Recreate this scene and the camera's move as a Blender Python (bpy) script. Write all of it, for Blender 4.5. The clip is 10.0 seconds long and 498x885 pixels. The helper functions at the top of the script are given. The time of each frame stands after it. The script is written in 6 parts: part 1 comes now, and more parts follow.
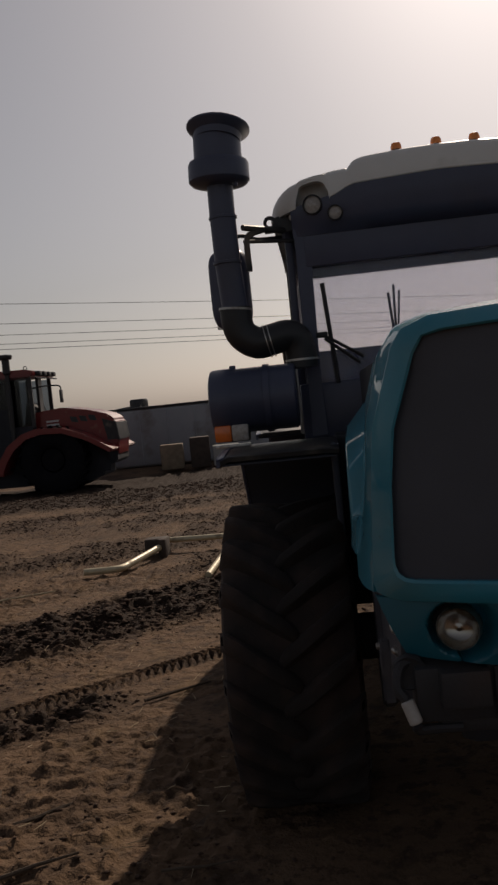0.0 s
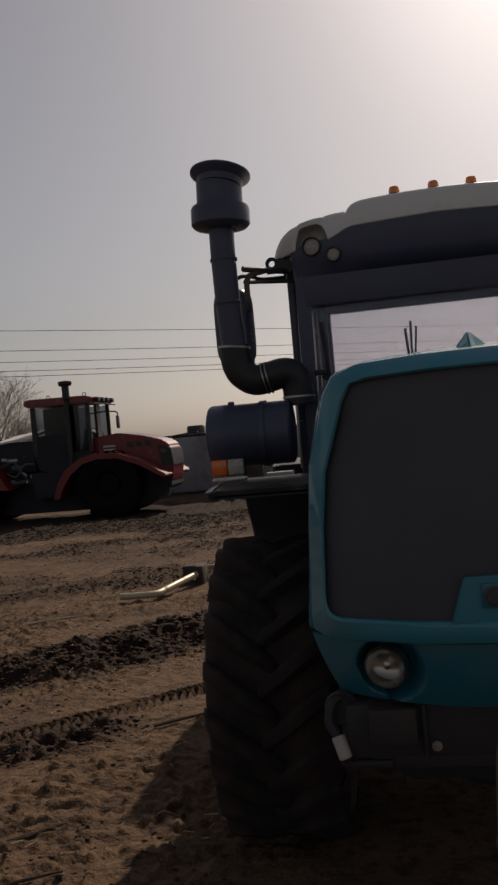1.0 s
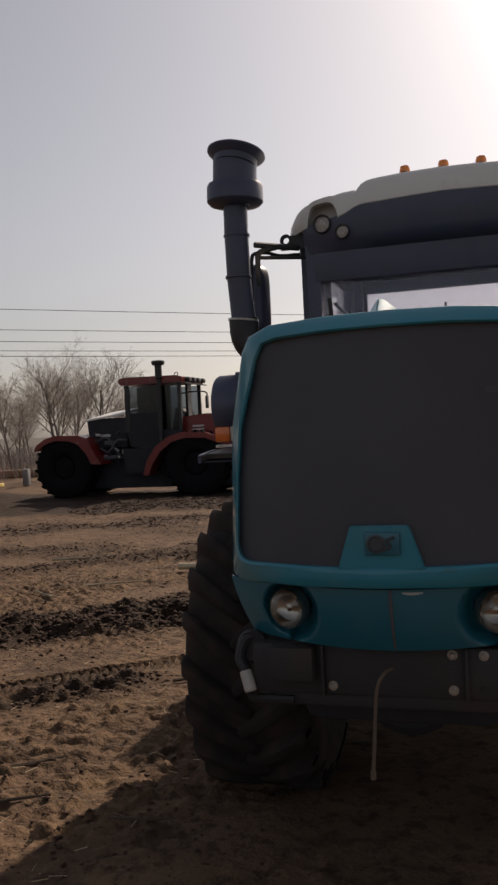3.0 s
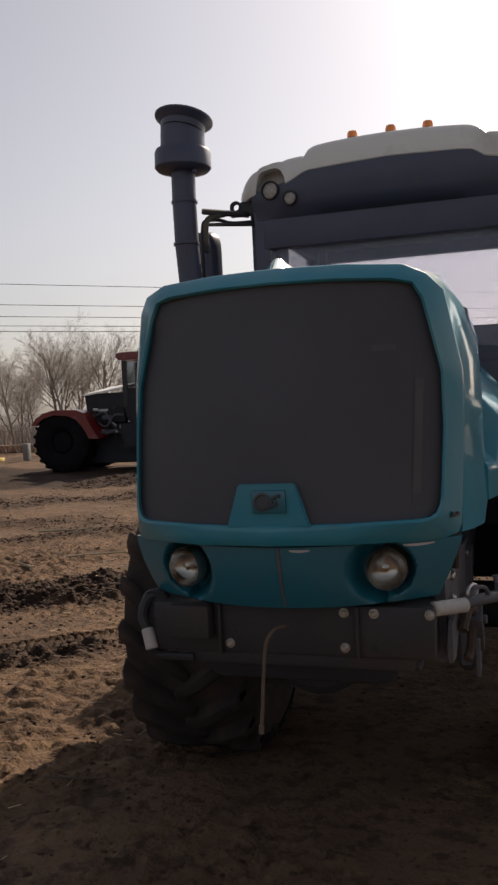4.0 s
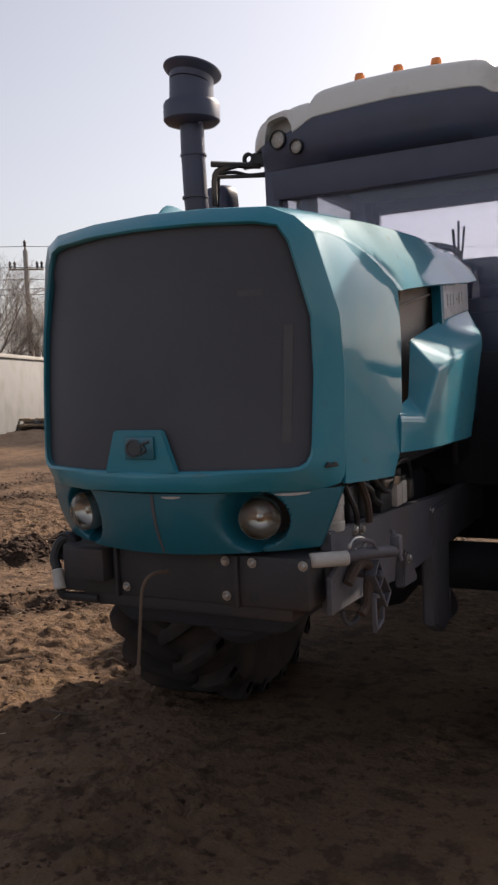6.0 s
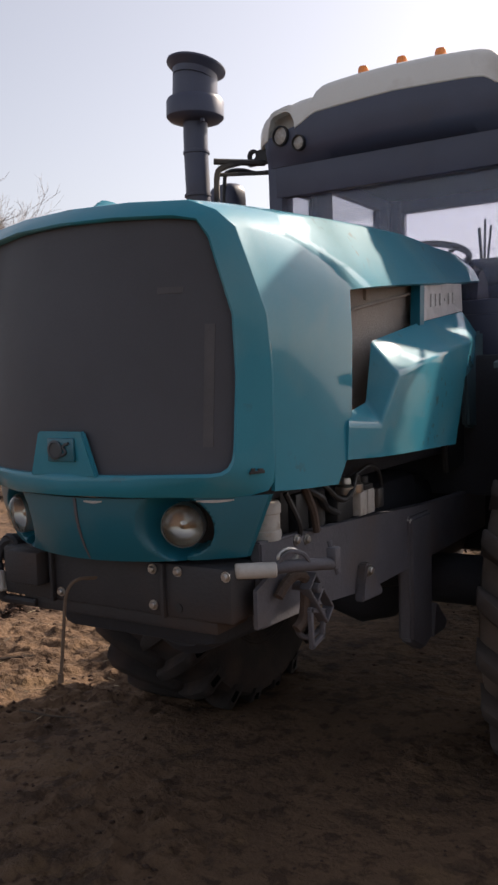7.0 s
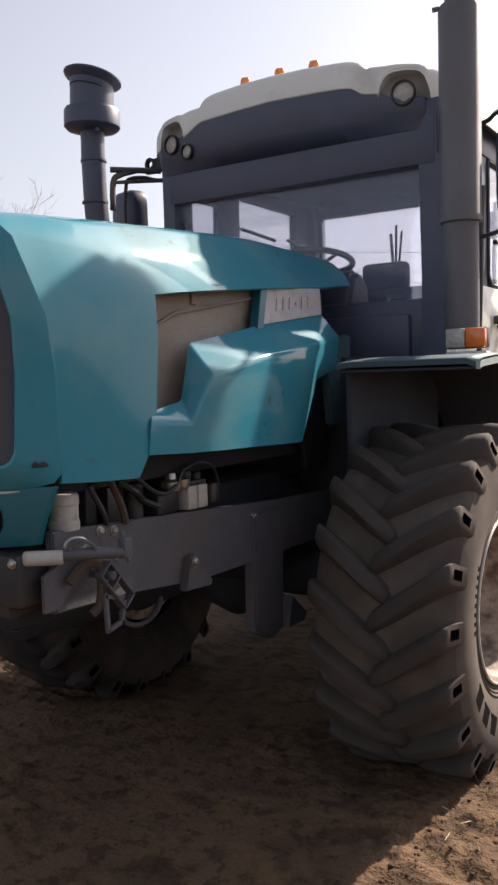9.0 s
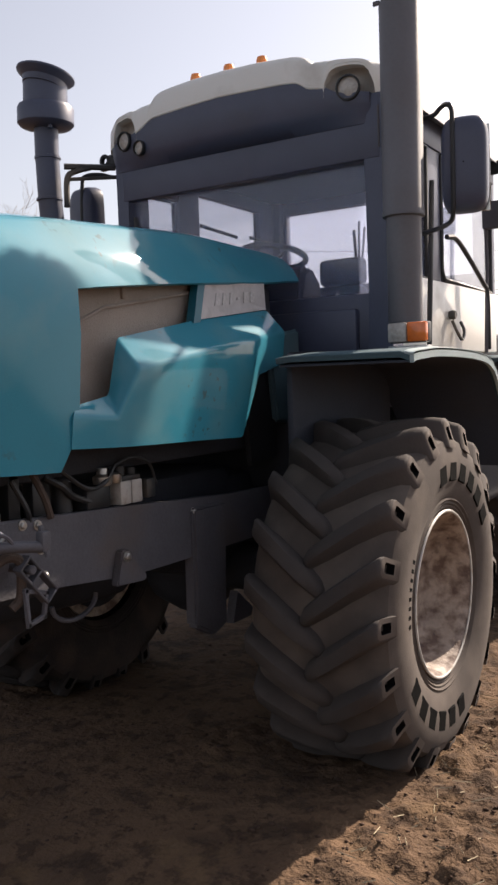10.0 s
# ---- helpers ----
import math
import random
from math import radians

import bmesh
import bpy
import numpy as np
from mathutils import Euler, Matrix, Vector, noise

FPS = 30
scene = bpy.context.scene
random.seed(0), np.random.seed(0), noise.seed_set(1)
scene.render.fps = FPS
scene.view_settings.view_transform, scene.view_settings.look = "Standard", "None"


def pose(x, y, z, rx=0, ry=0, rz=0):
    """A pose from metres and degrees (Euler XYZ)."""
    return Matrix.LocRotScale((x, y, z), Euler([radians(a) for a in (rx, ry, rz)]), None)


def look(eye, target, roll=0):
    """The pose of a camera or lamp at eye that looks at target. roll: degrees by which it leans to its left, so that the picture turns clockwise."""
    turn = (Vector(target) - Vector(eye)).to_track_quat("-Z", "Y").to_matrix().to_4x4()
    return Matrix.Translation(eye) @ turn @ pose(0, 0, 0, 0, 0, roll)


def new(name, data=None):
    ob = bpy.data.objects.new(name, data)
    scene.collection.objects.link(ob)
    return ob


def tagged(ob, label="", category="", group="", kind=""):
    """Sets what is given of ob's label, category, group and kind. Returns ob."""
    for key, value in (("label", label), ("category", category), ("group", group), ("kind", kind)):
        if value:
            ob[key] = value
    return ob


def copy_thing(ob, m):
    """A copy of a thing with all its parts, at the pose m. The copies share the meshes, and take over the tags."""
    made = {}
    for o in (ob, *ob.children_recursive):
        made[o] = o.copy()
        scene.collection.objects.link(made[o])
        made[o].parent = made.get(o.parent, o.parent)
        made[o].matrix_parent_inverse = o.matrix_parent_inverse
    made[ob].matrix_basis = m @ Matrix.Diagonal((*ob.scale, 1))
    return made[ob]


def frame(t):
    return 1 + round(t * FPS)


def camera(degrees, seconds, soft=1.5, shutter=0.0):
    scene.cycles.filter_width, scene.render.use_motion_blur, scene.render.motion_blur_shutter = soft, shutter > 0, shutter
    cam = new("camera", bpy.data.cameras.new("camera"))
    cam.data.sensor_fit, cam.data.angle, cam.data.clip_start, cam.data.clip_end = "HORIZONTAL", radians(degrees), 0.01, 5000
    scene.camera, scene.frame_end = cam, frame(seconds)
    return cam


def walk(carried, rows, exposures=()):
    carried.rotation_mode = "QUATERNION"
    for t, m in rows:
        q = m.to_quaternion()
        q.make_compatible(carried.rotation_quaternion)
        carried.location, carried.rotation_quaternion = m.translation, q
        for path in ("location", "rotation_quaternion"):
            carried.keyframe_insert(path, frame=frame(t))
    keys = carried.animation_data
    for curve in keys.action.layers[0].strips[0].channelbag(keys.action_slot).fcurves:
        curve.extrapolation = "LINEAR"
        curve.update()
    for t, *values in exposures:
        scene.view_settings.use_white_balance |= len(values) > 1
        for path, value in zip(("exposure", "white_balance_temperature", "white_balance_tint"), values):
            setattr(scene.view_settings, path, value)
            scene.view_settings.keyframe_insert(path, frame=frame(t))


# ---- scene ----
cam = camera(32.4, 10.0, soft=2.6)
PATH = [
    (0, (-0.592, -2.292, 1.812), (-0.771, -0.302, 1.716), -5.9),
    (0.5, (-0.391, -2.266, 1.812), (-0.686, -0.288, 1.77), -5.3),
    (1, (-0.23, -2.369, 1.825), (-0.555, -0.396, 1.804), -5.1),
    (1.5, (-0.103, -2.439, 1.794), (-0.441, -0.467, 1.786), -4.9),
    (2, (0.068, -2.403, 1.743), (-0.442, -0.469, 1.749), -4.8),
    (3.5, (0.462, -2.464, 1.672), (-0.105, -0.547, 1.612), -2.7),
    (4, (0.639, -2.371, 1.632), (0.051, -0.461, 1.543), -2.7),
    (4.5, (0.805, -2.287, 1.59), (0.168, -0.395, 1.46), -1.9),
    (5, (0.94, -2.34, 1.572), (0.271, -0.462, 1.413), -1.9),
    (5.5, (1.134, -2.257, 1.568), (0.296, -0.449, 1.398), -3.2),
    (6, (1.322, -2.103, 1.56), (0.422, -0.325, 1.397), -2.5),
    (7.5, (1.756, -1.774, 1.538), (0.667, -0.103, 1.39), -1.8),
    (8, (1.912, -1.782, 1.533), (0.821, -0.113, 1.386), -1.8),
    (8.5, (2.065, -1.773, 1.524), (0.994, -0.09, 1.379), -1.5),
    (9, (2.209, -1.623, 1.517), (1.146, 0.064, 1.372), -1.6),
    (9.5, (2.296, -1.495, 1.508), (1.237, 0.196, 1.364), -1.6),
    (10, (2.404, -1.497, 1.49), (1.343, 0.192, 1.345), -1.9),
]
walk(cam, [(t, look(eye, target, roll)) for t, eye, target, roll in PATH],
     [(0.0, -0.92, 6900, 17), (1.0, -0.86, 6900, 17), (2.0, -0.48, 6900, 17), (3.5, -0.02, 6850, 17), (4.5, 0.32, 6800, 17), (5.5, 0.52, 6700, 17), (7.5, 0.78, 6600, 17), (8.5, 0.84, 6600, 17), (10.0, 0.80, 6600, 17)])


# ---- light: hazy spring sun high behind the tractor ----
SUN_AZ, SUN_EL = 15.5, 35.5
world = bpy.data.worlds.new("sky")
scene.world = world
world.use_nodes = True
wn = world.node_tree
sky = wn.nodes.new("ShaderNodeTexSky")
sky.sky_type, sky.sun_disc = "NISHITA", False
sky.sun_elevation, sky.sun_rotation = radians(SUN_EL), radians(SUN_AZ)
sky.air_density, sky.dust_density, sky.ozone_density, sky.altitude = 1.15, 2.0, 1.6, 100
haze = wn.nodes.new("ShaderNodeHueSaturation")
haze.inputs["Saturation"].default_value = 0.42
wn.links.new(sky.outputs[0], haze.inputs["Color"])
wn.links.new(haze.outputs[0], wn.nodes["Background"].inputs[0])
wn.nodes["Background"].inputs[1].default_value = 0.091
sun = new("sun", bpy.data.lights.new("sun", "SUN"))
sun.data.energy, sun.data.angle, sun.data.color = 5.0, radians(0.8), (1.0, 0.89, 0.73)
a, e = radians(SUN_AZ), radians(SUN_EL)
sun.matrix_world = look((20 * math.sin(a) * math.cos(e), 20 * math.cos(a) * math.cos(e), 20 * math.sin(e)), (0, 0, 0))


# ---- materials ----
def material(name, base, rough=0.6, metal=0.0, vary=0.25, scale=6.0, fine=60.0, bump=0.15, dirt=None, dirt_amount=0.0,
             dirt_scale=3.0, coat=0.0, spec=0.5, edge=0.16, coat_rough=0.12, scuff=None):
    """A surface with a large and a fine variation of colour, an optional second colour in patches, and fine relief."""
    m = bpy.data.materials.new(name)
    m.use_nodes = True
    nt = m.node_tree
    N, L = nt.nodes, nt.links
    b = N["Principled BSDF"]
    b.inputs["Roughness"].default_value, b.inputs["Metallic"].default_value = rough, metal
    b.inputs["Coat Weight"].default_value, b.inputs["Coat Roughness"].default_value = coat, coat_rough
    b.inputs["Specular IOR Level"].default_value = spec
    tc = N.new("ShaderNodeTexCoord")

    def noise_tex(sc, detail=4.0):
        n = N.new("ShaderNodeTexNoise")
        n.inputs["Scale"].default_value, n.inputs["Detail"].default_value = sc, detail
        L.new(tc.outputs["Object"], n.inputs["Vector"])
        return n.outputs["Fac"]

    def mix(fac, c1, c2, mode="MIX"):
        x = N.new("ShaderNodeMix")
        x.data_type, x.blend_type = "RGBA", mode
        for sock, v in ((x.inputs[0], fac), (x.inputs[6], c1), (x.inputs[7], c2)):
            if isinstance(v, (int, float)):
                sock.default_value = v
            elif isinstance(v, tuple):
                sock.default_value = (*v, 1)
            else:
                L.new(v, sock)
        return x.outputs[2]

    def ramp(v, lo, hi):
        r = N.new("ShaderNodeMapRange")
        r.inputs[1].default_value, r.inputs[2].default_value = lo, hi
        L.new(v, r.inputs[0])
        return r.outputs[0]

    big, small = noise_tex(scale), noise_tex(fine, 3)
    dark = tuple(c * (1 - vary) for c in base)
    light = tuple(min(1, c * (1 + vary)) for c in base)
    col = mix(ramp(big, 0.3, 0.7), dark, light)
    col = mix(0.35, col, mix(ramp(small, 0.25, 0.75), dark, light))
    if dirt:
        mask = N.new("ShaderNodeMath")
        mask.operation = "MULTIPLY"
        L.new(ramp(noise_tex(dirt_scale, 8), 0.62 - 0.35 * dirt_amount, 0.62 + edge - 0.32 * dirt_amount), mask.inputs[0])
        mask.inputs[1].default_value = min(1.0, 0.5 + dirt_amount * 0.5)
        col = mix(mask.outputs[0], col, dirt)
        rr = N.new("ShaderNodeMapRange")
        rr.inputs[3].default_value, rr.inputs[4].default_value = rough, max(rough, 0.85)
        L.new(mask.outputs[0], rr.inputs[0])
        L.new(rr.outputs[0], b.inputs["Roughness"])
    if scuff:  # small scrapes, gathered in places
        mask = N.new("ShaderNodeMath")
        mask.operation = "MULTIPLY"
        L.new(ramp(noise_tex(26.0, 9), 0.60, 0.66), mask.inputs[0])
        L.new(ramp(noise_tex(2.3, 3), 0.54, 0.66), mask.inputs[1])
        col = mix(mask.outputs[0], col, scuff)
    L.new(col, b.inputs["Base Color"])
    if bump:
        bp = N.new("ShaderNodeBump")
        bp.inputs["Strength"].default_value, bp.inputs["Distance"].default_value = bump, 0.01
        L.new(noise_tex(fine, 5), bp.inputs["Height"])
        L.new(bp.outputs[0], b.inputs["Normal"])
    return m


def glass(name, tint=(0.93, 0.96, 0.96), rough=0.02, dust_veil=0.0):
    m = bpy.data.materials.new(name)
    m.use_nodes = True
    N, L = m.node_tree.nodes, m.node_tree.links
    N.remove(N["Principled BSDF"])
    tr, gl, lw, pw, mx = (N.new("ShaderNode" + k) for k in ("BsdfTransparent", "BsdfGlossy", "LayerWeight", "Math", "MixShader"))
    tr.inputs[0].default_value = (*tint, 1)
    gl.inputs["Roughness"].default_value = rough
    pw.operation = "POWER"
    pw.inputs[1].default_value = 3.5
    lw.inputs[0].default_value = 0.5
    mr = N.new("ShaderNodeMapRange")
    mr.inputs[3].default_value, mr.inputs[4].default_value = 0.03, 0.9
    L.new(lw.outputs["Facing"], pw.inputs[0])
    L.new(pw.outputs[0], mr.inputs[0])
    L.new(mr.outputs[0], mx.inputs[0])
    L.new(tr.outputs[0], mx.inputs[1])
    L.new(gl.outputs[0], mx.inputs[2])
    if dust_veil:
        # Dust film, with the bluish veil of glare put into its colour.
        df, tl, ad, m2 = (N.new("ShaderNode" + k) for k in ("BsdfDiffuse", "BsdfTranslucent", "AddShader", "MixShader"))
        df.inputs[0].default_value = tl.inputs[0].default_value = (0.37, 0.43, 0.64, 1)
        m2.inputs[0].default_value = dust_veil
        L.new(df.outputs[0], ad.inputs[0])
        L.new(tl.outputs[0], ad.inputs[1])
        L.new(mx.outputs[0], m2.inputs[1])
        L.new(ad.outputs[0], m2.inputs[2])
        mx = m2
    L.new(mx.outputs[0], N["Material Output"].inputs[0])
    return m


DUST = (0.26, 0.21, 0.16)
TEAL = material("teal_paint", (0.026, 0.218, 0.300), 0.55, vary=0.10, scale=2.5, fine=220, bump=0.02, dirt=(0.18, 0.30, 0.305), dirt_amount=0.42, dirt_scale=3.2, coat=0.65, spec=0.08, edge=0.45, coat_rough=0.05, scuff=(0.05, 0.13, 0.15))
# Dusty teal with the shade on mudguards and side cover put into it.
FENDER = material("shaded_dusty_teal_sheet", (0.060, 0.105, 0.125), 0.7, vary=0.2, scale=4, fine=120, bump=0.08, dirt=(0.16, 0.15, 0.14), dirt_amount=0.3, edge=0.4, spec=0.25)
TEAL_DARK = material("deep_teal_plastic", (0.008, 0.120, 0.170), 0.34, vary=0.08, scale=3, fine=200, bump=0.03, dirt=(0.05, 0.12, 0.14), dirt_amount=0.12, coat=0.2)
# Dusty teal for the mudguard lip, paled by sunlight put into the colour.
SUNLIT_TEAL = material("sunlit_dusty_teal_paint", (0.32, 0.395, 0.405), 0.65, vary=0.15, scale=6, fine=120, bump=0.05, dirt=(0.40, 0.38, 0.35), dirt_amount=0.3, edge=0.4, spec=0.25)
GRILLE = material("dark_grille_cloth", (0.055, 0.059, 0.073), 0.6, vary=0.3, scale=2, fine=420, bump=0.12)
GRILLE_PALE = material("paler_grille_cloth", (0.078, 0.078, 0.086), 0.7, vary=0.25, scale=14, fine=420, bump=0.12)
BLACK = material("black_plastic", (0.018, 0.019, 0.021), 0.5, vary=0.2, scale=8, fine=150, bump=0.06, dirt=DUST, dirt_amount=0.06)
NAVY = material("blue_black_enamel", (0.058, 0.067, 0.110), 0.42, vary=0.15, scale=5, fine=120, bump=0.04, dirt=(0.09, 0.085, 0.09), dirt_amount=0.05)
IRON = material("grey_chassis_paint", (0.085, 0.083, 0.096), 0.7, vary=0.25, scale=6, fine=90, bump=0.2, dirt=(0.095, 0.075, 0.065), dirt_amount=0.25)
# The front beam's paint, darker than that of the rails.
BEAM = material("dark_beam_paint", (0.027, 0.026, 0.029), 0.65, vary=0.25, scale=6, fine=90, bump=0.2, dirt=(0.060, 0.036, 0.025), dirt_amount=0.3)
RUST = material("rusty_brown_iron", (0.062, 0.043, 0.034), 0.85, vary=0.35, scale=8, fine=70, bump=0.5, dirt=(0.05, 0.04, 0.035), dirt_amount=0.4)
STEEL = material("bare_steel", (0.45, 0.44, 0.42), 0.35, 0.9, vary=0.2, scale=20, fine=200, bump=0.1, dirt=(0.2, 0.15, 0.1), dirt_amount=0.2, dirt_scale=30)
CHROME = material("reflector_chrome", (0.42, 0.40, 0.37), 0.2, 1.0, vary=0.05, bump=0.02)
WHITE = material("cream_white_paint", (0.74, 0.73, 0.69), 0.4, vary=0.05, scale=3, fine=160, bump=0.03, dirt=DUST, dirt_amount=0.12, coat=0.2)
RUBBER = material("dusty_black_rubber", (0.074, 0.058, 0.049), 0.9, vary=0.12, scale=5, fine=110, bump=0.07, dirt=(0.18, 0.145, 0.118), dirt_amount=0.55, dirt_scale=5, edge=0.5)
# Darker copy of the rubber: earth, with the tread's shade put into the colour.
TREAD = material("shaded_earthy_tread_rubber", (0.050, 0.041, 0.037), 0.9, vary=0.15, scale=5, fine=90, bump=0.12, dirt=(0.088, 0.070, 0.060), dirt_amount=0.45, dirt_scale=5, edge=0.5)
# For the right wheels: mud, with the shade under the tractor put in too.
RUBBER_MUD = material("shaded_muddy_rubber", (0.018, 0.0135, 0.012), 0.9, vary=0.3, scale=5, fine=90, bump=0.3, dirt=(0.072, 0.044, 0.034), dirt_amount=0.5, dirt_scale=6, edge=0.3)
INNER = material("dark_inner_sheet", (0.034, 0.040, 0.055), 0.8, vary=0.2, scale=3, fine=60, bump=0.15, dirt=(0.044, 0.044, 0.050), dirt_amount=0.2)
# Near-black for wheels on their shadow side; the shade is in the colour.
TYRE_DARK = material("shaded_black_rubber", (0.006, 0.006, 0.008), 0.85, vary=0.3, scale=4, fine=60, bump=0.4, dirt=(0.018, 0.015, 0.013), dirt_amount=0.15, dirt_scale=3, spec=0.15)
RUBBER_DARK = material("dark_letter_and_hollow_rubber", (0.006, 0.006, 0.006), 0.9, vary=0.2, bump=0.05, spec=0.05)
RIM = material("worn_cream_rim_paint", (0.36, 0.29, 0.235), 0.6, vary=0.3, scale=9, fine=70, bump=0.3, dirt=(0.075, 0.038, 0.028), dirt_amount=0.62, dirt_scale=17, edge=0.22, scuff=(0.03, 0.022, 0.03))
ROLLER = material("greyed_white_plastic", (0.45, 0.43, 0.40), 0.5, vary=0.15, scale=20, bump=0.1, dirt=DUST, dirt_amount=0.3, dirt_scale=20)
# Near-black for parts in shade; the shade is put into the colour.
SHADED_BLACK = material("shaded_black_steel", (0.020, 0.022, 0.029), 0.8, vary=0.3, scale=5, fine=80, bump=0.2)
ORANGE = material("amber_lens", (0.78, 0.17, 0.025), 0.2, vary=0.1, scale=30, bump=0.1, coat=0.5)
AMBER = material("backlit_amber_cap", (0.92, 0.29, 0.07), 0.25, vary=0.1, scale=30, bump=0.05, coat=0.3)
CLEAR = material("ribbed_clear_lens", (0.40, 0.37, 0.335), 0.25, vary=0.2, scale=60, bump=0.3, coat=0.4)
PANE = glass("cab_glass", (0.875, 0.870, 0.890), dust_veil=0.085)
LENS = glass("lamp_glass", (0.9, 0.9, 0.88), 0.05)
TINTED = glass("dark_cab_glass", (0.42, 0.46, 0.5))
# Lining lightened and blued: the haze of glare put into the colour.
LINING = material("hazed_lining_felt", (0.10, 0.115, 0.155), 0.9, vary=0.1, scale=4, fine=120, bump=0.15)
RECESS = material("grey_moulded_plastic", (0.50, 0.485, 0.46), 0.6, vary=0.1, scale=9, fine=150, bump=0.08)
GREY_MARK = material("grey_relief_paint", (0.045, 0.055, 0.065), 0.5, vary=0.15, bump=0.1)
STACK = material("weathered_stack_steel", (0.120, 0.117, 0.128), 0.55, vary=0.16, scale=2.2, fine=70, bump=0.04, dirt=(0.115, 0.092, 0.08), dirt_amount=0.35, dirt_scale=2.5, edge=0.4)
PALE_MARK = material("worn_pale_marking", (0.52, 0.50, 0.49), 0.45, vary=0.2, scale=60, bump=0.02)
TARP = material("dark_grey_tarpaulin", (0.026, 0.028, 0.034), 0.8, vary=0.2, scale=2, fine=20, bump=0.4)
SEAT = material("dark_seat_fabric", (0.03, 0.03, 0.035), 0.9, vary=0.2, bump=0.3)
ROPE = material("brown_rope", (0.12, 0.085, 0.06), 0.9, vary=0.2, bump=0.4)
BADGE = material("grey_badge_film", (0.50, 0.475, 0.47), 0.4, vary=0.12, scale=18, bump=0.02, dirt=(0.33, 0.31, 0.30), dirt_amount=0.3, dirt_scale=16, edge=0.3)
RED = material("red_tractor_paint", (0.165, 0.010, 0.010), 0.35, vary=0.1, scale=2, fine=150, bump=0.03, dirt=DUST, dirt_amount=0.04, coat=0.2)
FELT = material("tan_filter_screen", (0.33, 0.285, 0.25), 0.9, vary=0.2, scale=5, fine=160, bump=0.4, dirt=(0.15, 0.125, 0.11), dirt_amount=0.3, edge=0.3)
CLOD = material("dark_damp_clods", (0.064, 0.038, 0.026), 0.95, vary=0.45, scale=3, fine=40, bump=0.6, spec=0.3)
STRAW = material("pale_straw", (0.42, 0.34, 0.22), 0.9, vary=0.3, bump=0.3)
TWIG = material("dark_dead_twig", (0.07, 0.05, 0.035), 0.95, vary=0.3, bump=0.4)
# Bark and twigs are paled: distance haze put into their colours.
BARK = material("haze_paled_bark", (0.22, 0.195, 0.175), 0.95, vary=0.3, scale=2, fine=30, bump=0.5)
TWIGS = material("haze_paled_twigs", (0.30, 0.265, 0.24), 0.95, vary=0.25, scale=0.8, bump=0)
PALE_STEEL = material("scuffed_pale_pipe", (0.52, 0.45, 0.30), 0.4, 0.2, vary=0.2, scale=9, fine=80, bump=0.15, dirt=(0.12, 0.08, 0.05), dirt_amount=0.3, dirt_scale=9)
GREY_SHEET = material("grey_painted_sheet", (0.30, 0.31, 0.33), 0.6, vary=0.12, scale=1.2, fine=40, bump=0.2, dirt=(0.16, 0.13, 0.11), dirt_amount=0.25, dirt_scale=1.5)
# Whitewash darkened: the shade on the wall's backlit face put into the colour.
WHITE_WALL = material("shaded_whitewash", (0.215, 0.215, 0.215), 0.8, vary=0.14, scale=0.8, fine=25, bump=0.3, dirt=(0.15, 0.145, 0.13), dirt_amount=0.35, dirt_scale=0.8)
CONTAINER_RED = material("faded_red_sheet", (0.34, 0.11, 0.07), 0.6, vary=0.15, scale=1.5, fine=40, bump=0.2, dirt=(0.2, 0.1, 0.06), dirt_amount=0.25, dirt_scale=2)
CONTAINER_BLUE = material("blue_sheet", (0.03, 0.07, 0.26), 0.6, vary=0.15, scale=1.5, fine=40, bump=0.2)
WOOD = material("weathered_timber", (0.26, 0.20, 0.14), 0.85, vary=0.3, scale=6, fine=50, bump=0.4)
YELLOW = material("yellow_sheet", (0.55, 0.42, 0.13), 0.6, vary=0.15, bump=0.1)
CONCRETE = material("grey_concrete", (0.33, 0.32, 0.30), 0.9, vary=0.15, scale=1, fine=30, bump=0.4)
SCRUB = material("dry_scrub", (0.075, 0.062, 0.052), 1.0, vary=0.35, scale=0.5, fine=6, bump=0.5)


# ---- mesh tools ----
def bm_box(bm, c, s, bevel=0.0, seg=2, m=None):
    t = bmesh.new()
    bmesh.ops.create_cube(t, size=1.0)
    for v in t.verts:
        v.co = Vector((v.co.x * s[0], v.co.y * s[1], v.co.z * s[2]))
    if bevel:
        bmesh.ops.bevel(t, geom=t.edges[:], offset=bevel, segments=seg, affect="EDGES", profile=0.5)
    mm = (m or Matrix()) if m else Matrix()
    return bm_merge(bm, t, Matrix.Translation(c) @ mm)


def bm_merge(bm, t, m=None):
    """Moves all of t into bm, under the pose m."""
    t.verts.index_update()
    vs = [bm.verts.new((m @ v.co) if m else v.co) for v in t.verts]
    for f in t.faces:
        bm.faces.new([vs[v.index] for v in f.verts])
    t.free()
    return vs


def bm_lathe(bm, profile, m=None, seg=28, caps=True):
    """A body of revolution about z from (radius, height) pairs."""
    m = m or Matrix()
    rings = []
    for r, h in profile:
        rings.append([bm.verts.new(m @ Vector((r * math.cos(2 * math.pi * i / seg), r * math.sin(2 * math.pi * i / seg), h))) for i in range(seg)])
    for a_, b_ in zip(rings, rings[1:]):
        for i in range(seg):
            bm.faces.new((a_[i], a_[(i + 1) % seg], b_[(i + 1) % seg], b_[i]))
    if caps:
        bm.faces.new(rings[0][::-1])
        bm.faces.new(rings[-1])


def along(p0, p1):
    """The pose at p0 whose z runs towards p1."""
    d = Vector(p1) - Vector(p0)
    return Matrix.Translation(p0) @ d.to_track_quat("Z", "Y").to_matrix().to_4x4()


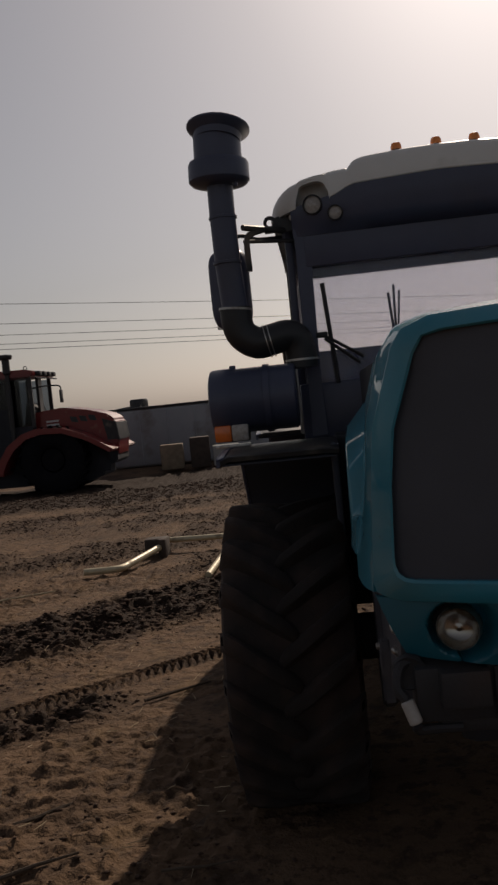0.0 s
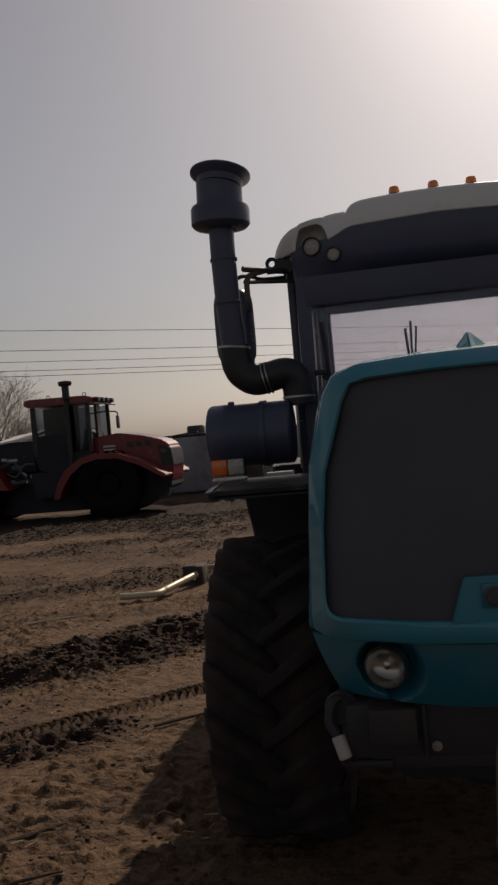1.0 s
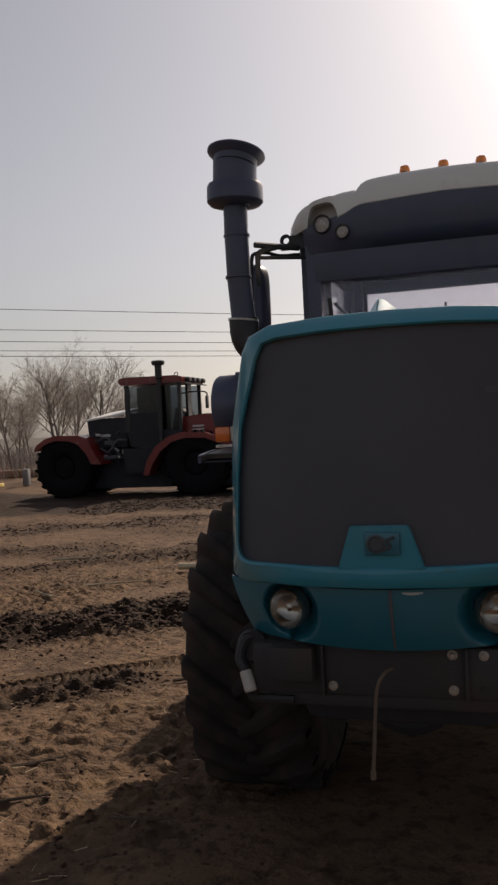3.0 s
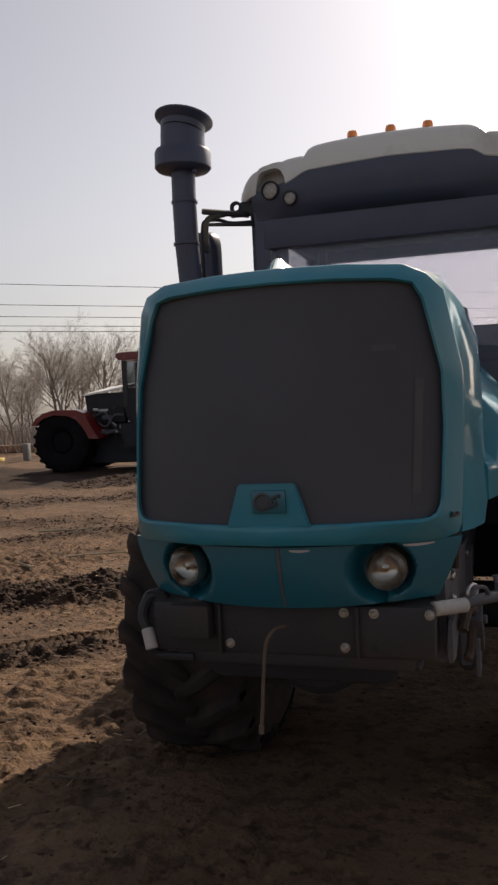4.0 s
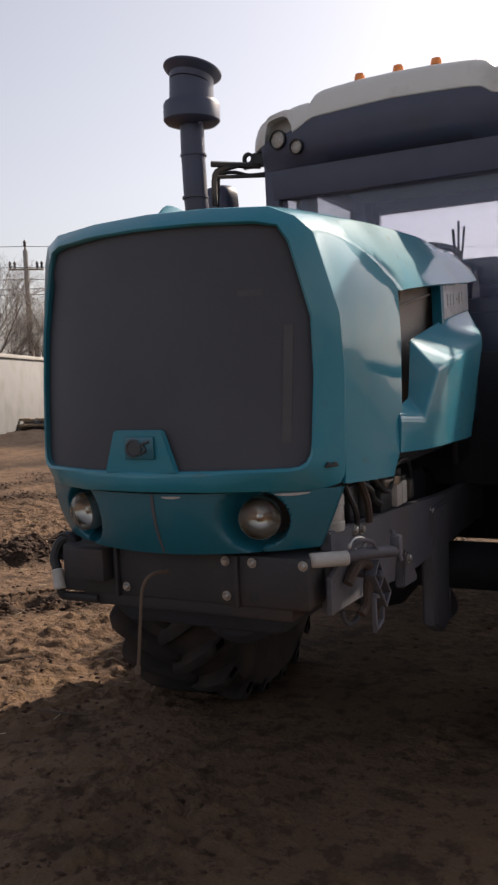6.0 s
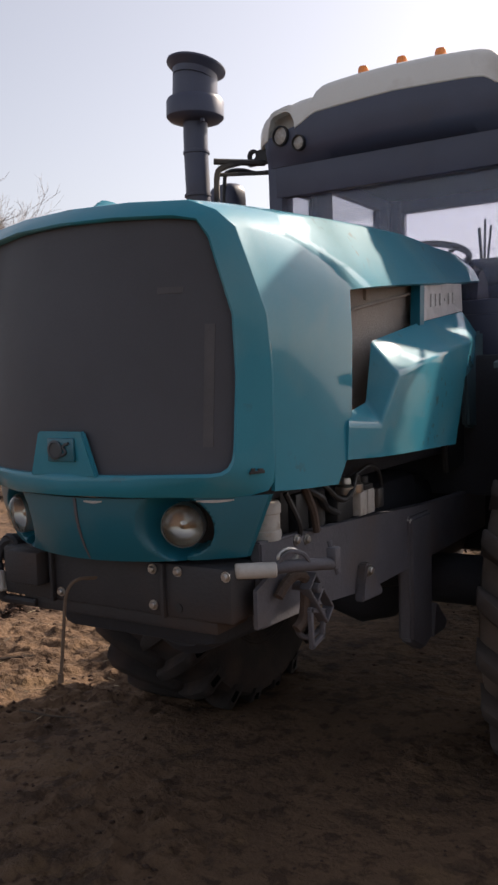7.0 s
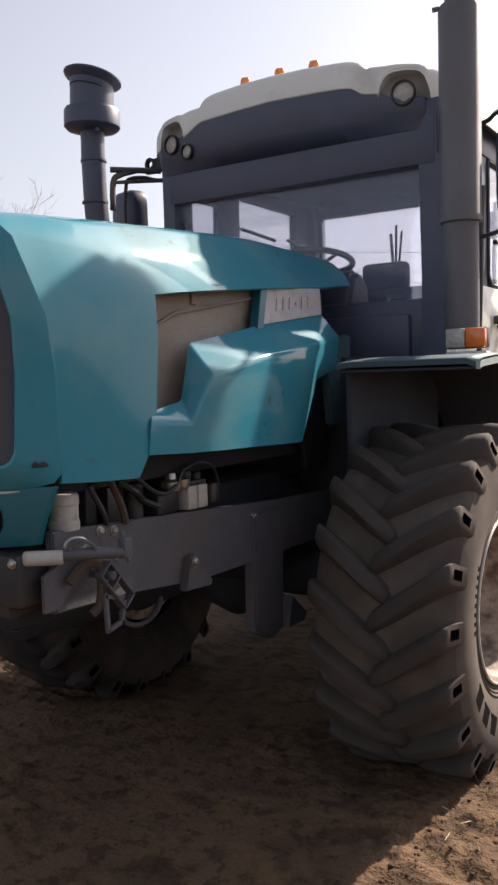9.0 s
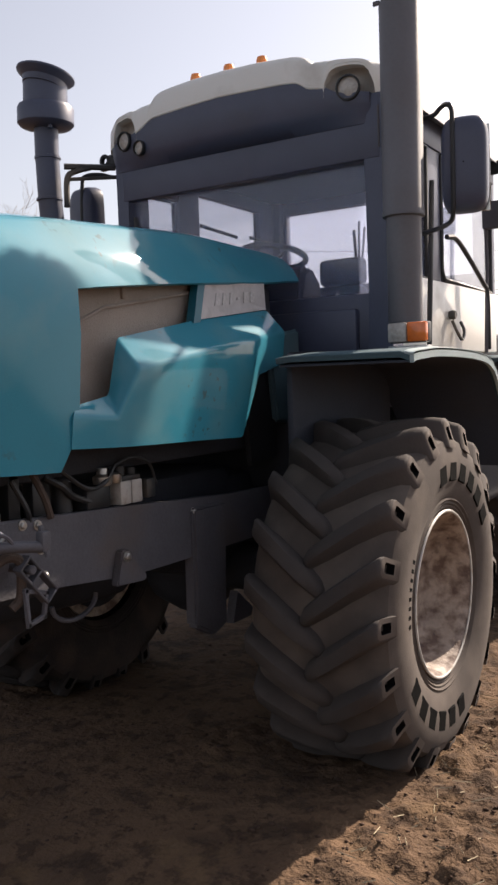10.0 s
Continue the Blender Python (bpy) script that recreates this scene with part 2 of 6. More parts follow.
def bm_cyl(bm, p0, p1, r0, r1=None, seg=16, bevel=0.0):
    r1 = r0 if r1 is None else r1
    h = (Vector(p1) - Vector(p0)).length
    prof = [(r0, 0), (r1, h)]
    if bevel:
        prof = [(r0 - bevel, 0), (r0, bevel), (r1, h - bevel), (r1 - bevel, h)]
    bm_lathe(bm, prof, along(p0, p1), seg)


def bm_tube(bm, pts, r, seg=10, caps=True):
    """A tube of radius r (a number, or one for each point) along a line of points."""
    pts = [Vector(p) for p in pts]
    rs = [r] * len(pts) if isinstance(r, (int, float)) else list(r)
    n = len(pts)
    tang = [(pts[min(i + 1, n - 1)] - pts[max(i - 1, 0)]).normalized() for i in range(n)]
    u = tang[0].orthogonal().normalized()
    rings = []
    for i in range(n):
        u = (u - tang[i] * u.dot(tang[i])).normalized()
        w = tang[i].cross(u)
        rings.append([bm.verts.new(pts[i] + rs[i] * (math.cos(2 * math.pi * k / seg) * u + math.sin(2 * math.pi * k / seg) * w)) for k in range(seg)])
    for a_, b_ in zip(rings, rings[1:]):
        for k in range(seg):
            bm.faces.new((a_[k], a_[(k + 1) % seg], b_[(k + 1) % seg], b_[k]))
    if caps:
        bm.faces.new(rings[0][::-1])
        bm.faces.new(rings[-1])


def curve_pts(pts, steps=6):
    """Points on a smooth line through pts."""
    p = [Vector(q) for q in pts]
    p = [2 * p[0] - p[1]] + p + [2 * p[-1] - p[-2]]
    out = []
    for i in range(1, len(p) - 2):
        for k in range(steps):
            t = k / steps
            out.append(0.5 * ((2 * p[i]) + (p[i + 1] - p[i - 1]) * t + (2 * p[i - 1] - 5 * p[i] + 4 * p[i + 1] - p[i + 2]) * t * t
                              + (3 * p[i] - p[i - 1] - 3 * p[i + 1] + p[i + 2]) * t ** 3))
    return out + [p[-2]]


def bm_prism(bm, poly, place, t0, t1):
    """A flat polygon of (a, b) pairs made thick; place(a, b, t) gives the point."""
    lo = [bm.verts.new(place(p, q, t0)) for p, q in poly]
    hi = [bm.verts.new(place(p, q, t1)) for p, q in poly]
    bm.faces.new(lo[::-1])
    bm.faces.new(hi)
    for i in range(len(poly)):
        j = (i + 1) % len(poly)
        bm.faces.new((lo[i], lo[j], hi[j], hi[i]))


def bm_sheet(bm, rows, thick=None):
    """A sheet through rows of points; thick: an offset vector that gives it a back and edges."""
    g = [[bm.verts.new(p) for p in row] for row in rows]
    for a_, b_ in zip(g, g[1:]):
        for i in range(len(a_) - 1):
            bm.faces.new((a_[i], a_[i + 1], b_[i + 1], b_[i]))
    if thick:
        o = Vector(thick)
        h = [[bm.verts.new(Vector(p) + o) for p in row] for row in rows]
        for a_, b_ in zip(h, h[1:]):
            for i in range(len(a_) - 1):
                bm.faces.new((a_[i], b_[i], b_[i + 1], a_[i + 1]))
        rim_a = g[0] + [r[-1] for r in g[1:]] + g[-1][-2::-1] + [r[0] for r in g[-2:0:-1]]
        rim_b = h[0] + [r[-1] for r in h[1:]] + h[-1][-2::-1] + [r[0] for r in h[-2:0:-1]]
        for i in range(len(rim_a)):
            j = (i + 1) % len(rim_a)
            bm.faces.new((rim_a[i], rim_b[i], rim_b[j], rim_a[j]))


def part(name, bm, mat, parent=None, label="", angle=38.0, at=None, fix=True):
    """Links a bmesh as one mesh object, under a thing or a part."""
    if fix:
        bmesh.ops.recalc_face_normals(bm, faces=bm.faces[:])
    lim = radians(angle)
    for f in bm.faces:
        f.smooth = True
    for ed in bm.edges:
        ed.smooth = len(ed.link_faces) == 2 and ed.calc_face_angle(0.0) < lim
    me = bpy.data.meshes.new(name)
    bm.to_mesh(me)
    bm.free()
    me.materials.append(mat)
    ob = new(name, me)
    if parent:
        ob.parent = parent
    if at is not None:
        ob.matrix_basis = at if isinstance(at, Matrix) else Matrix.Translation(at)
    if label:
        ob["label"] = label
    return ob


def both(fn):
    for s in (1, -1):
        fn(s)


# ---- ground ----
def lattice(seed):
    return np.random.RandomState(seed).rand(256, 256)


def vnoise(x, y, size, seed):
    """Smooth value noise, 0 to 1, with features of that size."""
    g = lattice(seed)
    x, y = x / size + 37.3, y / size + 91.7
    xi, yi = np.floor(x).astype(int), np.floor(y).astype(int)
    fx, fy = x - xi, y - yi
    fx, fy = fx * fx * (3 - 2 * fx), fy * fy * (3 - 2 * fy)
    v = lambda i, j: g[(xi + i) % 256, (yi + j) % 256]
    return (v(0, 0) * (1 - fx) + v(1, 0) * fx) * (1 - fy) + (v(0, 1) * (1 - fx) + v(1, 1) * fx) * fy


def band(x, y, px, py, ang, half, soft, wob, seed):
    """1 on a strip through (px, py) that runs along ang, 0 off it."""
    c, s = math.cos(radians(ang)), math.sin(radians(ang))
    d = -(x - px) * s + (y - py) * c + wob * (vnoise(x, y, 1.1, seed) - 0.5) * 2
    return np.clip((half - np.abs(d)) / soft, 0, 1)


def mud_mask(x, y):
    m1 = band(x, y, -3.2, 4.85, 42, 0.68, 0.3, 0.3, 3)
    m2 = band(x, y, -2.75, 2.40, 38, 0.30, 0.22, 0.2, 4) * np.clip((-1.9 - x) / 0.3, 0, 1)
    m3 = band(x, y, -4.0, 8.3, 30, 0.7, 0.5, 0.4, 5) * 0.75
    m4 = band(x, y, -5.0, 13.0, 24, 1.0, 0.7, 0.7, 6) * 0.75
    # m5: mud round the red tractor, with its shadow's darkness put in.
    m5 = band(x, y, -7.0, 18.6, 8, 4.6, 0.9, 0.6, 7)
    m6 = np.clip((vnoise(x, y, 1.4, 8) * 0.7 + vnoise(x, y, 0.5, 9) * 0.3 - 0.56) * 6, 0, 1) * np.clip((y - 3) / 5, 0, 1) * 0.7
    return np.maximum.reduce([m1, m2, m3, m4, m5, m6])


def tread_mark(x, y):
    """Ribs left by a tyre along one line, and the line's mask."""
    c, s = math.cos(radians(41.0)), math.sin(radians(41.0))
    u, d = (x + 2.5) * c + (y - 3.14) * s, -(x + 2.5) * s + (y - 3.14) * c
    m = np.clip((0.13 - np.abs(d)) / 0.04, 0, 1) * np.clip((1.9 - np.abs(u)) / 0.3, 0, 1) * np.clip((vnoise(x, y, 0.45, 27) - 0.22) * 6, 0, 1)
    return m, np.clip(0.5 + 1.3 * np.sin((u + 0.7 * np.abs(d)) * 2 * math.pi / 0.068), 0, 1)


def height(x, y):
    near = np.exp(-(np.hypot(x, y - 2) / 60.0) ** 2)
    h = -0.022 + 0.06 * (vnoise(x, y, 3.1, 11) - 0.5) * np.clip(np.hypot(x, y - 1.8) / 6, 0.1, 1)
    rough = np.clip((vnoise(x, y, 1.3, 18) * 0.65 + vnoise(x, y, 0.42, 28) * 0.35 - 0.38) * 4.5, 0.12, 1.15)
    h += 0.024 * (vnoise(x, y, 0.8, 12) - 0.5)
    lumps = lambda size, seed, cut, tall: tall * np.clip((vnoise(x, y, size, seed) - cut) * 7, 0, 1)
    h += rough * (lumps(0.16, 13, 0.62, 0.010) + lumps(0.09, 14, 0.60, 0.013) + lumps(0.065, 19, 0.60, 0.016) + lumps(0.042, 26, 0.62, 0.016))
    h -= 0.035 * (np.exp(-(((x - 1.0) / 0.4) ** 2 + ((y - 1.75) / 0.45) ** 2)) + np.exp(-(((x + 0.84) / 0.4) ** 2 + ((y - 1.75) / 0.45) ** 2)))
    h -= 0.12 * np.clip((3.6 - np.abs(y - 20.9)) / 1.5, 0, 1) * np.clip((6.0 - np.abs(x + 9.2)) / 1.5, 0, 1)
    m = mud_mask(x, y)
    lump = np.abs(vnoise(x, y, 0.30, 15) - 0.5) * 2
    h += m * (-0.045 + 0.09 * (1 - lump) * vnoise(x, y, 0.19, 16) + lumps(0.13, 16, 0.45, 0.045) + lumps(0.08, 17, 0.5, 0.035))
    tm, ribs = tread_mark(x, y)
    h += tm * (-0.03 + 0.055 * ribs)
    return h * near


def axis_steps(lo, hi, fine, far_lo, far_hi):
    mid = list(np.arange(lo, hi, fine))

    def run(start, end, sign):
        out, st, p = [], fine, start
        while (end - p) * sign > 0:
            st = min(st * 1.06, 0.28) if abs(p - start) < 30 else st * 1.22
            p += sign * st
            out.append(p)
        return out
    return np.array(run(lo, far_lo, -1)[::-1] + mid + run(mid[-1], far_hi, 1))


def build_ground():
    xs, ys = axis_steps(-4.8, 2.4, 0.018, -2500, 2500), axis_steps(-0.3, 6.2, 0.018, -2500, 2500)
    X, Y = np.meshgrid(xs, ys)
    Z = height(X, Y)
    nx, ny = len(xs), len(ys)
    co = np.stack([X, Y, Z], -1).reshape(-1, 3).astype(np.float32)
    idx = np.arange(nx * ny).reshape(ny, nx)
    quads = np.stack([idx[:-1, :-1], idx[:-1, 1:], idx[1:, 1:], idx[1:, :-1]], -1).reshape(-1, 4)
    me = bpy.data.meshes.new("ground")
    me.vertices.add(len(co))
    me.vertices.foreach_set("co", co.ravel())
    me.loops.add(quads.size)
    me.loops.foreach_set("vertex_index", quads.ravel().astype(np.int32))
    me.polygons.add(len(quads))
    me.polygons.foreach_set("loop_start", np.arange(0, quads.size, 4, dtype=np.int32))
    me.polygons.foreach_set("use_smooth", np.ones(len(quads), dtype=bool))
    at = me.attributes.new("churned", "FLOAT", "POINT")
    tm, ribs = tread_mark(X, Y)
    at.data.foreach_set("value", np.clip(mud_mask(X, Y) + tm * (1.0 - 0.35 * ribs), 0, 1).ravel().astype(np.float32))
    me.update()
    me.validate()
    ob = new("ground", me)
    m = material("trampled_earth", (0.134, 0.083, 0.050), 0.95, vary=0.22, scale=0.9, fine=40, bump=0.7, dirt=(0.060, 0.037, 0.024), dirt_amount=0.45, dirt_scale=2.2, edge=0.25, spec=0.2)
    N, L = m.node_tree.nodes, m.node_tree.links
    b = N["Principled BSDF"]
    src = b.inputs["Base Color"].links[0].from_socket
    att = N.new("ShaderNodeAttribute")
    att.attribute_name = "churned"
    x = N.new("ShaderNodeMix")
    x.data_type = "RGBA"
    x.inputs[7].default_value = (0.032, 0.0195, 0.013, 1)
    L.new(att.outputs["Fac"], x.inputs[0])
    L.new(src, x.inputs[6])
    # dark crumbs, too small for geometry
    nz, rg, x2 = N.new("ShaderNodeTexNoise"), N.new("ShaderNodeMapRange"), N.new("ShaderNodeMix")
    tc = N.new("ShaderNodeTexCoord")
    nz.inputs["Scale"].default_value, nz.inputs["Detail"].default_value, nz.inputs["Roughness"].default_value = 11.0, 6.0, 0.65
    L.new(tc.outputs["Object"], nz.inputs["Vector"])
    rg.inputs[1].default_value, rg.inputs[2].default_value = 0.53, 0.60
    L.new(nz.outputs["Fac"], rg.inputs[0])
    x2.data_type = "RGBA"
    x2.inputs[7].default_value = (0.028, 0.0155, 0.010, 1)
    md = N.new("ShaderNodeMath")
    md.operation = "MULTIPLY"
    md.inputs[1].default_value = 0.6
    L.new(rg.outputs[0], md.inputs[0])
    L.new(md.outputs[0], x2.inputs[0])
    L.new(x.outputs[2], x2.inputs[6])
    # dry straw-coloured and dark damp patches
    wet = N.new("ShaderNodeMath")
    wet.operation = "SUBTRACT"
    wet.inputs[0].default_value = 1.0
    L.new(att.outputs["Fac"], wet.inputs[1])
    src = x2.outputs[2]
    for sc_, lo, hi, amount, colour in ((2.6, 0.54, 0.64, 0.6, (0.155, 0.098, 0.052, 1)), (3.7, 0.53, 0.60, 0.62, (0.040, 0.0255, 0.0175, 1))):
        nz, rg, xp = N.new("ShaderNodeTexNoise"), N.new("ShaderNodeMapRange"), N.new("ShaderNodeMix")
        nz.inputs["Scale"].default_value, nz.inputs["Detail"].default_value, nz.inputs["Roughness"].default_value = sc_, 9.0, 0.68
        L.new(tc.outputs["Object"], nz.inputs["Vector"])
        rg.inputs[1].default_value, rg.inputs[2].default_value, rg.inputs[4].default_value = lo, hi, amount
        L.new(nz.outputs["Fac"], rg.inputs[0])
        xp.data_type = "RGBA"
        xp.inputs[7].default_value = colour
        dry = N.new("ShaderNodeMath")  # not over the churned mud
        dry.operation = "MULTIPLY"
        L.new(rg.outputs[0], dry.inputs[0])
        L.new(wet.outputs[0], dry.inputs[1])
        dry.use_clamp = True
        L.new(dry.outputs[0], xp.inputs[0])
        L.new(src, xp.inputs[6])
        src = xp.outputs[2]
    L.new(src, b.inputs["Base Color"])
    # lumps between the crumbs and the larger waves
    n3, b3 = N.new("ShaderNodeTexNoise"), N.new("ShaderNodeBump")
    n3.inputs["Scale"].default_value, n3.inputs["Detail"].default_value, n3.inputs["Roughness"].default_value = 13.0, 5.0, 0.6
    L.new(tc.outputs["Object"], n3.inputs["Vector"])
    b3.inputs["Strength"].default_value, b3.inputs["Distance"].default_value = 0.8, 0.05
    L.new(n3.outputs["Fac"], b3.inputs["Height"])
    L.new(b.inputs["Normal"].links[0].from_socket, b3.inputs["Normal"])
    L.new(b3.outputs[0], b.inputs["Normal"])
    me.materials.append(m)
    return tagged(ob, "trampled brown earth yard with churned muddy wheel ruts", "ground", kind="structure")


build_ground()


def ground_z(x, y):
    return float(height(np.array([x]), np.array([y]))[0])


# ---- the teal tractor: x across, y to its rear, z up ----
CX = 0.08      # middle of the cab
tractor = tagged(new("tractor"), "large teal farm tractor with a white cab roof on bare earth", "tractor")


def bow(x):
    return -0.165 + 0.76 * x * x


def lean(z):
    """The tractor stands tilted a little to its left, so its middle line shifts with the height."""
    return 0.06 * (z - 1.30)


def swell(y, z):
    """The right upper corner of the hood's front is knocked a little outwards."""
    return 0.021 * math.exp(-((z - 1.965) / 0.025) ** 2) * min(1.0, max(0.0, (0.3 - y) / 0.2))


def mirrored(s, x, y, z):
    """A place on the left flank, or its mirror image on the right flank; the hood points a little to its right."""
    return x if s > 0 else 2 * lean(z) + 0.06 * min(1.0, max(0.0, (y - 0.15) / 0.6)) - x - swell(y, z) * min(1.0, x / 0.3)


def full_loop(half):
    """A closed outline from its right half, top middle to bottom middle."""
    return [(x + lean(z), y, z) for x, y, z in half] + [(lean(z) - x - swell(y, z) * min(1.0, x / 0.3), y, z) for x, y, z in half[-2:0:-1]]


# the crease round the hood's front, top middle to bottom middle
HOOD_EDGE = [(0, -0.125, 1.993), (0.18, -0.105, 1.991), (0.335, -0.062, 1.984), (0.395, -0.03, 1.958), (0.440, -0.010, 1.914), (0.491, 0.066, 1.703),
             (0.498, 0.09, 1.55), (0.499, 0.112, 1.31), (0.498, 0.108, 1.27), (0.490, 0.09, 1.247), (0.462, 0.052, 1.238), (0.42, 0.005, 1.236), (0.2, -0.125, 1.243), (0, -0.163, 1.246)]


def hood_front():
    g = [(0, 1.945), (0.16, 1.944), (0.305, 1.94), (0.358, 1.931), (0.384, 1.89), (0.437, 1.70), (0.447, 1.55), (0.446, 1.362),
         (0.4435, 1.337), (0.435, 1.317), (0.420, 1.306), (0.395, 1.302), (0.2, 1.302), (0, 1.302)]
    o = HOOD_EDGE
    inner = [(x, bow(x) + 0.022, z) for x, z in g]
    lip = [(x, bow(x), z) for x, z in g]
    lip2 = [(x + (ox - x) * 0.12, bow(x) - 0.006 + (oy - bow(x)) * 0.05, z + (oz - z) * 0.12) for (x, z), (ox, oy, oz) in zip(g, o)]
    near_o = [(x + (ox - x) * 0.955, bow(x) + (oy - bow(x)) * 0.945 - 0.003, z + (oz - z) * 0.955) for (x, z), (ox, oy, oz) in zip(g, o)]
    back = [(x * 0.96, y + 0.05, 1.62 + (z - 1.62) * 0.96) for x, y, z in o]
    bm = bmesh.new()
    loops = [[bm.verts.new(p) for p in full_loop(h)] for h in (inner, lip, lip2, near_o, o, back)]
    n = len(loops[0])
    for a_, b_ in zip(loops, loops[1:]):
        for i in range(n):
            bm.faces.new((a_[i], a_[(i + 1) % n], b_[(i + 1) % n], b_[i]))
    ring = part("hood_front", bm, TEAL, tractor, "teal front surround of the hood", angle=50)
    # grille cloth with a shallow bow, laid in rows between the two sides
    bm = bmesh.new()
    rows = []
    zs = [1.300 + (1.954 - 1.300) * k / 24 for k in range(25)]
    right = [(1.29, 0.42), (1.302, 0.425), (1.315, 0.436), (1.345, 0.450), (1.55, 0.450), (1.70, 0.440), (1.89, 0.386), (1.931, 0.362), (1.944, 0.350), (1.954, 0.32)]
    for z in zs:
        w = (0.010 if z < 1.8 else 0.003) + float(np.interp(z, [p[0] for p in right], [p[1] for p in right]))
        rows.append([(w * (i / 10 - 1) * (1.04 if i < 2 and z > 1.85 else 1.0) + lean(z), bow(w * (i / 10 - 1)) + 0.020, z) for i in range(21)])
    bm_sheet(bm, rows, (0, 0.02, 0))
    part("grille", bm, GRILLE, tractor, "dark woven mesh grille filling the hood front")
    # A label and an upright bar, both paler than the cloth.
    for name, (x0, x1), (z0, z1) in (("grille_label", (0.262, 0.322), (1.758, 1.774)), ("grille_bar", (0.372, 0.394), (1.37, 1.68))):
        bm = bmesh.new()
        bm_sheet(bm, [[(x + lean(z), bow(x) + 0.018, z) for x in (x0, x1)] for z in (z0, z1)], (0, 0.004, 0))
        part(name, bm, GRILLE_PALE, tractor)
    # emblem plate
    bm = bmesh.new()
    trap = [(-0.079, 1.416), (0.079, 1.416), (0.118, 1.296), (-0.118, 1.296)]
    bm_prism(bm, trap, lambda p, q, t: (p, bow(p) + t, q), 0.014, -0.004)
    bmesh.ops.bevel(bm, geom=[ed for ed in bm.edges], offset=0.004, segments=2, affect="EDGES")
    part("emblem_plate", bm, TEAL, tractor)
    bm = bmesh.new()
    bm_box(bm, (0.008, -0.167, 1.368), (0.094, 0.008, 0.062), 0.003)
    em = part("emblem", bm, TEAL_DARK, tractor, "embossed round emblem on a small square plate")
    bm = bmesh.new()
    bm_lathe(bm, [(0.024, 0), (0.026, 0.004), (0.020, 0.006), (0.018, 0.003)], Matrix.Translation((-0.008, -0.171, 1.368)) @ pose(0, 0, 0, 90), 24)
    bm_tube(bm, curve_pts([(0.014, -0.174, 1.352), (0.03, -0.174, 1.362), (0.022, -0.174, 1.378), (0.042, -0.174, 1.386)]), 0.004, 6)
    part("emblem_relief", bm, GREY_MARK, em)
    # small name plate on the ring's flank
    bm = bmesh.new()
    bm_box(bm, (0, 0, 0), (0.045, 0.004, 0.008), 0.001, m=None)
    bm_box(bm, (-0.012, 0, 0.007), (0.012, 0.004, 0.008), 0.001)
    bm_box(bm, (0.010, 0, 0.006), (0.016, 0.004, 0.006), 0.001)
    part("name_plate", bm, BLACK, tractor, "small black name plate", at=pose(0.482, 0.045, 1.30, 0, 0, 62))


hood_front()


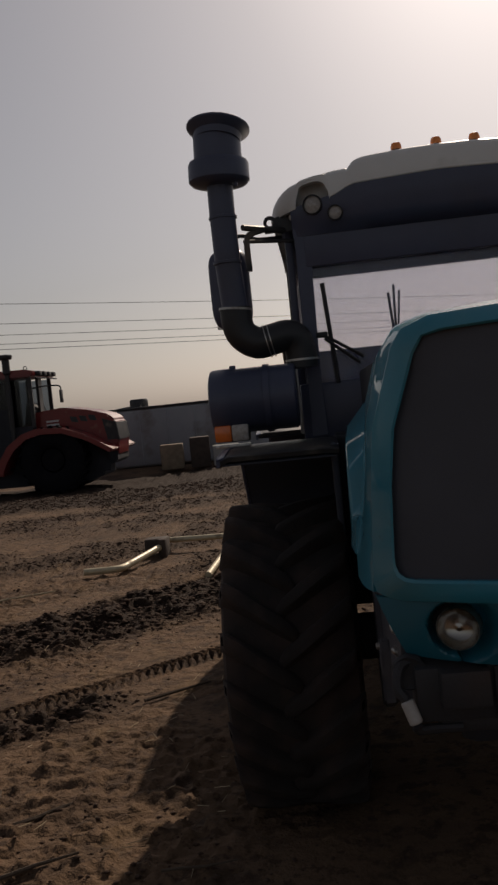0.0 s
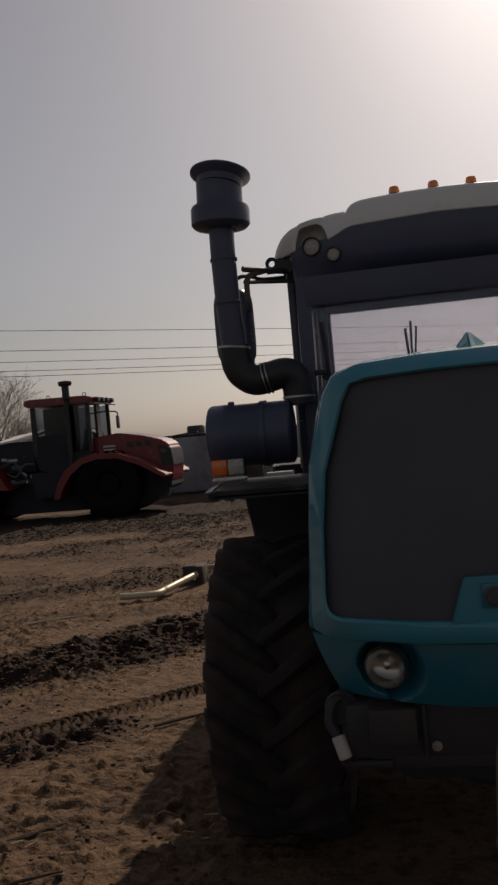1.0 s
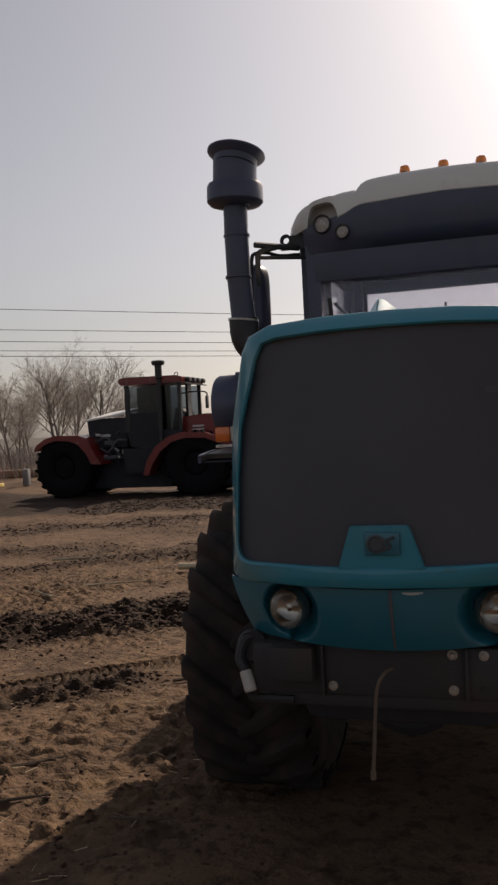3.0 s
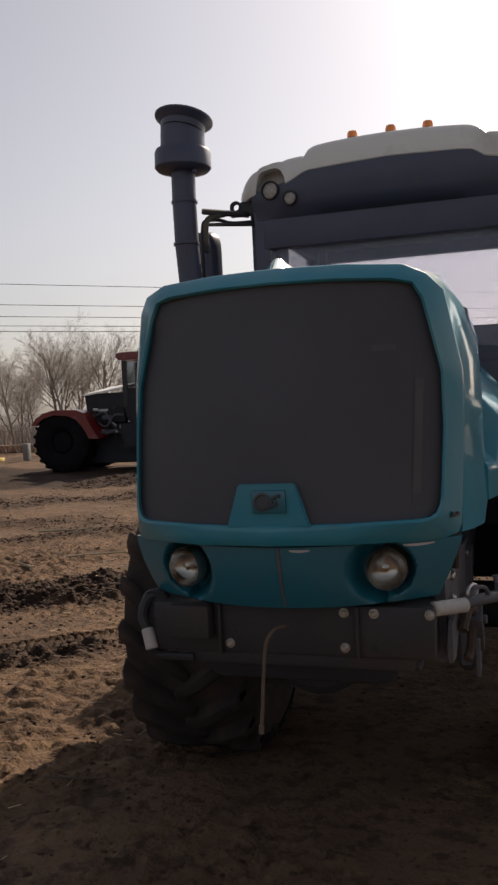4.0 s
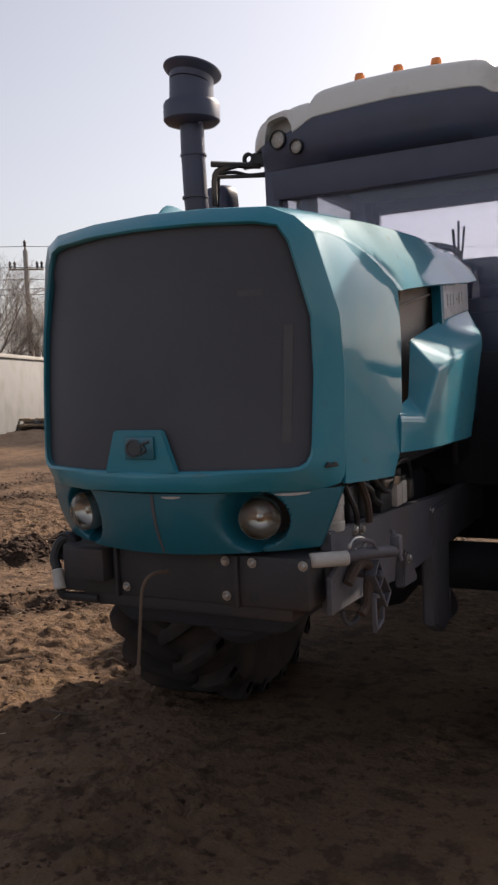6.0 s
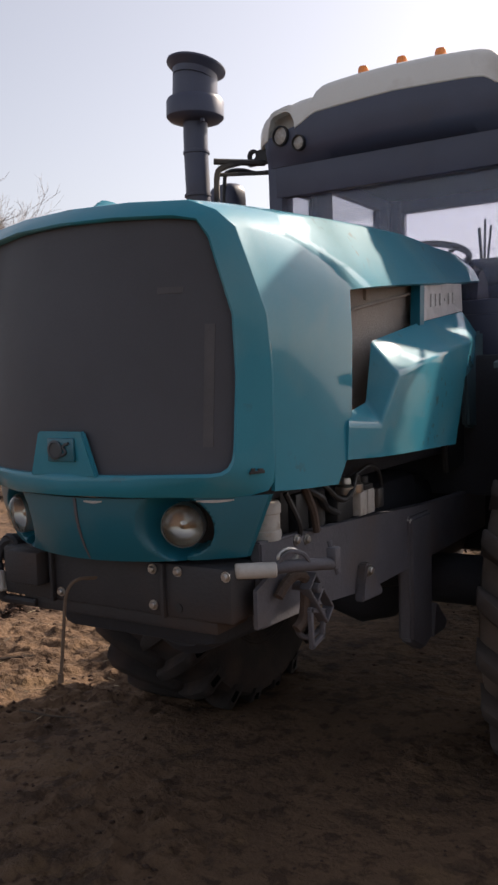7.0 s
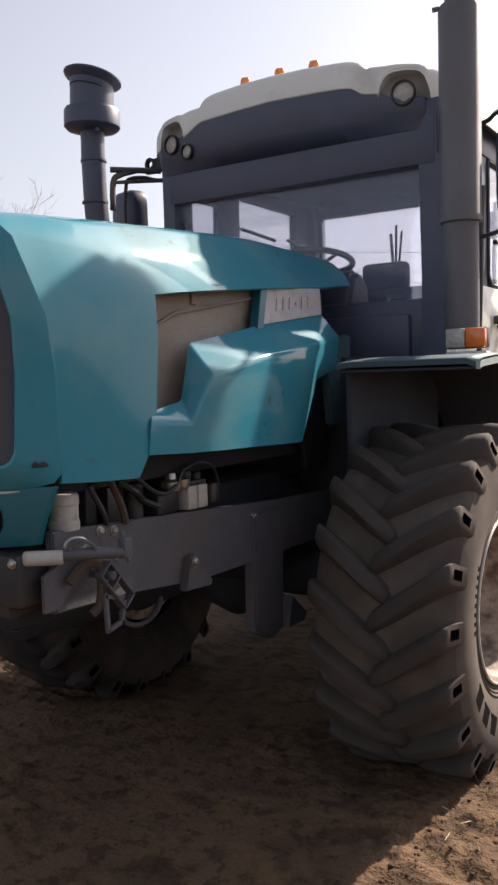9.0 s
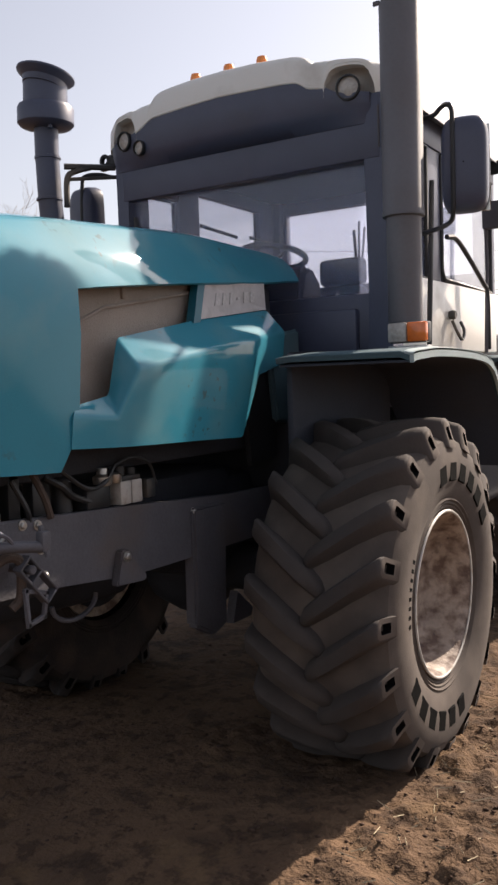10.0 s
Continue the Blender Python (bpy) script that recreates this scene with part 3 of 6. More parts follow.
def hood_top():
    st = [  # y along the middle, and at each profile point (x, z), on the left flank
        ([p[1] for p in HOOD_EDGE[:6]], [(p[0] + lean(p[2]), p[2]) for p in HOOD_EDGE[:6]]),
        ([0.13, 0.14, 0.16, 0.18, 0.20, 0.24], [(0.04, 2.018), (0.20, 2.014), (0.375, 2.006), (0.445, 1.982), (0.506, 1.90), (0.530, 1.735)]),
        ([0.5] * 6, [(0.045, 2.05), (0.20, 2.045), (0.365, 2.034), (0.435, 2.014), (0.528, 1.855), (0.543, 1.79)]),
        ([0.9] * 6, [(0.045, 2.085), (0.20, 2.078), (0.35, 2.062), (0.415, 2.042), (0.488, 1.935), (0.528, 1.835)]),
        ([1.35] * 6, [(0.048, 2.11), (0.20, 2.104), (0.335, 2.09), (0.385, 2.068), (0.446, 1.972), (0.503, 1.878)]),
        ([1.75] * 6, [(0.048, 2.11), (0.20, 2.103), (0.325, 2.088), (0.366, 2.068), (0.422, 1.99), (0.482, 1.912)]),
        ([1.98] * 6, [(0.047, 2.100), (0.19, 2.094), (0.325, 2.082), (0.372, 2.066), (0.425, 2.005), (0.462, 1.938)]),
        ([2.08, 2.085, 2.09, 2.095, 2.10, 2.10], [(0.046, 2.085), (0.18, 2.08), (0.32, 2.070), (0.372, 2.055), (0.425, 2.002), (0.452, 1.948)]),
    ]
    cols = [curve_pts([(pr[k][0], ys[k], pr[k][1]) for ys, pr in st], 4) for k in range(6)]
    rows = [[(mirrored(-1, p.x, p.y, p.z), p.y, p.z) for p in r[:0:-1]] + [tuple(p) for p in r] for r in zip(*cols)]
    bm = bmesh.new()
    bm_sheet(bm, rows)
    f = [(x + lean(z), y, z) for x, y, z in ((0.491, 0.066, 1.703), (0.496, 0.083, 1.60), (0.4985, 0.10, 1.45), (0.499, 0.110, 1.33), (0.498, 0.112, 1.243))]
    m1 = [(0.530, 0.24, 1.735), (0.531, 0.245, 1.615), (0.529, 0.245, 1.45), (0.527, 0.24, 1.32), (0.524, 0.23, 1.236)]
    r = [(0.543, 0.50, 1.79), (0.548, 0.50, 1.65), (0.552, 0.475, 1.43), (0.558, 0.425, 1.30), (0.548, 0.385, 1.230)]
    flank = [cols[5][:9]] + [curve_pts(p3, 4) for p3 in list(zip(f, m1, r))[1:]]
    for s in (1, -1):
        bm_sheet(bm, [[(mirrored(s, p.x, p.y, p.z), p.y, p.z) for p in row] for row in zip(*flank)])
    bmesh.ops.remove_doubles(bm, verts=bm.verts[:], dist=0.001)
    bmesh.ops.recalc_face_normals(bm, faces=bm.faces[:])
    sharp = [ed for ed in bm.edges if len(ed.link_faces) == 2 and ed.calc_face_angle(0) > 0.62]
    bmesh.ops.bevel(bm, geom=sharp, offset=0.012, segments=3, affect="EDGES", profile=0.5)
    bmesh.ops.solidify(bm, geom=bm.faces[:], thickness=0.014)
    part("hood_top", bm, TEAL, tractor, "long teal engine hood with folded shoulders and cheeks", angle=46)
    # small raised catch in the middle of the hood's front edge
    bm = bmesh.new()
    base = [bm.verts.new(p) for p in ((-0.035, 0.0, 1.99), (0.0, -0.045, 1.985), (0.075, 0.10, 1.995), (0.03, 0.30, 2.01), (-0.03, 0.28, 2.01))]
    peak = [bm.verts.new(p) for p in ((0.0, 0.045, 2.052), (0.012, 0.07, 2.05))]
    for q in ((base[0], base[1], peak[0]), (base[1], base[2], peak[1], peak[0]), (base[2], base[3], peak[1]), (base[3], base[4], peak[0], peak[1]), (base[4], base[0], peak[0])):
        bm.faces.new(q)
    bm.faces.new(base[::-1])
    bmesh.ops.bevel(bm, geom=bm.edges[:], offset=0.004, segments=2, affect="EDGES")
    part("hood_catch", bm, TEAL, tractor)


hood_top()


def hood_side(s):
    # folded lower panel
    P = dict(v0=(0.540, 0.472, 1.430), v1=(0.525, 0.64, 1.455), v2=(0.520, 0.70, 1.645), v3=(0.503, 1.17, 1.722), v4=(0.487, 1.73, 1.79),
             c0=(0.562, 0.435, 1.40), c1=(0.588, 0.61, 1.385), c2=(0.614, 0.70, 1.54), cm=(0.618, 1.08, 1.605), c3=(0.604, 1.46, 1.655), c4=(0.515, 1.84, 1.70),
             b0=(0.562, 0.42, 1.297), b1=(0.586, 0.61, 1.288), b2=(0.592, 0.78, 1.283), b3=(0.585, 1.08, 1.275), b4=(0.566, 1.385, 1.264), b5=(0.545, 1.56, 1.51), b6=(0.50, 1.84, 1.56))
    bm = bmesh.new()
    V = {k: bm.verts.new((mirrored(s, p[0], p[1], p[2]), p[1], p[2])) for k, p in P.items()}
    for q in ("v0 v1 c1 c0", "v1 v2 c2 c1", "v2 v3 cm c2", "v3 v4 c3 cm", "v4 c4 c3", "c0 c1 b1 b0", "c1 c2 b2 b1", "c2 cm b3 b2", "cm c3 b4 b3", "c3 b5 b4", "c3 c4 b6 b5"):
        bm.faces.new([V[k] for k in q.split()])
    bmesh.ops.recalc_face_normals(bm, faces=bm.faces[:])
    inner = [ed for ed in bm.edges if len(ed.link_faces) == 2 and ed.calc_face_angle(0) > 0.15]
    bmesh.ops.bevel(bm, geom=inner, offset=0.012, segments=3, affect="EDGES", profile=0.5)
    bmesh.ops.solidify(bm, geom=bm.faces[:], thickness=0.012)
    part("hood_side_panel", bm, TEAL, tractor, "folded teal side panel of the hood", angle=26)
    # badge and its bars
    B = [(0.480, 1.27, 1.872), (0.487, 1.71, 1.902), (0.487, 1.72, 1.792), (0.503, 1.19, 1.726)]
    bm = bmesh.new()
    bm_prism(bm, [(0, 0), (1, 0), (1, 1), (0, 1)],
             lambda p, q, t: tuple((mirrored(s, c[0] + t, c[1], c[2]), c[1], c[2]) for c in [[(1 - q) * ((1 - p) * B[0][k] + p * B[1][k]) + q * ((1 - p) * B[3][k] + p * B[2][k]) for k in range(3)]])[0], -0.012, 0.004)
    bd = part("badge", bm, BADGE, tractor, "pale grey model badge with worn lettering")
    def on_badge(p, q, t):
        c = [(1 - q) * ((1 - p) * B[0][k] + p * B[1][k]) + q * ((1 - p) * B[3][k] + p * B[2][k]) for k in range(3)]
        return (mirrored(s, c[0] + t, c[1], c[2]), c[1], c[2])
    for i in range(6):
        bm = bmesh.new()
        p0 = 0.2 + 0.11 * i
        bm_prism(bm, [(p0, 0.3), (p0 + 0.07, 0.3), (p0 + 0.07, 0.66), (p0, 0.66)] if i != 3 else [(p0, 0.46), (p0 + 0.05, 0.46), (p0 + 0.05, 0.54), (p0, 0.54)], on_badge, 0.003, 0.0065)
        part("letter_bar", bm, PALE_MARK, bd)
    # stay between the hood's upper and lower panels
    bm = bmesh.new()
    bm_prism(bm, [(1.215, 1.872), (1.262, 1.875), (1.19, 1.715), (1.145, 1.71)], lambda p, q, t: (mirrored(s, 0.49 + t + 0.02 * (1.87 - q) / 0.15, p, q), p, q), -0.03, 0.006)
    part("hood_stay", bm, TEAL_DARK, tractor)
    # filter screen behind the opening
    bm = bmesh.new()
    bm_box(bm, (mirrored(s, 0.43, 0.5, 1.62), 0.86, 1.62), (0.03, 0.86, 0.52), 0.006)
    sc = part("filter_screen", bm, FELT, tractor, "dusty tan screen behind the side opening")
    bm = bmesh.new()
    bm_tube(bm, [(mirrored(s, x, 0.5, 1.62), y, z) for x, y, z in ((0.45, 0.5, 1.66), (0.452, 0.72, 1.75), (0.455, 1.2, 1.83))], 0.006, 6)
    bm_box(bm, (mirrored(s, 0.45, 0.5, 1.62), 0.83, 1.81), (0.012, 0.03, 0.05), 0.003)
    part("screen_brace", bm, FELT, sc)


both(hood_side)

bm = bmesh.new()
bm_box(bm, (0, 1.05, 1.55), (0.80, 1.75, 0.72), 0.02)
bm_box(bm, (0, 0.12, 1.6), (0.78, 0.16, 0.6), 0.01)
part("engine_block", bm, SHADED_BLACK, tractor, "dark engine and radiator inside the hood")


def fascia():
    """Lower front of the hood with two sunk round lamps."""
    rows = []
    for k in range(29):
        v = k / 28
        z = 1.238 - 0.178 * v
        w = 0.497 - 0.05 * v - 0.02 * v * v
        row = []
        for i in range(121):
            x = w * (i / 120 - 0.5) * 2
            y = -0.135 + 0.86 * x * x + 0.05 * v * v
            z2 = z + 0.012 * v * (abs(x) / 0.45) ** 2
            for s in (1, -1):
                d = math.hypot(x - s * 0.292, (z2 - 1.162))
                f = min(1.0, max(0.0, (0.094 - d * (1.10 if (x - s * 0.292) * s > 0 else 0.90)) / 0.032))
                y += 0.080 * f * f * (3 - 2 * f)
            row.append((x, y, z2))
        rows.append(row)
    bm = bmesh.new()
    bm_sheet(bm, rows, (0, 0.02, 0))
    # Hollow floors round the lamps are black: their shade put into the colour.
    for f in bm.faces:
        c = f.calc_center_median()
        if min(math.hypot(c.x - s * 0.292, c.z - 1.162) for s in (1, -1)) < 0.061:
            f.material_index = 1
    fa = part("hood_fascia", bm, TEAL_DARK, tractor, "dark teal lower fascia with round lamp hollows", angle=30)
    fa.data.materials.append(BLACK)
    bm = bmesh.new()
    bm_sheet(bm, [[(x, -0.1385 + 0.86 * x * x + 0.05 * (k / 8) ** 2, 1.236 - 0.172 * k / 8) for x in (0.014 + 0.0004 * k, 0.023)] for k in range(9)], (0, 0.006, 0))
    part("centre_strip", bm, IRON, fa)
    # Reflections on the fascia's top lip, put on as pale strips.
    for x0, x1 in ((0.345, 0.425), (0.05, 0.105)):
        bm = bmesh.new()
        bm_sheet(bm, [[(x0 + (x1 - x0) * k / 6, -0.1385 + 0.86 * (x0 + (x1 - x0) * k / 6) ** 2, 1.231 - d * (0.3 + 0.7 * math.sin(math.pi * (k + 0.5) / 7))) for k in range(7)] for d in (0.0, 0.007)], (0, 0.004, 0))
        part("reflection_streak", bm, ROLLER, fa, "pale streak laid on for a reflection")
    for s in (1, -1):
        lp = (s * 0.297, -0.034, 1.162)
        turn = pose(*lp, 90 + 2, 0, s * 22) @ Matrix.Scale(0.95, 4)
        bm = bmesh.new()
        bm_lathe(bm, [(0.058, -0.04), (0.0615, -0.03), (0.0615, 0.002), (0.0605, 0.006), (0.0595, 0.003), (0.058, -0.02)], turn, 40, caps=False)
        hl = part("headlight", bm, STEEL, tractor, "round headlight with a dull steel rim")
        bm = bmesh.new()
        bm_lathe(bm, [(0.059, 0.0), (0.053, -0.018), (0.04, -0.032), (0.02, -0.04), (0.012, -0.04), (0.012, -0.012), (0.002, -0.008)], turn, 40, caps=False)
        part("reflector", bm, CHROME, hl)
        bm = bmesh.new()
        bm_lathe(bm, [(0.060, 0.004), (0.050, 0.019), (0.034, 0.030), (0.013, 0.036), (0.001, 0.0365)], turn, 40, caps=False)
        ln = part("lens", bm, LENS, hl)
        ln.visible_shadow = False


fascia()


def bolt(p, axis, r=0.010, parent=None, mat=STEEL):
    bm = bmesh.new()
    q = Vector(p) + Vector(axis) * 0.012
    bm_lathe(bm, [(r * 1.5, 0), (r * 1.5, 0.003), (r, 0.003), (r, 0.010), (r * 0.7, 0.013)], along(p, q), 12)
    return part("bolt", bm, mat, parent)


def chassis():
    bm = bmesh.new()
    bm_box(bm, (0, 0.07, 0.975), (0.84, 0.14, 0.15), 0.012)
    bm_box(bm, (-0.205, -0.006, 0.975), (0.012, 0.02, 0.15), 0.003)
    bm_box(bm, (0.205, -0.006, 0.975), (0.012, 0.02, 0.15), 0.003)
    bm_box(bm, (0, 0.10, 0.885), (0.72, 0.16, 0.05), 0.01)
    beam = part("front_beam", bm, BEAM, tractor, "dark grey front crossbeam with bolt heads")
    for x, z in ((0.167, 1.03), (0.252, 1.03), (0.167, 0.93), (-0.277, 1.02), (-0.176, 0.931), (0.406, 1.03)):
        bolt((x, -0.002, z), (0, -1, 0), 0.0095, beam)
    bm = bmesh.new()
    bm_cyl(bm, (0.252, -0.001, 0.93), (0.252, -0.004, 0.93), 0.012, seg=12)
    part("bolt_hole", bm, BLACK, beam)
    # rails
    def rail(s):
        bm = bmesh.new()
        poly = [(0.12, 1.10), (0.73, 1.066), (1.45, 1.02), (2.2, 1.0), (2.2, 0.80), (1.15, 0.807), (0.84, 0.81), (0.45, 0.85), (0.12, 0.86)]
        bm_prism(bm, poly, lambda p, q, t: (s * t, p, q), 0.405, 0.44)
        bmesh.ops.bevel(bm, geom=bm.edges[:], offset=0.006, segments=2, affect="EDGES")
        rl = part("frame_rail", bm, IRON, tractor, "long grey chassis rail")
        for y, z in ((0.318, 1.072), (0.38, 1.064), (0.39, 0.985), (0.30, 1.01), (0.33, 0.955), (1.20, 0.985), (0.40, 0.90)):
            bolt((s * 0.44, y, z), (s, 0, 0), 0.011, rl)
        bm = bmesh.new()
        bm_prism(bm, [(0.735, 0.918), (0.775, 0.918), (0.79, 0.875), (0.82, 0.84), (0.862, 0.815), (0.862, 0.79), (0.70, 0.80), (0.724, 0.85)], lambda p, q, t: (s * t, p, q), 0.44, 0.475)
        bmesh.ops.bevel(bm, geom=bm.edges[:], offset=0.006, segments=2, affect="EDGES")
        part("rail_bracket", bm, IRON, rl)
        bolt((s * 0.475, 0.755, 0.895), (s, 0, 0), 0.013, rl)
        bm = bmesh.new()
        bm_prism(bm, [(1.18, 1.0), (1.41, 1.0), (1.39, 0.49), (1.30, 0.465), (1.175, 0.53)], lambda p, q, t: (s * t, p, q), 0.40, 0.46)
        bmesh.ops.bevel(bm, geom=bm.edges[:], offset=0.012, segments=2, affect="EDGES")
        part("stand_leg", bm, IRON, rl)
        bm = bmesh.new()
        bm_prism(bm, [(1.5, 0.60), (1.62, 0.50), (1.60, 0.47), (1.46, 0.47)], lambda p, q, t: (s * t, p, q), 0.40, 0.44)
        part("guard_plate", bm, IRON, rl)
    both(rail)
    # tow shackle of bent bar
    def shackle(s):
        def bar(bm, p, q, w, t):
            p, q = Vector(p), Vector(q)
            d = q - p
            bm_box(bm, (s * 0.52, (p.x + q.x) / 2, (p.y + q.y) / 2), (w, d.length + t, t), 0.002, 1, m=pose(0, 0, 0, math.degrees(math.atan2(d.y, d.x))))
        bm = bmesh.new()
        a_, b_ = Vector((0.236, 0.978)), Vector((0.338, 0.862))
        n = Vector((0.751, 0.660)) * 0.026
        for k in (-1, 1):
            bar(bm, a_ + n * k, b_ + n * k, 0.034, 0.008)
        for f in (0.0, 0.42, 1.0):
            c = a_.lerp(b_, f)
            bar(bm, c - n, c + n, 0.034, 0.008)
        bm_cyl(bm, (s * 0.43, 0.252, 0.958), (s * 0.55, 0.252, 0.958), 0.014, seg=12, bevel=0.003)
        li = part("tow_link", bm, IRON, tractor, "flat steel tow link with cross pins")
        bm = bmesh.new()
        ring = [Vector(p) for p in ((0.243, 0.895), (0.325, 0.872), (0.312, 0.803), (0.25, 0.790))]
        for k in range(4):
            bar(bm, ring[k], ring[(k + 1) % 4], 0.014, 0.014)
        part("link_eye", bm, IRON, li)
    shackle(1)
    # roller arm beside the beam
    bm = bmesh.new()
    bm_cyl(bm, (0.41, 0.035, 1.037), (0.50, 0.10, 1.037), 0.021, seg=18, bevel=0.004)
    part("white_roller", bm, ROLLER, tractor, "white plastic roller on an arm")
    bm = bmesh.new()
    bm_tube(bm, curve_pts([(0.49, 0.095, 1.04), (0.53, 0.14, 1.042), (0.57, 0.21, 1.036), (0.585, 0.25, 1.03)]), 0.017, 10)
    bm_box(bm, (0.588, 0.26, 1.045), (0.03, 0.035, 0.06), 0.006)
    bm_tube(bm, [(0.575, 0.262, 1.09), (0.60, 0.262, 1.0)], 0.008, 8)
    bm_tube(bm, curve_pts([(0.50, 0.10, 1.05), (0.525, 0.12, 1.08), (0.55, 0.15, 1.075), (0.56, 0.17, 1.05)]), 0.006, 6)
    part("roller_arm", bm, IRON, tractor, "steel pipe arm with a clevis end")
    bm = bmesh.new()
    bm_prism(bm, [(0.06, 0.985), (0.16, 1.03), (0.24, 1.02), (0.22, 0.955), (0.15, 0.93), (0.11, 0.885), (0.06, 0.88)], lambda p, q, t: (0.455 + t + 0.1 * (p - 0.06), p, q), -0.006, 0.006)
    part("arm_plate", bm, IRON, tractor)
    bm = bmesh.new()
    bm_tube(bm, curve_pts([(0.485, 0.13, 0.955), (0.492, 0.16, 0.985), (0.50, 0.20, 1.0), (0.51, 0.235, 0.985), (0.505, 0.245, 0.93), (0.50, 0.24, 0.87), (0.49, 0.215, 0.845)]), 0.015, 8)
    part("hook", bm, RUST, tractor, "rusty bent tow hook")
    bm = bmesh.new()
    bm_tube(bm, [(0.515 + 0.012 * math.cos(t * math.pi / 8), 0.135 + 0.03 * math.cos(t * math.pi / 8), 1.068 + 0.018 * math.sin(t * math.pi / 8)) for t in range(17)], 0.006, 8, caps=False)
    part("steel_ring", bm, STEEL, tractor)
    bm = bmesh.new()
    bm_cyl(bm, (-0.445, 0.005, 0.965), (-0.425, -0.01, 0.905), 0.019, seg=16, bevel=0.004)
    part("white_roller", bm, ROLLER, tractor)
    bm = bmesh.new()
    bm_tube(bm, curve_pts([(-0.40, 0.06, 1.06), (-0.45, 0.04, 1.05), (-0.465, 0.02, 1.0), (-0.445, 0.005, 0.965)]), 0.016, 8)
    bm_tube(bm, curve_pts([(-0.425, -0.01, 0.905), (-0.42, 0.0, 0.885), (-0.38, 0.02, 0.878), (-0.30, 0.02, 0.878)]), 0.014, 8)
    bm_lathe(bm, [(0.045, -0.03), (0.05, 0.0), (0.044, 0.01), (0.03, 0.004)], pose(-0.43, 0.04, 1.03, 90, 0, -10), 20)
    part("hoop_guard", bm, BEAM, tractor, "bent pipe guard")
    bm = bmesh.new()
    bm_box(bm, (-0.29, -0.01, 1.0), (0.13, 0.08, 0.10), 0.008)
    part("side_box", bm, BEAM, tractor)
    # rope that hangs from the beam
    bm = bmesh.new()
    bm_tube(bm, curve_pts([(0.005, -0.05, 1.0), (-0.008, -0.115, 1.006), (-0.028, -0.136, 0.97), (-0.037, -0.142, 0.88), (-0.042, -0.148, 0.80), (-0.046, -0.153, 0.745)]), 0.005, 8)
    bm_cyl(bm, (-0.046, -0.153, 0.75), (-0.047, -0.154, 0.726), 0.008, seg=8)
    part("hanging_rope", bm, ROPE, tractor, "greyed thin rope hanging from the front beam")
    # engine bay bits above the rail
    bm = bmesh.new()
    bm_box(bm, (0.40, 0.815, 1.108), (0.07, 0.058, 0.085), 0.008)
    bm_box(bm, (0.40, 0.878, 1.108), (0.07, 0.058, 0.085), 0.008)
    rv = part("reservoir", bm, ROLLER, tractor, "white plastic fluid reservoir with two chambers")
    bm = bmesh.new()
    bm_box(bm, (0.40, 0.846, 1.158), (0.06, 0.11, 0.02), 0.004)
    bm_cyl(bm, (0.40, 0.815, 1.165), (0.40, 0.815, 1.205), 0.022, seg=14, bevel=0.004)
    bm_cyl(bm, (0.40, 0.878, 1.165), (0.40, 0.878, 1.195), 0.02, seg=14, bevel=0.004)
    part("reservoir_cap", bm, BLACK, rv)
    bm = bmesh.new()
    bm_box(bm, (0.38, 0.68, 1.11), (0.10, 0.12, 0.08), 0.01)
    part("pump", bm, BLACK, tractor)
    bm = bmesh.new()
    bm_cyl(bm, (0.38, 0.55, 1.06), (0.38, 0.55, 1.19), 0.035, seg=14, bevel=0.006)
    part("oil_filter", bm, BLACK, tractor)
    for c, d in (((0.37, 0.33, 1.15), (0.06, 0.05, 0.16)), ((0.37, 0.45, 1.13), (0.05, 0.08, 0.12))):
        bm = bmesh.new()
        bm_box(bm, c, d, 0.008)
        part("engine_bracket", bm, BLACK, tractor)
    bm = bmesh.new()
    bm_tube(bm, curve_pts([(0.40, 0.46, 1.2), (0.43, 0.5, 1.17), (0.42, 0.56, 1.13), (0.42, 0.64, 1.1)]), 0.012, 8)
    part("rubber_hose", bm, BLACK, tractor)
    bm = bmesh.new()
    bm_lathe(bm, [(0.02, 1.09), (0.044, 1.092), (0.046, 1.10), (0.046, 1.118), (0.043, 1.121), (0.043, 1.165), (0.046, 1.168), (0.046, 1.19), (0.04, 1.20), (0.02, 1.203)], pose(0.405, 0.205, 0), 24)
    part("canister", bm, ROLLER, tractor, "greyed beige canister above the rail")
    for pts, r in (([(0.42, 0.30, 1.21), (0.44, 0.34, 1.12), (0.43, 0.36, 1.07)], 0.009), ([(0.43, 0.50, 1.22), (0.45, 0.60, 1.15), (0.44, 0.70, 1.16), (0.43, 0.76, 1.21)], 0.008),
                   ([(0.42, 0.74, 1.20), (0.44, 0.84, 1.23), (0.43, 0.95, 1.20), (0.42, 1.0, 1.12)], 0.007), ([(0.44, 0.36, 1.24), (0.455, 0.40, 1.15), (0.45, 0.43, 1.08)], 0.012)):
        bm = bmesh.new()
        bm_tube(bm, curve_pts(pts), r, 7)
        part("engine_pipe", bm, RUST if r > 0.01 else BLACK, tractor)
    bm = bmesh.new()
    bm_lathe(bm, [(0.03, 0), (0.034, 0.01), (0.034, 0.03), (0.02, 0.04), (0.018, 0.06)], pose(0.41, 0.72, 1.145), 14)
    bm_lathe(bm, [(0.018, 0), (0.022, 0.006), (0.022, 0.03), (0.012, 0.036)], pose(0.43, 0.765, 1.15), 12)
    part("pump_cap", bm, STEEL, tractor)
    bm = bmesh.new()
    bm_box(bm, (0.425, 0.95, 1.11), (0.03, 0.05, 0.07), 0.006)
    part("relay_box", bm, BLACK, tractor)
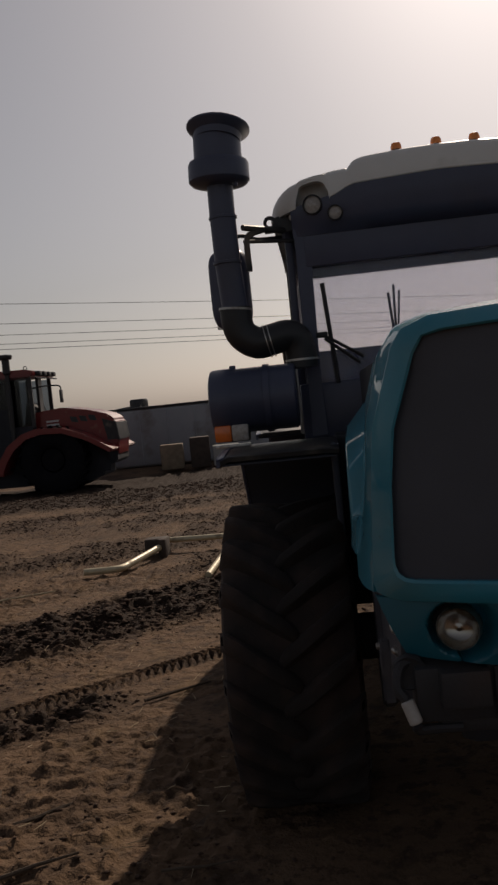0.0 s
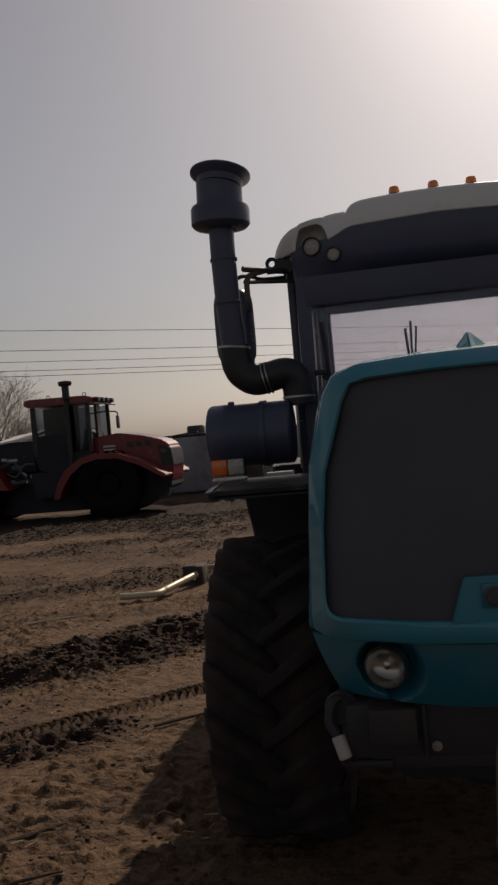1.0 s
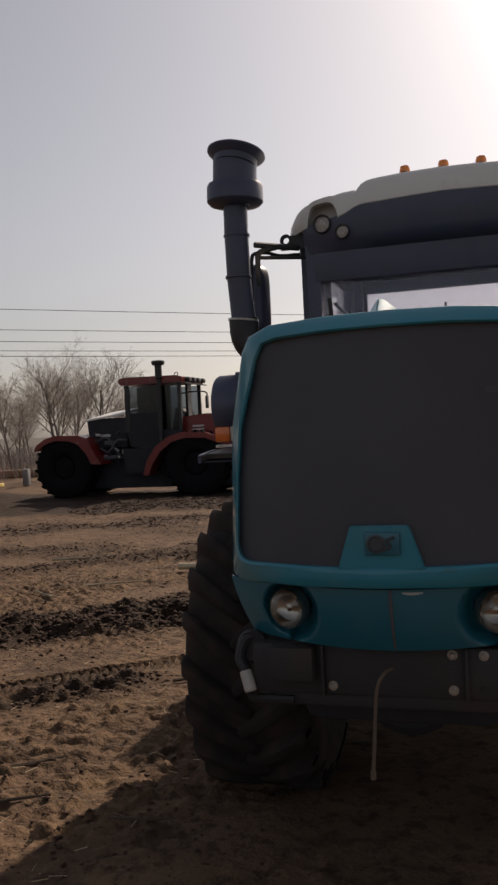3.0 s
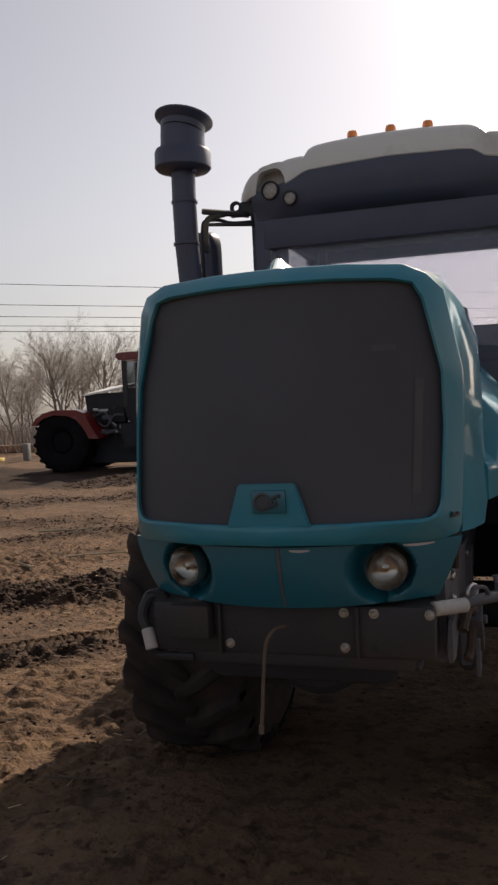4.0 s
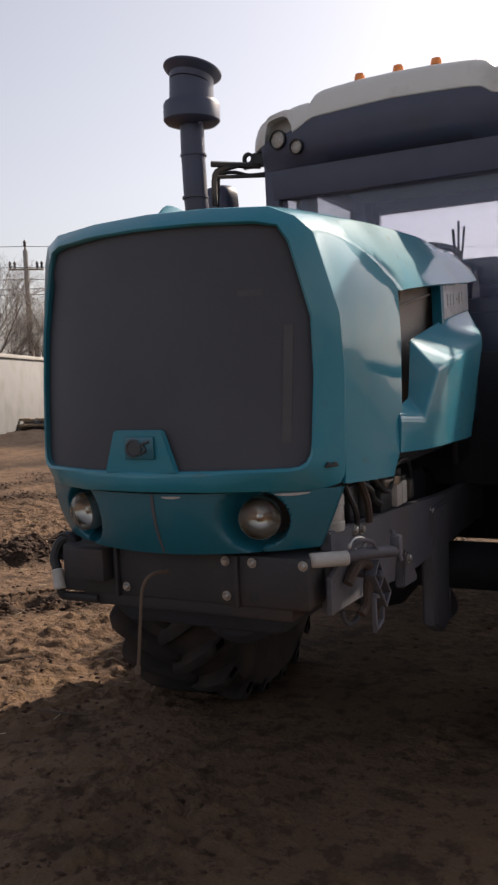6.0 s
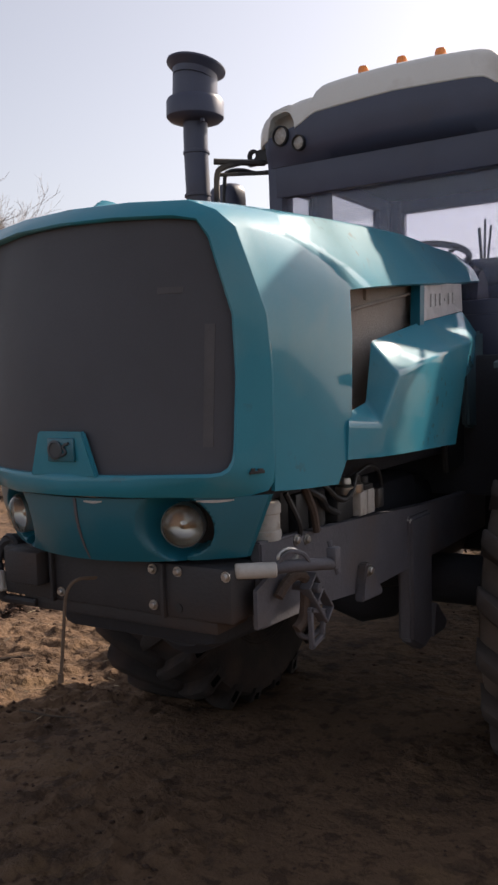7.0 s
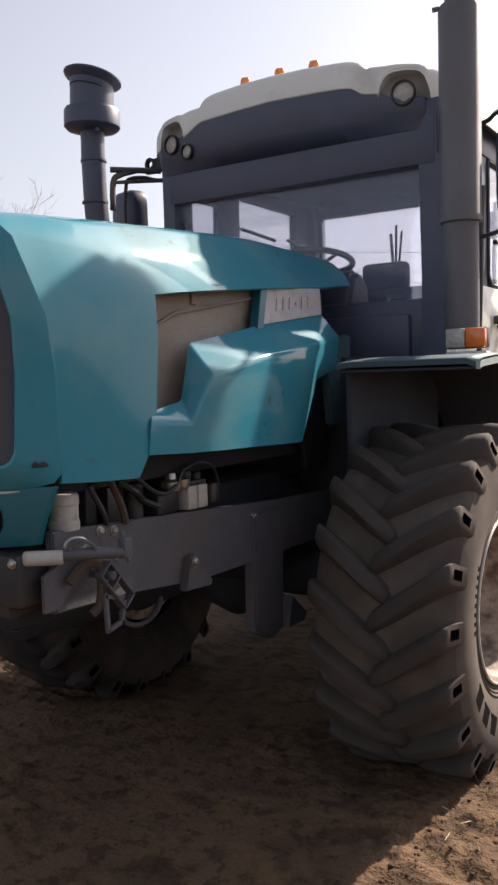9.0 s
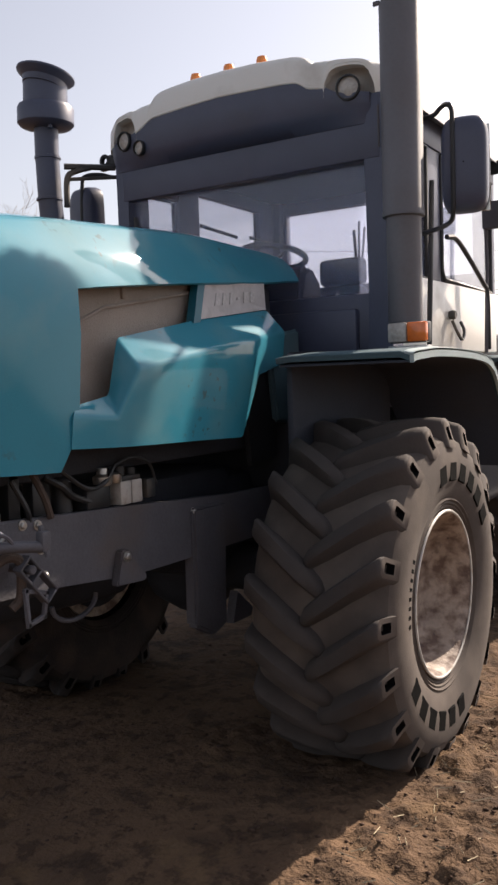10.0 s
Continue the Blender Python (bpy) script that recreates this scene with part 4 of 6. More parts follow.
    # gearbox, axle and ring under the belly
    bm = bmesh.new()
    bm_box(bm, (0, 0.9, 0.95), (0.6, 1.6, 0.34), 0.05)
    bm_box(bm, (0, 2.6, 0.85), (0.56, 2.2, 0.45), 0.06)
    bm_cyl(bm, (0.0, 0.35, 0.83), (0.0, 1.2, 0.78), 0.17, seg=20, bevel=0.03)
    part("gearbox", bm, SHADED_BLACK, tractor, "dark sump and gearbox")
    bm = bmesh.new()
    bm_cyl(bm, (-0.75, 1.80, 0.635), (0.85, 1.80, 0.635), 0.11, seg=20)
    bm_lathe(bm, [(0.08, -0.24), (0.2, -0.14), (0.24, 0), (0.2, 0.14), (0.08, 0.24)], pose(0, 1.80, 0.635, 0, 90), 24)
    bm_lathe(bm, [(0.07, -0.3), (0.15, -0.2), (0.2, 0.0)], pose(0, 1.72, 0.635, 90), 20)
    part("front_axle", bm, SHADED_BLACK, tractor, "front axle with its bulged middle, blackened for shade")
    bm = bmesh.new()
    bm_tube(bm, [(0.30 + 0.0 * k, 0.67 + 0.11 * math.cos(math.pi * (1 + k / 12)), 0.745 + 0.07 * math.sin(math.pi * (1 + k / 12))) for k in range(13)], 0.009, 8)
    part("bent_pipe", bm, IRON, tractor)
    bm = bmesh.new()
    bm_box(bm, (0.05, 2.0, 1.3), (1.2, 0.2, 0.62), 0.02)
    part("bulkhead", bm, SHADED_BLACK, tractor)
    # Added block: closes the gap where lit ground would show below the cab.
    bm = bmesh.new()
    bm_box(bm, (0.02, 2.62, 0.93), (1.36, 0.46, 0.60), 0.05)
    part("underbody_block", bm, SHADED_BLACK, tractor, "black block added below the cab to close a lit gap")
    bm = bmesh.new()
    bm_prism(bm, [(1.56, 1.60), (1.84, 1.64), (1.84, 1.14), (1.62, 1.12)], lambda p, q, t: (t, p, q), 0.43, 0.455)
    bmesh.ops.bevel(bm, geom=bm.edges[:], offset=0.006, segments=2, affect="EDGES")
    part("side_insert", bm, BLACK, tractor)
    bm = bmesh.new()
    bm_prism(bm, [(1.74, 1.68), (2.02, 1.72), (2.02, 1.28), (1.80, 1.30)], lambda p, q, t: (t, p, q), 0.455, 0.49)
    bmesh.ops.bevel(bm, geom=bm.edges[:], offset=0.012, segments=2, affect="EDGES")
    part("side_cover", bm, FENDER, tractor, "teal cover behind the side panel, darkened for shade")
    # Boxes added behind and below the cab to keep sun off the ground.
    bm = bmesh.new()
    bm_box(bm, (CX, 4.75, 1.42), (1.35, 1.5, 0.66), 0.05)
    part("rear_sun_block", bm, SHADED_BLACK, tractor, "dark box added behind the cab to block the sun")
    def tank(s):
        bm = bmesh.new()
        bm_box(bm, (CX + s * 0.74, 3.2, 1.03), (0.36, 1.0, 0.56), 0.06, 3)
        part("side_tank", bm, SHADED_BLACK, tractor, "dark tank added below the cab door to block the sun")
    both(tank)
    # rear half
    bm = bmesh.new()
    bm_prism(bm, [(3.4, 1.15), (5.6, 1.15), (5.7, 0.9), (5.5, 0.6), (3.6, 0.6)], lambda p, q, t: (t, p, q), -0.36, 0.36)
    bm_cyl(bm, (-0.75, 4.66, 0.635), (0.85, 4.66, 0.635), 0.12, seg=20)
    part("rear_chassis", bm, IRON, tractor, "grey rear chassis with axle")


chassis()


def make_wheel(sweep, rubber, tread):
    """One wheel about its own middle, axle along x, outer side towards +x; sweep: which way its lugs slant."""
    bm = bmesh.new()
    rim = [(r, x * 1.06) for r, x in ((0.02, 0.062), (0.10, 0.06), (0.18, 0.062), (0.24, 0.075), (0.275, 0.105), (0.297, 0.15), (0.308, 0.20), (0.316, 0.232), (0.332, 0.247), (0.337, 0.238), (0.33, 0.20), (0.31, -0.20), (0.02, -0.2))]
    bm_lathe(bm, rim, pose(0, 0, 0, 0, 90), 56)
    wh = part("wheel", bm, RIM, tractor, "wheel with a scuffed cream rim showing rust", angle=32)
    bm = bmesh.new()
    prof = [(0.326, 0.225), (0.346, 0.242), (0.352, 0.247), (0.358, 0.244), (0.365, 0.251), (0.372, 0.248), (0.380, 0.256), (0.388, 0.252), (0.41, 0.261), (0.48, 0.275), (0.53, 0.276), (0.58, 0.270), (0.618, 0.256), (0.636, 0.230), (0.650, 0.15), (0.656, 0.0)]
    prof = [(r, x * 1.06) for r, x in prof]
    prof = prof + [(r, -x) for r, x in prof[-2::-1]]
    bm_lathe(bm, prof, pose(0, 0, 0, 0, 90), 84, caps=False)
    for v in bm.verts:  # flattened where it stands
        v.co.z = max(v.co.z, -0.647 + 0.02 * abs(v.co.x))
    part("tyre", bm, rubber, wh, "dusty black tyre with chevron lugs" if sweep > 0 else "black tyre caked in mud, darkened for shade", angle=30)
    n, lug = 20, {}
    for s in (1, -1):
        bm = bmesh.new()
        prev = None
        # along the lug: place from the middle out, place of its foot, foot and crest radius, half widths
        for u, uf, r0, r1, w0, w1 in ((-0.045, -0.045, 0.640, 0.668, 0.050, 0.026), (-0.02, -0.02, 0.640, 0.694, 0.074, 0.046), (0.06, 0.06, 0.640, 0.705, 0.082, 0.054), (0.14, 0.14, 0.635, 0.711, 0.082, 0.054),
                                  (0.215, 0.225, 0.615, 0.712, 0.078, 0.054), (0.256, 0.276, 0.600, 0.707, 0.072, 0.052), (0.267, 0.294, 0.592, 0.694, 0.058, 0.048)):
            am = -sweep * 0.26 * u / 0.25
            ring = [bm.verts.new((s * (uf if k in (0, 5) else u), r * math.cos(am + d), r * math.sin(am + d)))
                    for k, (d, r) in enumerate(((-w0, r0), (-w1 - 0.006, r1 - 0.018), (-w1 + 0.014, r1), (w1 - 0.014, r1), (w1 + 0.006, r1 - 0.018), (w0, r0)))]
            if prev:
                for k in range(5):
                    bm.faces.new((prev[k], prev[k + 1], ring[k + 1], ring[k]))
            else:
                bm.faces.new(ring)
            prev = ring
        # the lug's end is hollow, with a raised rim
        # Sun on the rim and shade in the hollow are put into their colours.
        mid = sum((v.co for v in prev), Vector()) / 6
        lip = [bm.verts.new(mid + (v.co - mid) * 0.52) for v in prev]
        floor_ = [bm.verts.new(mid + (v.co - mid) * 0.4 - Vector((s * 0.035, 0, 0))) for v in prev]
        for k in range(6):
            j = (k + 1) % 6
            bm.faces.new((prev[k], prev[j], lip[j], lip[k])).material_index = 2
            bm.faces.new((lip[k], lip[j], floor_[j], floor_[k])).material_index = 1
        bm.faces.new(floor_).material_index = 1
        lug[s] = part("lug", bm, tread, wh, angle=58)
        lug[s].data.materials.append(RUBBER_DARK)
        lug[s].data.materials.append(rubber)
    bm = bmesh.new()
    bm_lathe(bm, [(0.327, 0.262), (0.331, 0.2665), (0.336, 0.2665), (0.340, 0.261), (0.336, 0.254), (0.330, 0.254)], pose(0, 0, 0, 0, 90), 64, caps=False)
    part("rim_edge", bm, ROLLER, wh, "worn pale edge of the rim")
    for i in range(1, 2 * n + 1):
        src = lug[1 if i % 2 else -1]
        if i <= 2:
            ob = src
        else:
            ob = src.copy()
            scene.collection.objects.link(ob)
        ob.matrix_basis = pose(0, 0, 0, 360 * i / 2 / n + 4.4 * sweep)
    # Added black disc that paints the inner side of the wheel as shaded.
    bm = bmesh.new()
    bm_lathe(bm, [(0.03, -0.24), (0.2, -0.24), (0.29, -0.2), (0.30, -0.05), (0.05, -0.03)], pose(0, 0, 0, 0, 90), 32)
    part("inner_shade_disc", bm, SHADED_BLACK, wh)
    for start in (100, 280):
        for i in range(6):
            t = radians(start - 13.5 * i)
            bm = bmesh.new()
            m = Matrix.Translation((0.287, 0.495 * math.cos(t), 0.495 * math.sin(t))) @ pose(0, 0, 0, math.degrees(t) - 90)
            bm_box(bm, (0, 0, 0), (0.012, 0.080, 0.078), 0.004, 1)
            bm.transform(m)
            part("sidewall_mark", bm, RUBBER_DARK, wh)
    for i in range(8):
        t = radians(182 - 4.2 * i)
        bm = bmesh.new()
        bm_box(bm, (0, 0, 0), (0.005, 0.014, 0.032), 0.001, 1, m=pose(0, 0, 0, math.degrees(t) - 90))
        bm.transform(Matrix.Translation((0.288, 0.465 * math.cos(t), 0.465 * math.sin(t))))
        part("size_mark", bm, RUBBER_DARK, wh)
    return wh


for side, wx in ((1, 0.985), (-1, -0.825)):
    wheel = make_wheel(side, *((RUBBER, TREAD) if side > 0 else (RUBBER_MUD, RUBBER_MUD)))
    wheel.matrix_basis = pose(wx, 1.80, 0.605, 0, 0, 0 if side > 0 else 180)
    copy_thing(wheel, pose(wx, 4.66, 0.605, 14 * side, 0, 0 if side > 0 else 180))


def fender(s, y0, front):
    arc = [(-0.37, 1.574), (-0.36, 1.579), (-0.30, 1.586), (-0.05, 1.598), (0.40, 1.585), (0.62, 1.54), (0.75, 1.41), (0.87, 1.27), (0.95, 1.05)]
    pts = curve_pts([(0, y0 + p - (0.3 if p < 0 and not front else 0), q) for p, q in arc], 4)
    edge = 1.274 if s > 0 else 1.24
    # Right guards are black: shade put into the colour of the same teal.
    top, lip = (FENDER, SUNLIT_TEAL) if s > 0 else (BLACK, NAVY)
    bm = bmesh.new()
    rows = [[(CX + s * (x - CX), p.y, p.z - (0.0 if x < edge - 0.04 else 0.012) - (0.006 if x < 0.75 else 0)) for x in (0.70, 0.76, 1.0, edge - 0.054, edge - 0.024, edge - 0.004)] for p in pts]
    bm_sheet(bm, rows, (0, 0.004, -0.02))
    fe = part("fender", bm, top, tractor, "dark teal mudguard with a dusty lip, paled for sunlight" if s > 0 else "teal mudguard blackened for its shade")
    bm = bmesh.new()
    rows = [[(CX + s * (edge - CX), p.y, p.z - d) for d in (0.006, 0.022, 0.04)] for p in pts]
    bm_sheet(bm, rows, (-0.016 * s, 0, 0))
    rows = [[(CX + s * (x - CX), p.y - 0.002, p.z + dz) for x, dz in ((edge - 0.036, 0.0), (edge - 0.019, -0.005), (edge, -0.008))] for p in pts]
    bm_sheet(bm, rows, (0, 0.002, -0.006))
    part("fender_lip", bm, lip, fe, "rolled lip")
    # Added dark sheet: the shade under the mudguard, put into a part.
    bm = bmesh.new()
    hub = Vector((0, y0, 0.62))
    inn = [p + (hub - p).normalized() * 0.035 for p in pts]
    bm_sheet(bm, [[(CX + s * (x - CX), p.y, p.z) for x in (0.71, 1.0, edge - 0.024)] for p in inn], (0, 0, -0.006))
    part("fender_shade_liner", bm, INNER, fe)
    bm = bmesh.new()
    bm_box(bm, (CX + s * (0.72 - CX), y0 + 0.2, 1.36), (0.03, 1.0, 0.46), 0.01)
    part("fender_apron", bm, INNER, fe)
    lx = lambda v: v if s > 0 else -(v - 0.042)
    if front:
        # signal lamp on a plinth
        bm = bmesh.new()
        bm_box(bm, (lx(1.083), 1.885, 1.665), (0.172, 0.05, 0.086), 0.008)
        la = part("signal_lamp", bm, BLACK, tractor, "front signal lamp, half clear and half amber")
        bm = bmesh.new()
        bm_box(bm, (lx(1.127), 1.855, 1.665), (0.082, 0.035, 0.08), 0.008)
        part("amber_half", bm, ORANGE, la)
        bm = bmesh.new()
        bm_box(bm, (lx(1.043), 1.855, 1.665), (0.082, 0.035, 0.08), 0.008)
        part("clear_half", bm, CLEAR, la)
        bm = bmesh.new()
        bm_box(bm, (lx(1.085), 1.88, 1.602), (0.17, 0.06, 0.016), 0.003)
        part("lamp_plinth", bm, STEEL, la)


both(lambda s: fender(s, 1.80, True))
both(lambda s: fender(s, 4.40, False))


def cab():
    # lower front wall and sills
    bm = bmesh.new()
    bm_box(bm, (CX, 2.19, 1.72), (1.56, 0.10, 0.30), 0.015)
    bm_box(bm, (CX + 0.30, 2.125, 1.70), (0.72, 0.05, 0.20), 0.012)
    bm_box(bm, (CX, 3.0, 1.46), (1.26, 1.66, 0.26), 0.02)
    part("cab_front_wall", bm, NAVY, tractor, "dark blue-grey cab front below the windscreen")
    # corner posts
    def a_post(s):
        bm = bmesh.new()
        e0, e1 = CX + 0.027 + s * (0.763 if s < 0 else 0.805), CX + 0.027 + s * 0.685
        bm_prism(bm, [(e0, 1.6), (e0 - s * 0.005, 2.35), (e0 - s * 0.005, 2.48), (e0 - s * 0.003, 2.66), (e0, 2.74), (e1 - s * 0.02, 2.74), (e1 - s * 0.008, 2.64), (e1 - s * 0.003, 2.5), (e1, 2.4), (e1 + s * 0.008, 1.86), (e1, 1.6)], lambda p, q, t: (p, t, q), 2.12, 2.24)
        part("front_post", bm, NAVY, tractor)
        bm = bmesh.new()
        bm_box(bm, (CX + s * 0.735, 3.84, 2.25), (0.10, 0.10, 1.05), 0.01)
        part("rear_post", bm, NAVY, tractor)
        bm = bmesh.new()
        bm_box(bm, (CX + s * 0.765, 2.80, 2.28), (0.04, 0.21, 0.94), 0.008)
        part("middle_post", bm, NAVY, tractor)
        if s < 0:
            for c, d in (((CX - 0.765, 2.32, 2.28), (0.04, 0.18, 0.94)), ((CX - 0.765, 3.74, 2.28), (0.04, 0.24, 0.94)), ((CX - 0.765, 2.55, 2.61), (0.04, 0.28, 0.10))):
                bm = bmesh.new()
                bm_box(bm, c, d, 0.008)
                part("window_surround", bm, NAVY, tractor)
        # side wall: cream lower panel, header, panes
        bm = bmesh.new()
        bm_box(bm, (CX + s * 0.775, 3.05, 1.79), (0.05, 1.62, 0.36), 0.012)
        sw = part("cab_side", bm, WHITE, tractor, "cream lower cab side with a door", angle=30)
        bm = bmesh.new()
        bm_box(bm, (CX + s * 0.77, 3.05, 2.70), (0.05, 1.6, 0.14), 0.008)
        part("side_header", bm, NAVY, tractor)
        for y0, y1, z1 in ((2.24, 2.69, 2.62), (2.91, 3.79, 2.62)) if s > 0 else ((2.41, 2.69, 2.555), (2.90, 3.62, 2.645)):
            bm = bmesh.new()
            bm_box(bm, (CX + s * 0.775, (y0 + y1) / 2, (z1 + 1.97) / 2), (0.006, y1 - y0, z1 - 1.97))
            g = part("side_pane", bm, PANE, tractor, "clear cab side window")
            g.visible_shadow = False
            bm = bmesh.new()
            r = [(y0, z1), (y1, z1), (y1, 1.97), (y0 + 0.04, 1.985), (y0, 2.03)]
            bm_tube(bm, [(CX + s * 0.785, p, q) for p, q in r + r[:1]], 0.013, 6)
            part("window_seal", bm, BLACK, g)
        bm = bmesh.new()
        bm_lathe(bm, [(0.022, 0), (0.026, 0.02), (0.02, 0.035)], pose(CX + s * 0.80, 2.98, 1.80, 0, 90 * s), 14)
        bm_tube(bm, curve_pts([(CX + s * 0.82, 2.96, 1.77), (CX + s * 0.845, 2.98, 1.70), (CX + s * 0.845, 3.05, 1.67), (CX + s * 0.84, 3.10, 1.72), (CX + s * 0.82, 3.10, 1.77)]), 0.009, 6)
        part("door_handle", bm, BLACK, sw)
        bm = bmesh.new()
        bm_tube(bm, curve_pts([(CX + s * 0.86, 2.78, 2.18), (CX + s * 0.875, 2.92, 2.17), (CX + s * 0.88, 3.32, 1.99), (CX + s * 0.88, 3.40, 1.93), (CX + s * 0.88, 3.42, 1.62)], 5), 0.013, 8)
        if s > 0:
            bm_tube(bm, curve_pts([(CX + s * 0.86, 2.5, 1.6), (CX + s * 0.865, 2.52, 2.0), (CX + s * 0.865, 2.56, 2.42)], 4), 0.013, 8)
        part("grab_rail", bm, BLACK, tractor, "black bent grab rail beside the door")
    both(a_post)
    bm = bmesh.new()
    bm_box(bm, (CX, 2.17, 2.30), (1.40, 0.006, 0.92))
    ws = part("windscreen", bm, PANE, tractor, "wide flat windscreen")
    ws.visible_shadow = False
    # rear wall with its window
    bm = bmesh.new()
    for c, s in (((CX, 3.87, 1.86), (1.46, 0.06, 0.5)), ((CX, 3.87, 2.69), (1.46, 0.06, 0.12)), ((CX - 0.70, 3.87, 2.37), (0.08, 0.06, 0.54)), ((CX + 0.70, 3.87, 2.37), (0.08, 0.06, 0.54))):
        bm_box(bm, c, s, 0.006)
    part("cab_rear_wall", bm, NAVY, tractor)
    bm = bmesh.new()
    bm_box(bm, (CX, 3.87, 2.37), (1.32, 0.006, 0.54))
    rp = part("rear_pane", bm, PANE, tractor)
    rp.visible_shadow = False
    # head lining and floor
    bm = bmesh.new()
    bm_box(bm, (CX, 3.02, 2.735), (1.5, 1.66, 0.05), 0.01)
    part("head_lining", bm, LINING, tractor, "felt head lining, blued for the haze of glare")
    # roof shell: a bowed front with a raised middle, hollowed at both corners for the lamps
    RC, HW = 0.085, 0.85
    hollows = ((-0.628, -0.455), (0.625, 0.85))

    def lerp(table, x):
        for (x0, z0), (x1, z1) in zip(table, table[1:]):
            if x <= x1:
                return z0 + (z1 - z0) * max(0.0, (x - x0) / (x1 - x0))
        return table[-1][1]
    crest = [(0, 2.978), (0.15, 2.976), (0.30, 2.970), (0.36, 2.966), (0.39, 2.960), (0.415, 2.948), (0.432, 2.93), (0.442, 2.917), (0.455, 2.921), (0.52, 2.918), (0.60, 2.906), (0.68, 2.892), (0.745, 2.872), (0.79, 2.848), (0.825, 2.815), (0.843, 2.78), (HW, 2.745)]
    hem = [(-HW, 2.735), (-0.55, 2.79), (-0.505, 2.805), (-0.46, 2.828), (-0.42, 2.842), (0.0, 2.856), (0.35, 2.848), (0.41, 2.842), (0.44, 2.825), (0.465, 2.806), (0.54, 2.796), (0.60, 2.76), (HW, 2.735)]

    def ridge(x):
        u = abs(x - RC)
        if x > RC:
            u = 0.93 * u if u < 0.79 else 0.7347 + (u - 0.79) / 0.06 * (HW - 0.7347)
        return lerp(crest, u)

    def face(x):
        u = abs(x - RC)
        return 2.018 + 0.093 * (u / HW) ** 2 + 0.13 * max(0.0, (u - 0.70) / 0.15) ** 2

    def under(x):
        for x0, x1 in hollows:
            if x0 < x < x1:
                u = abs(2 * (x - x0) / (x1 - x0) - 1)
                return min(2.745 + 0.135 * (1 - u ** 4) ** 0.5, ridge(x) - 0.022)
        return lerp(hem, x - RC)
    xs = sorted({round(RC - HW + HW * 2 * i / 96, 4) for i in range(97)} | {h + d for ab in hollows for h in ab for d in (-0.002, 0.002)} | {round(RC + k * d, 4) for k in (-1, 1) for d in (0.39, 0.415, 0.432, 0.442, 0.455)})
    rows = []
    for f, back, drop in ((0, 0.05, 0), (0, 0.004, 0), (0.04, 0, 0), (0.7, 0.004, 0), (1, 0.016, -0.014), (1, 0.03, -0.005), (1, 0.06, 0.0)):
        rows.append([(x, face(x) + back, under(x) + f * max(0.004, ridge(x) - under(x)) + drop) for x in xs])
    for y, dz in ((2.4, 0.004), (3.0, 0.004), (3.6, -0.004), (3.82, -0.02), (3.9, -0.05), (3.93, -0.11)):
        rows.append([(x, y, max(2.71, ridge(x) + dz)) for x in xs])
    bm = bmesh.new()
    bm_sheet(bm, rows, (0, 0.0, -0.012))
    part("roof", bm, WHITE, tractor, "white rounded cab roof with a raised middle", angle=40)
    bm = bmesh.new()
    bm_box(bm, (CX + 0.01, 3.0, 2.725), (1.52, 1.7, 0.03), 0.01)
    part("roof_base", bm, WHITE, tractor)
    for x0, x1 in hollows:
        bm = bmesh.new()
        n = 24
        ring = [(x0 + (x1 - x0) * (0.5 - 0.5 * math.cos(math.pi * i / n)), 0) for i in range(n + 1)]
        ring = [(x, min(2.745 + 0.133 * max(0.0, 1 - abs(2 * (x - x0) / (x1 - x0) - 1) ** 4) ** 0.5, ridge(x) - 0.023)) for x, _ in ring]
        mx = (x0 + x1) / 2
        rows = [[(mx + (x - mx) * w, face(x) + d, 2.745 + (z - 2.745) * w) for x, z in ring] for d, w in ((0.003, 0.995), (0.03, 0.96), (0.075, 0.90), (0.078, 0.4), (0.078, 0.0))]
        bm_sheet(bm, rows)
        part("lamp_recess", bm, RECESS, tractor, "grey moulded hollow round the roof lamps", fix=False)
    # dark visor under the roof's front
    bm = bmesh.new()
    vx = [x for x in xs if -0.66 < x < 0.84]
    top = [(x, min(under(x), lerp(hem, x - RC)) - 0.001) for x in vx]
    rows = [[(x, face(x) + 0.03, z) for x, z in top], [(x, face(x) + 0.006, z) for x, z in top],
            [(x, face(x) + 0.004, 2.74 + (z - 2.74) * 0.5) for x, z in top],
            [(x, face(x) + 0.012, 2.69) for x, z in top],
            [(x, face(x) + 0.028, 2.655) for x, z in top],
            [(x, max(2.113, face(x) + 0.032), 2.615) for x, z in top]]
    bm_sheet(bm, rows, (0, 0.02, 0))
    part("visor", bm, NAVY, tractor, "dark sun visor below the roof front")
    bm = bmesh.new()
    bm_box(bm, (0.13, 2.142, 2.595), (1.47, 0.05, 0.27), 0.004)
    part("windscreen_header", bm, NAVY, tractor)
    # roof lamps with their pods
    def lamp(x, y, z, r, mat, yaw):
        bm = bmesh.new()
        t = pose(x, y, z, 92, 0, yaw)
        bm_lathe(bm, [(r * 0.7, -0.05), (r, -0.02), (r * 1.1, 0.0), (r * 1.08, 0.012), (r * 0.94, 0.014), (r * 0.92, 0.004)], t, 26, caps=False)
        w = part("work_lamp", bm, mat, tractor, "round work lamp under the roof edge")
        bm = bmesh.new()
        bm_lathe(bm, [(r * 0.95, 0.0), (r * 0.88, 0.003), (r * 0.84, 0.001), (r * 0.4, 0.006), (r * 0.05, 0.008)], t, 26)
        part("lens", bm, CLEAR, w)
    lamp(-0.545, 2.072, 2.756, 0.046, BLACK, -10)
    lamp(-0.436, 2.058, 2.702, 0.036, BLACK, -8)
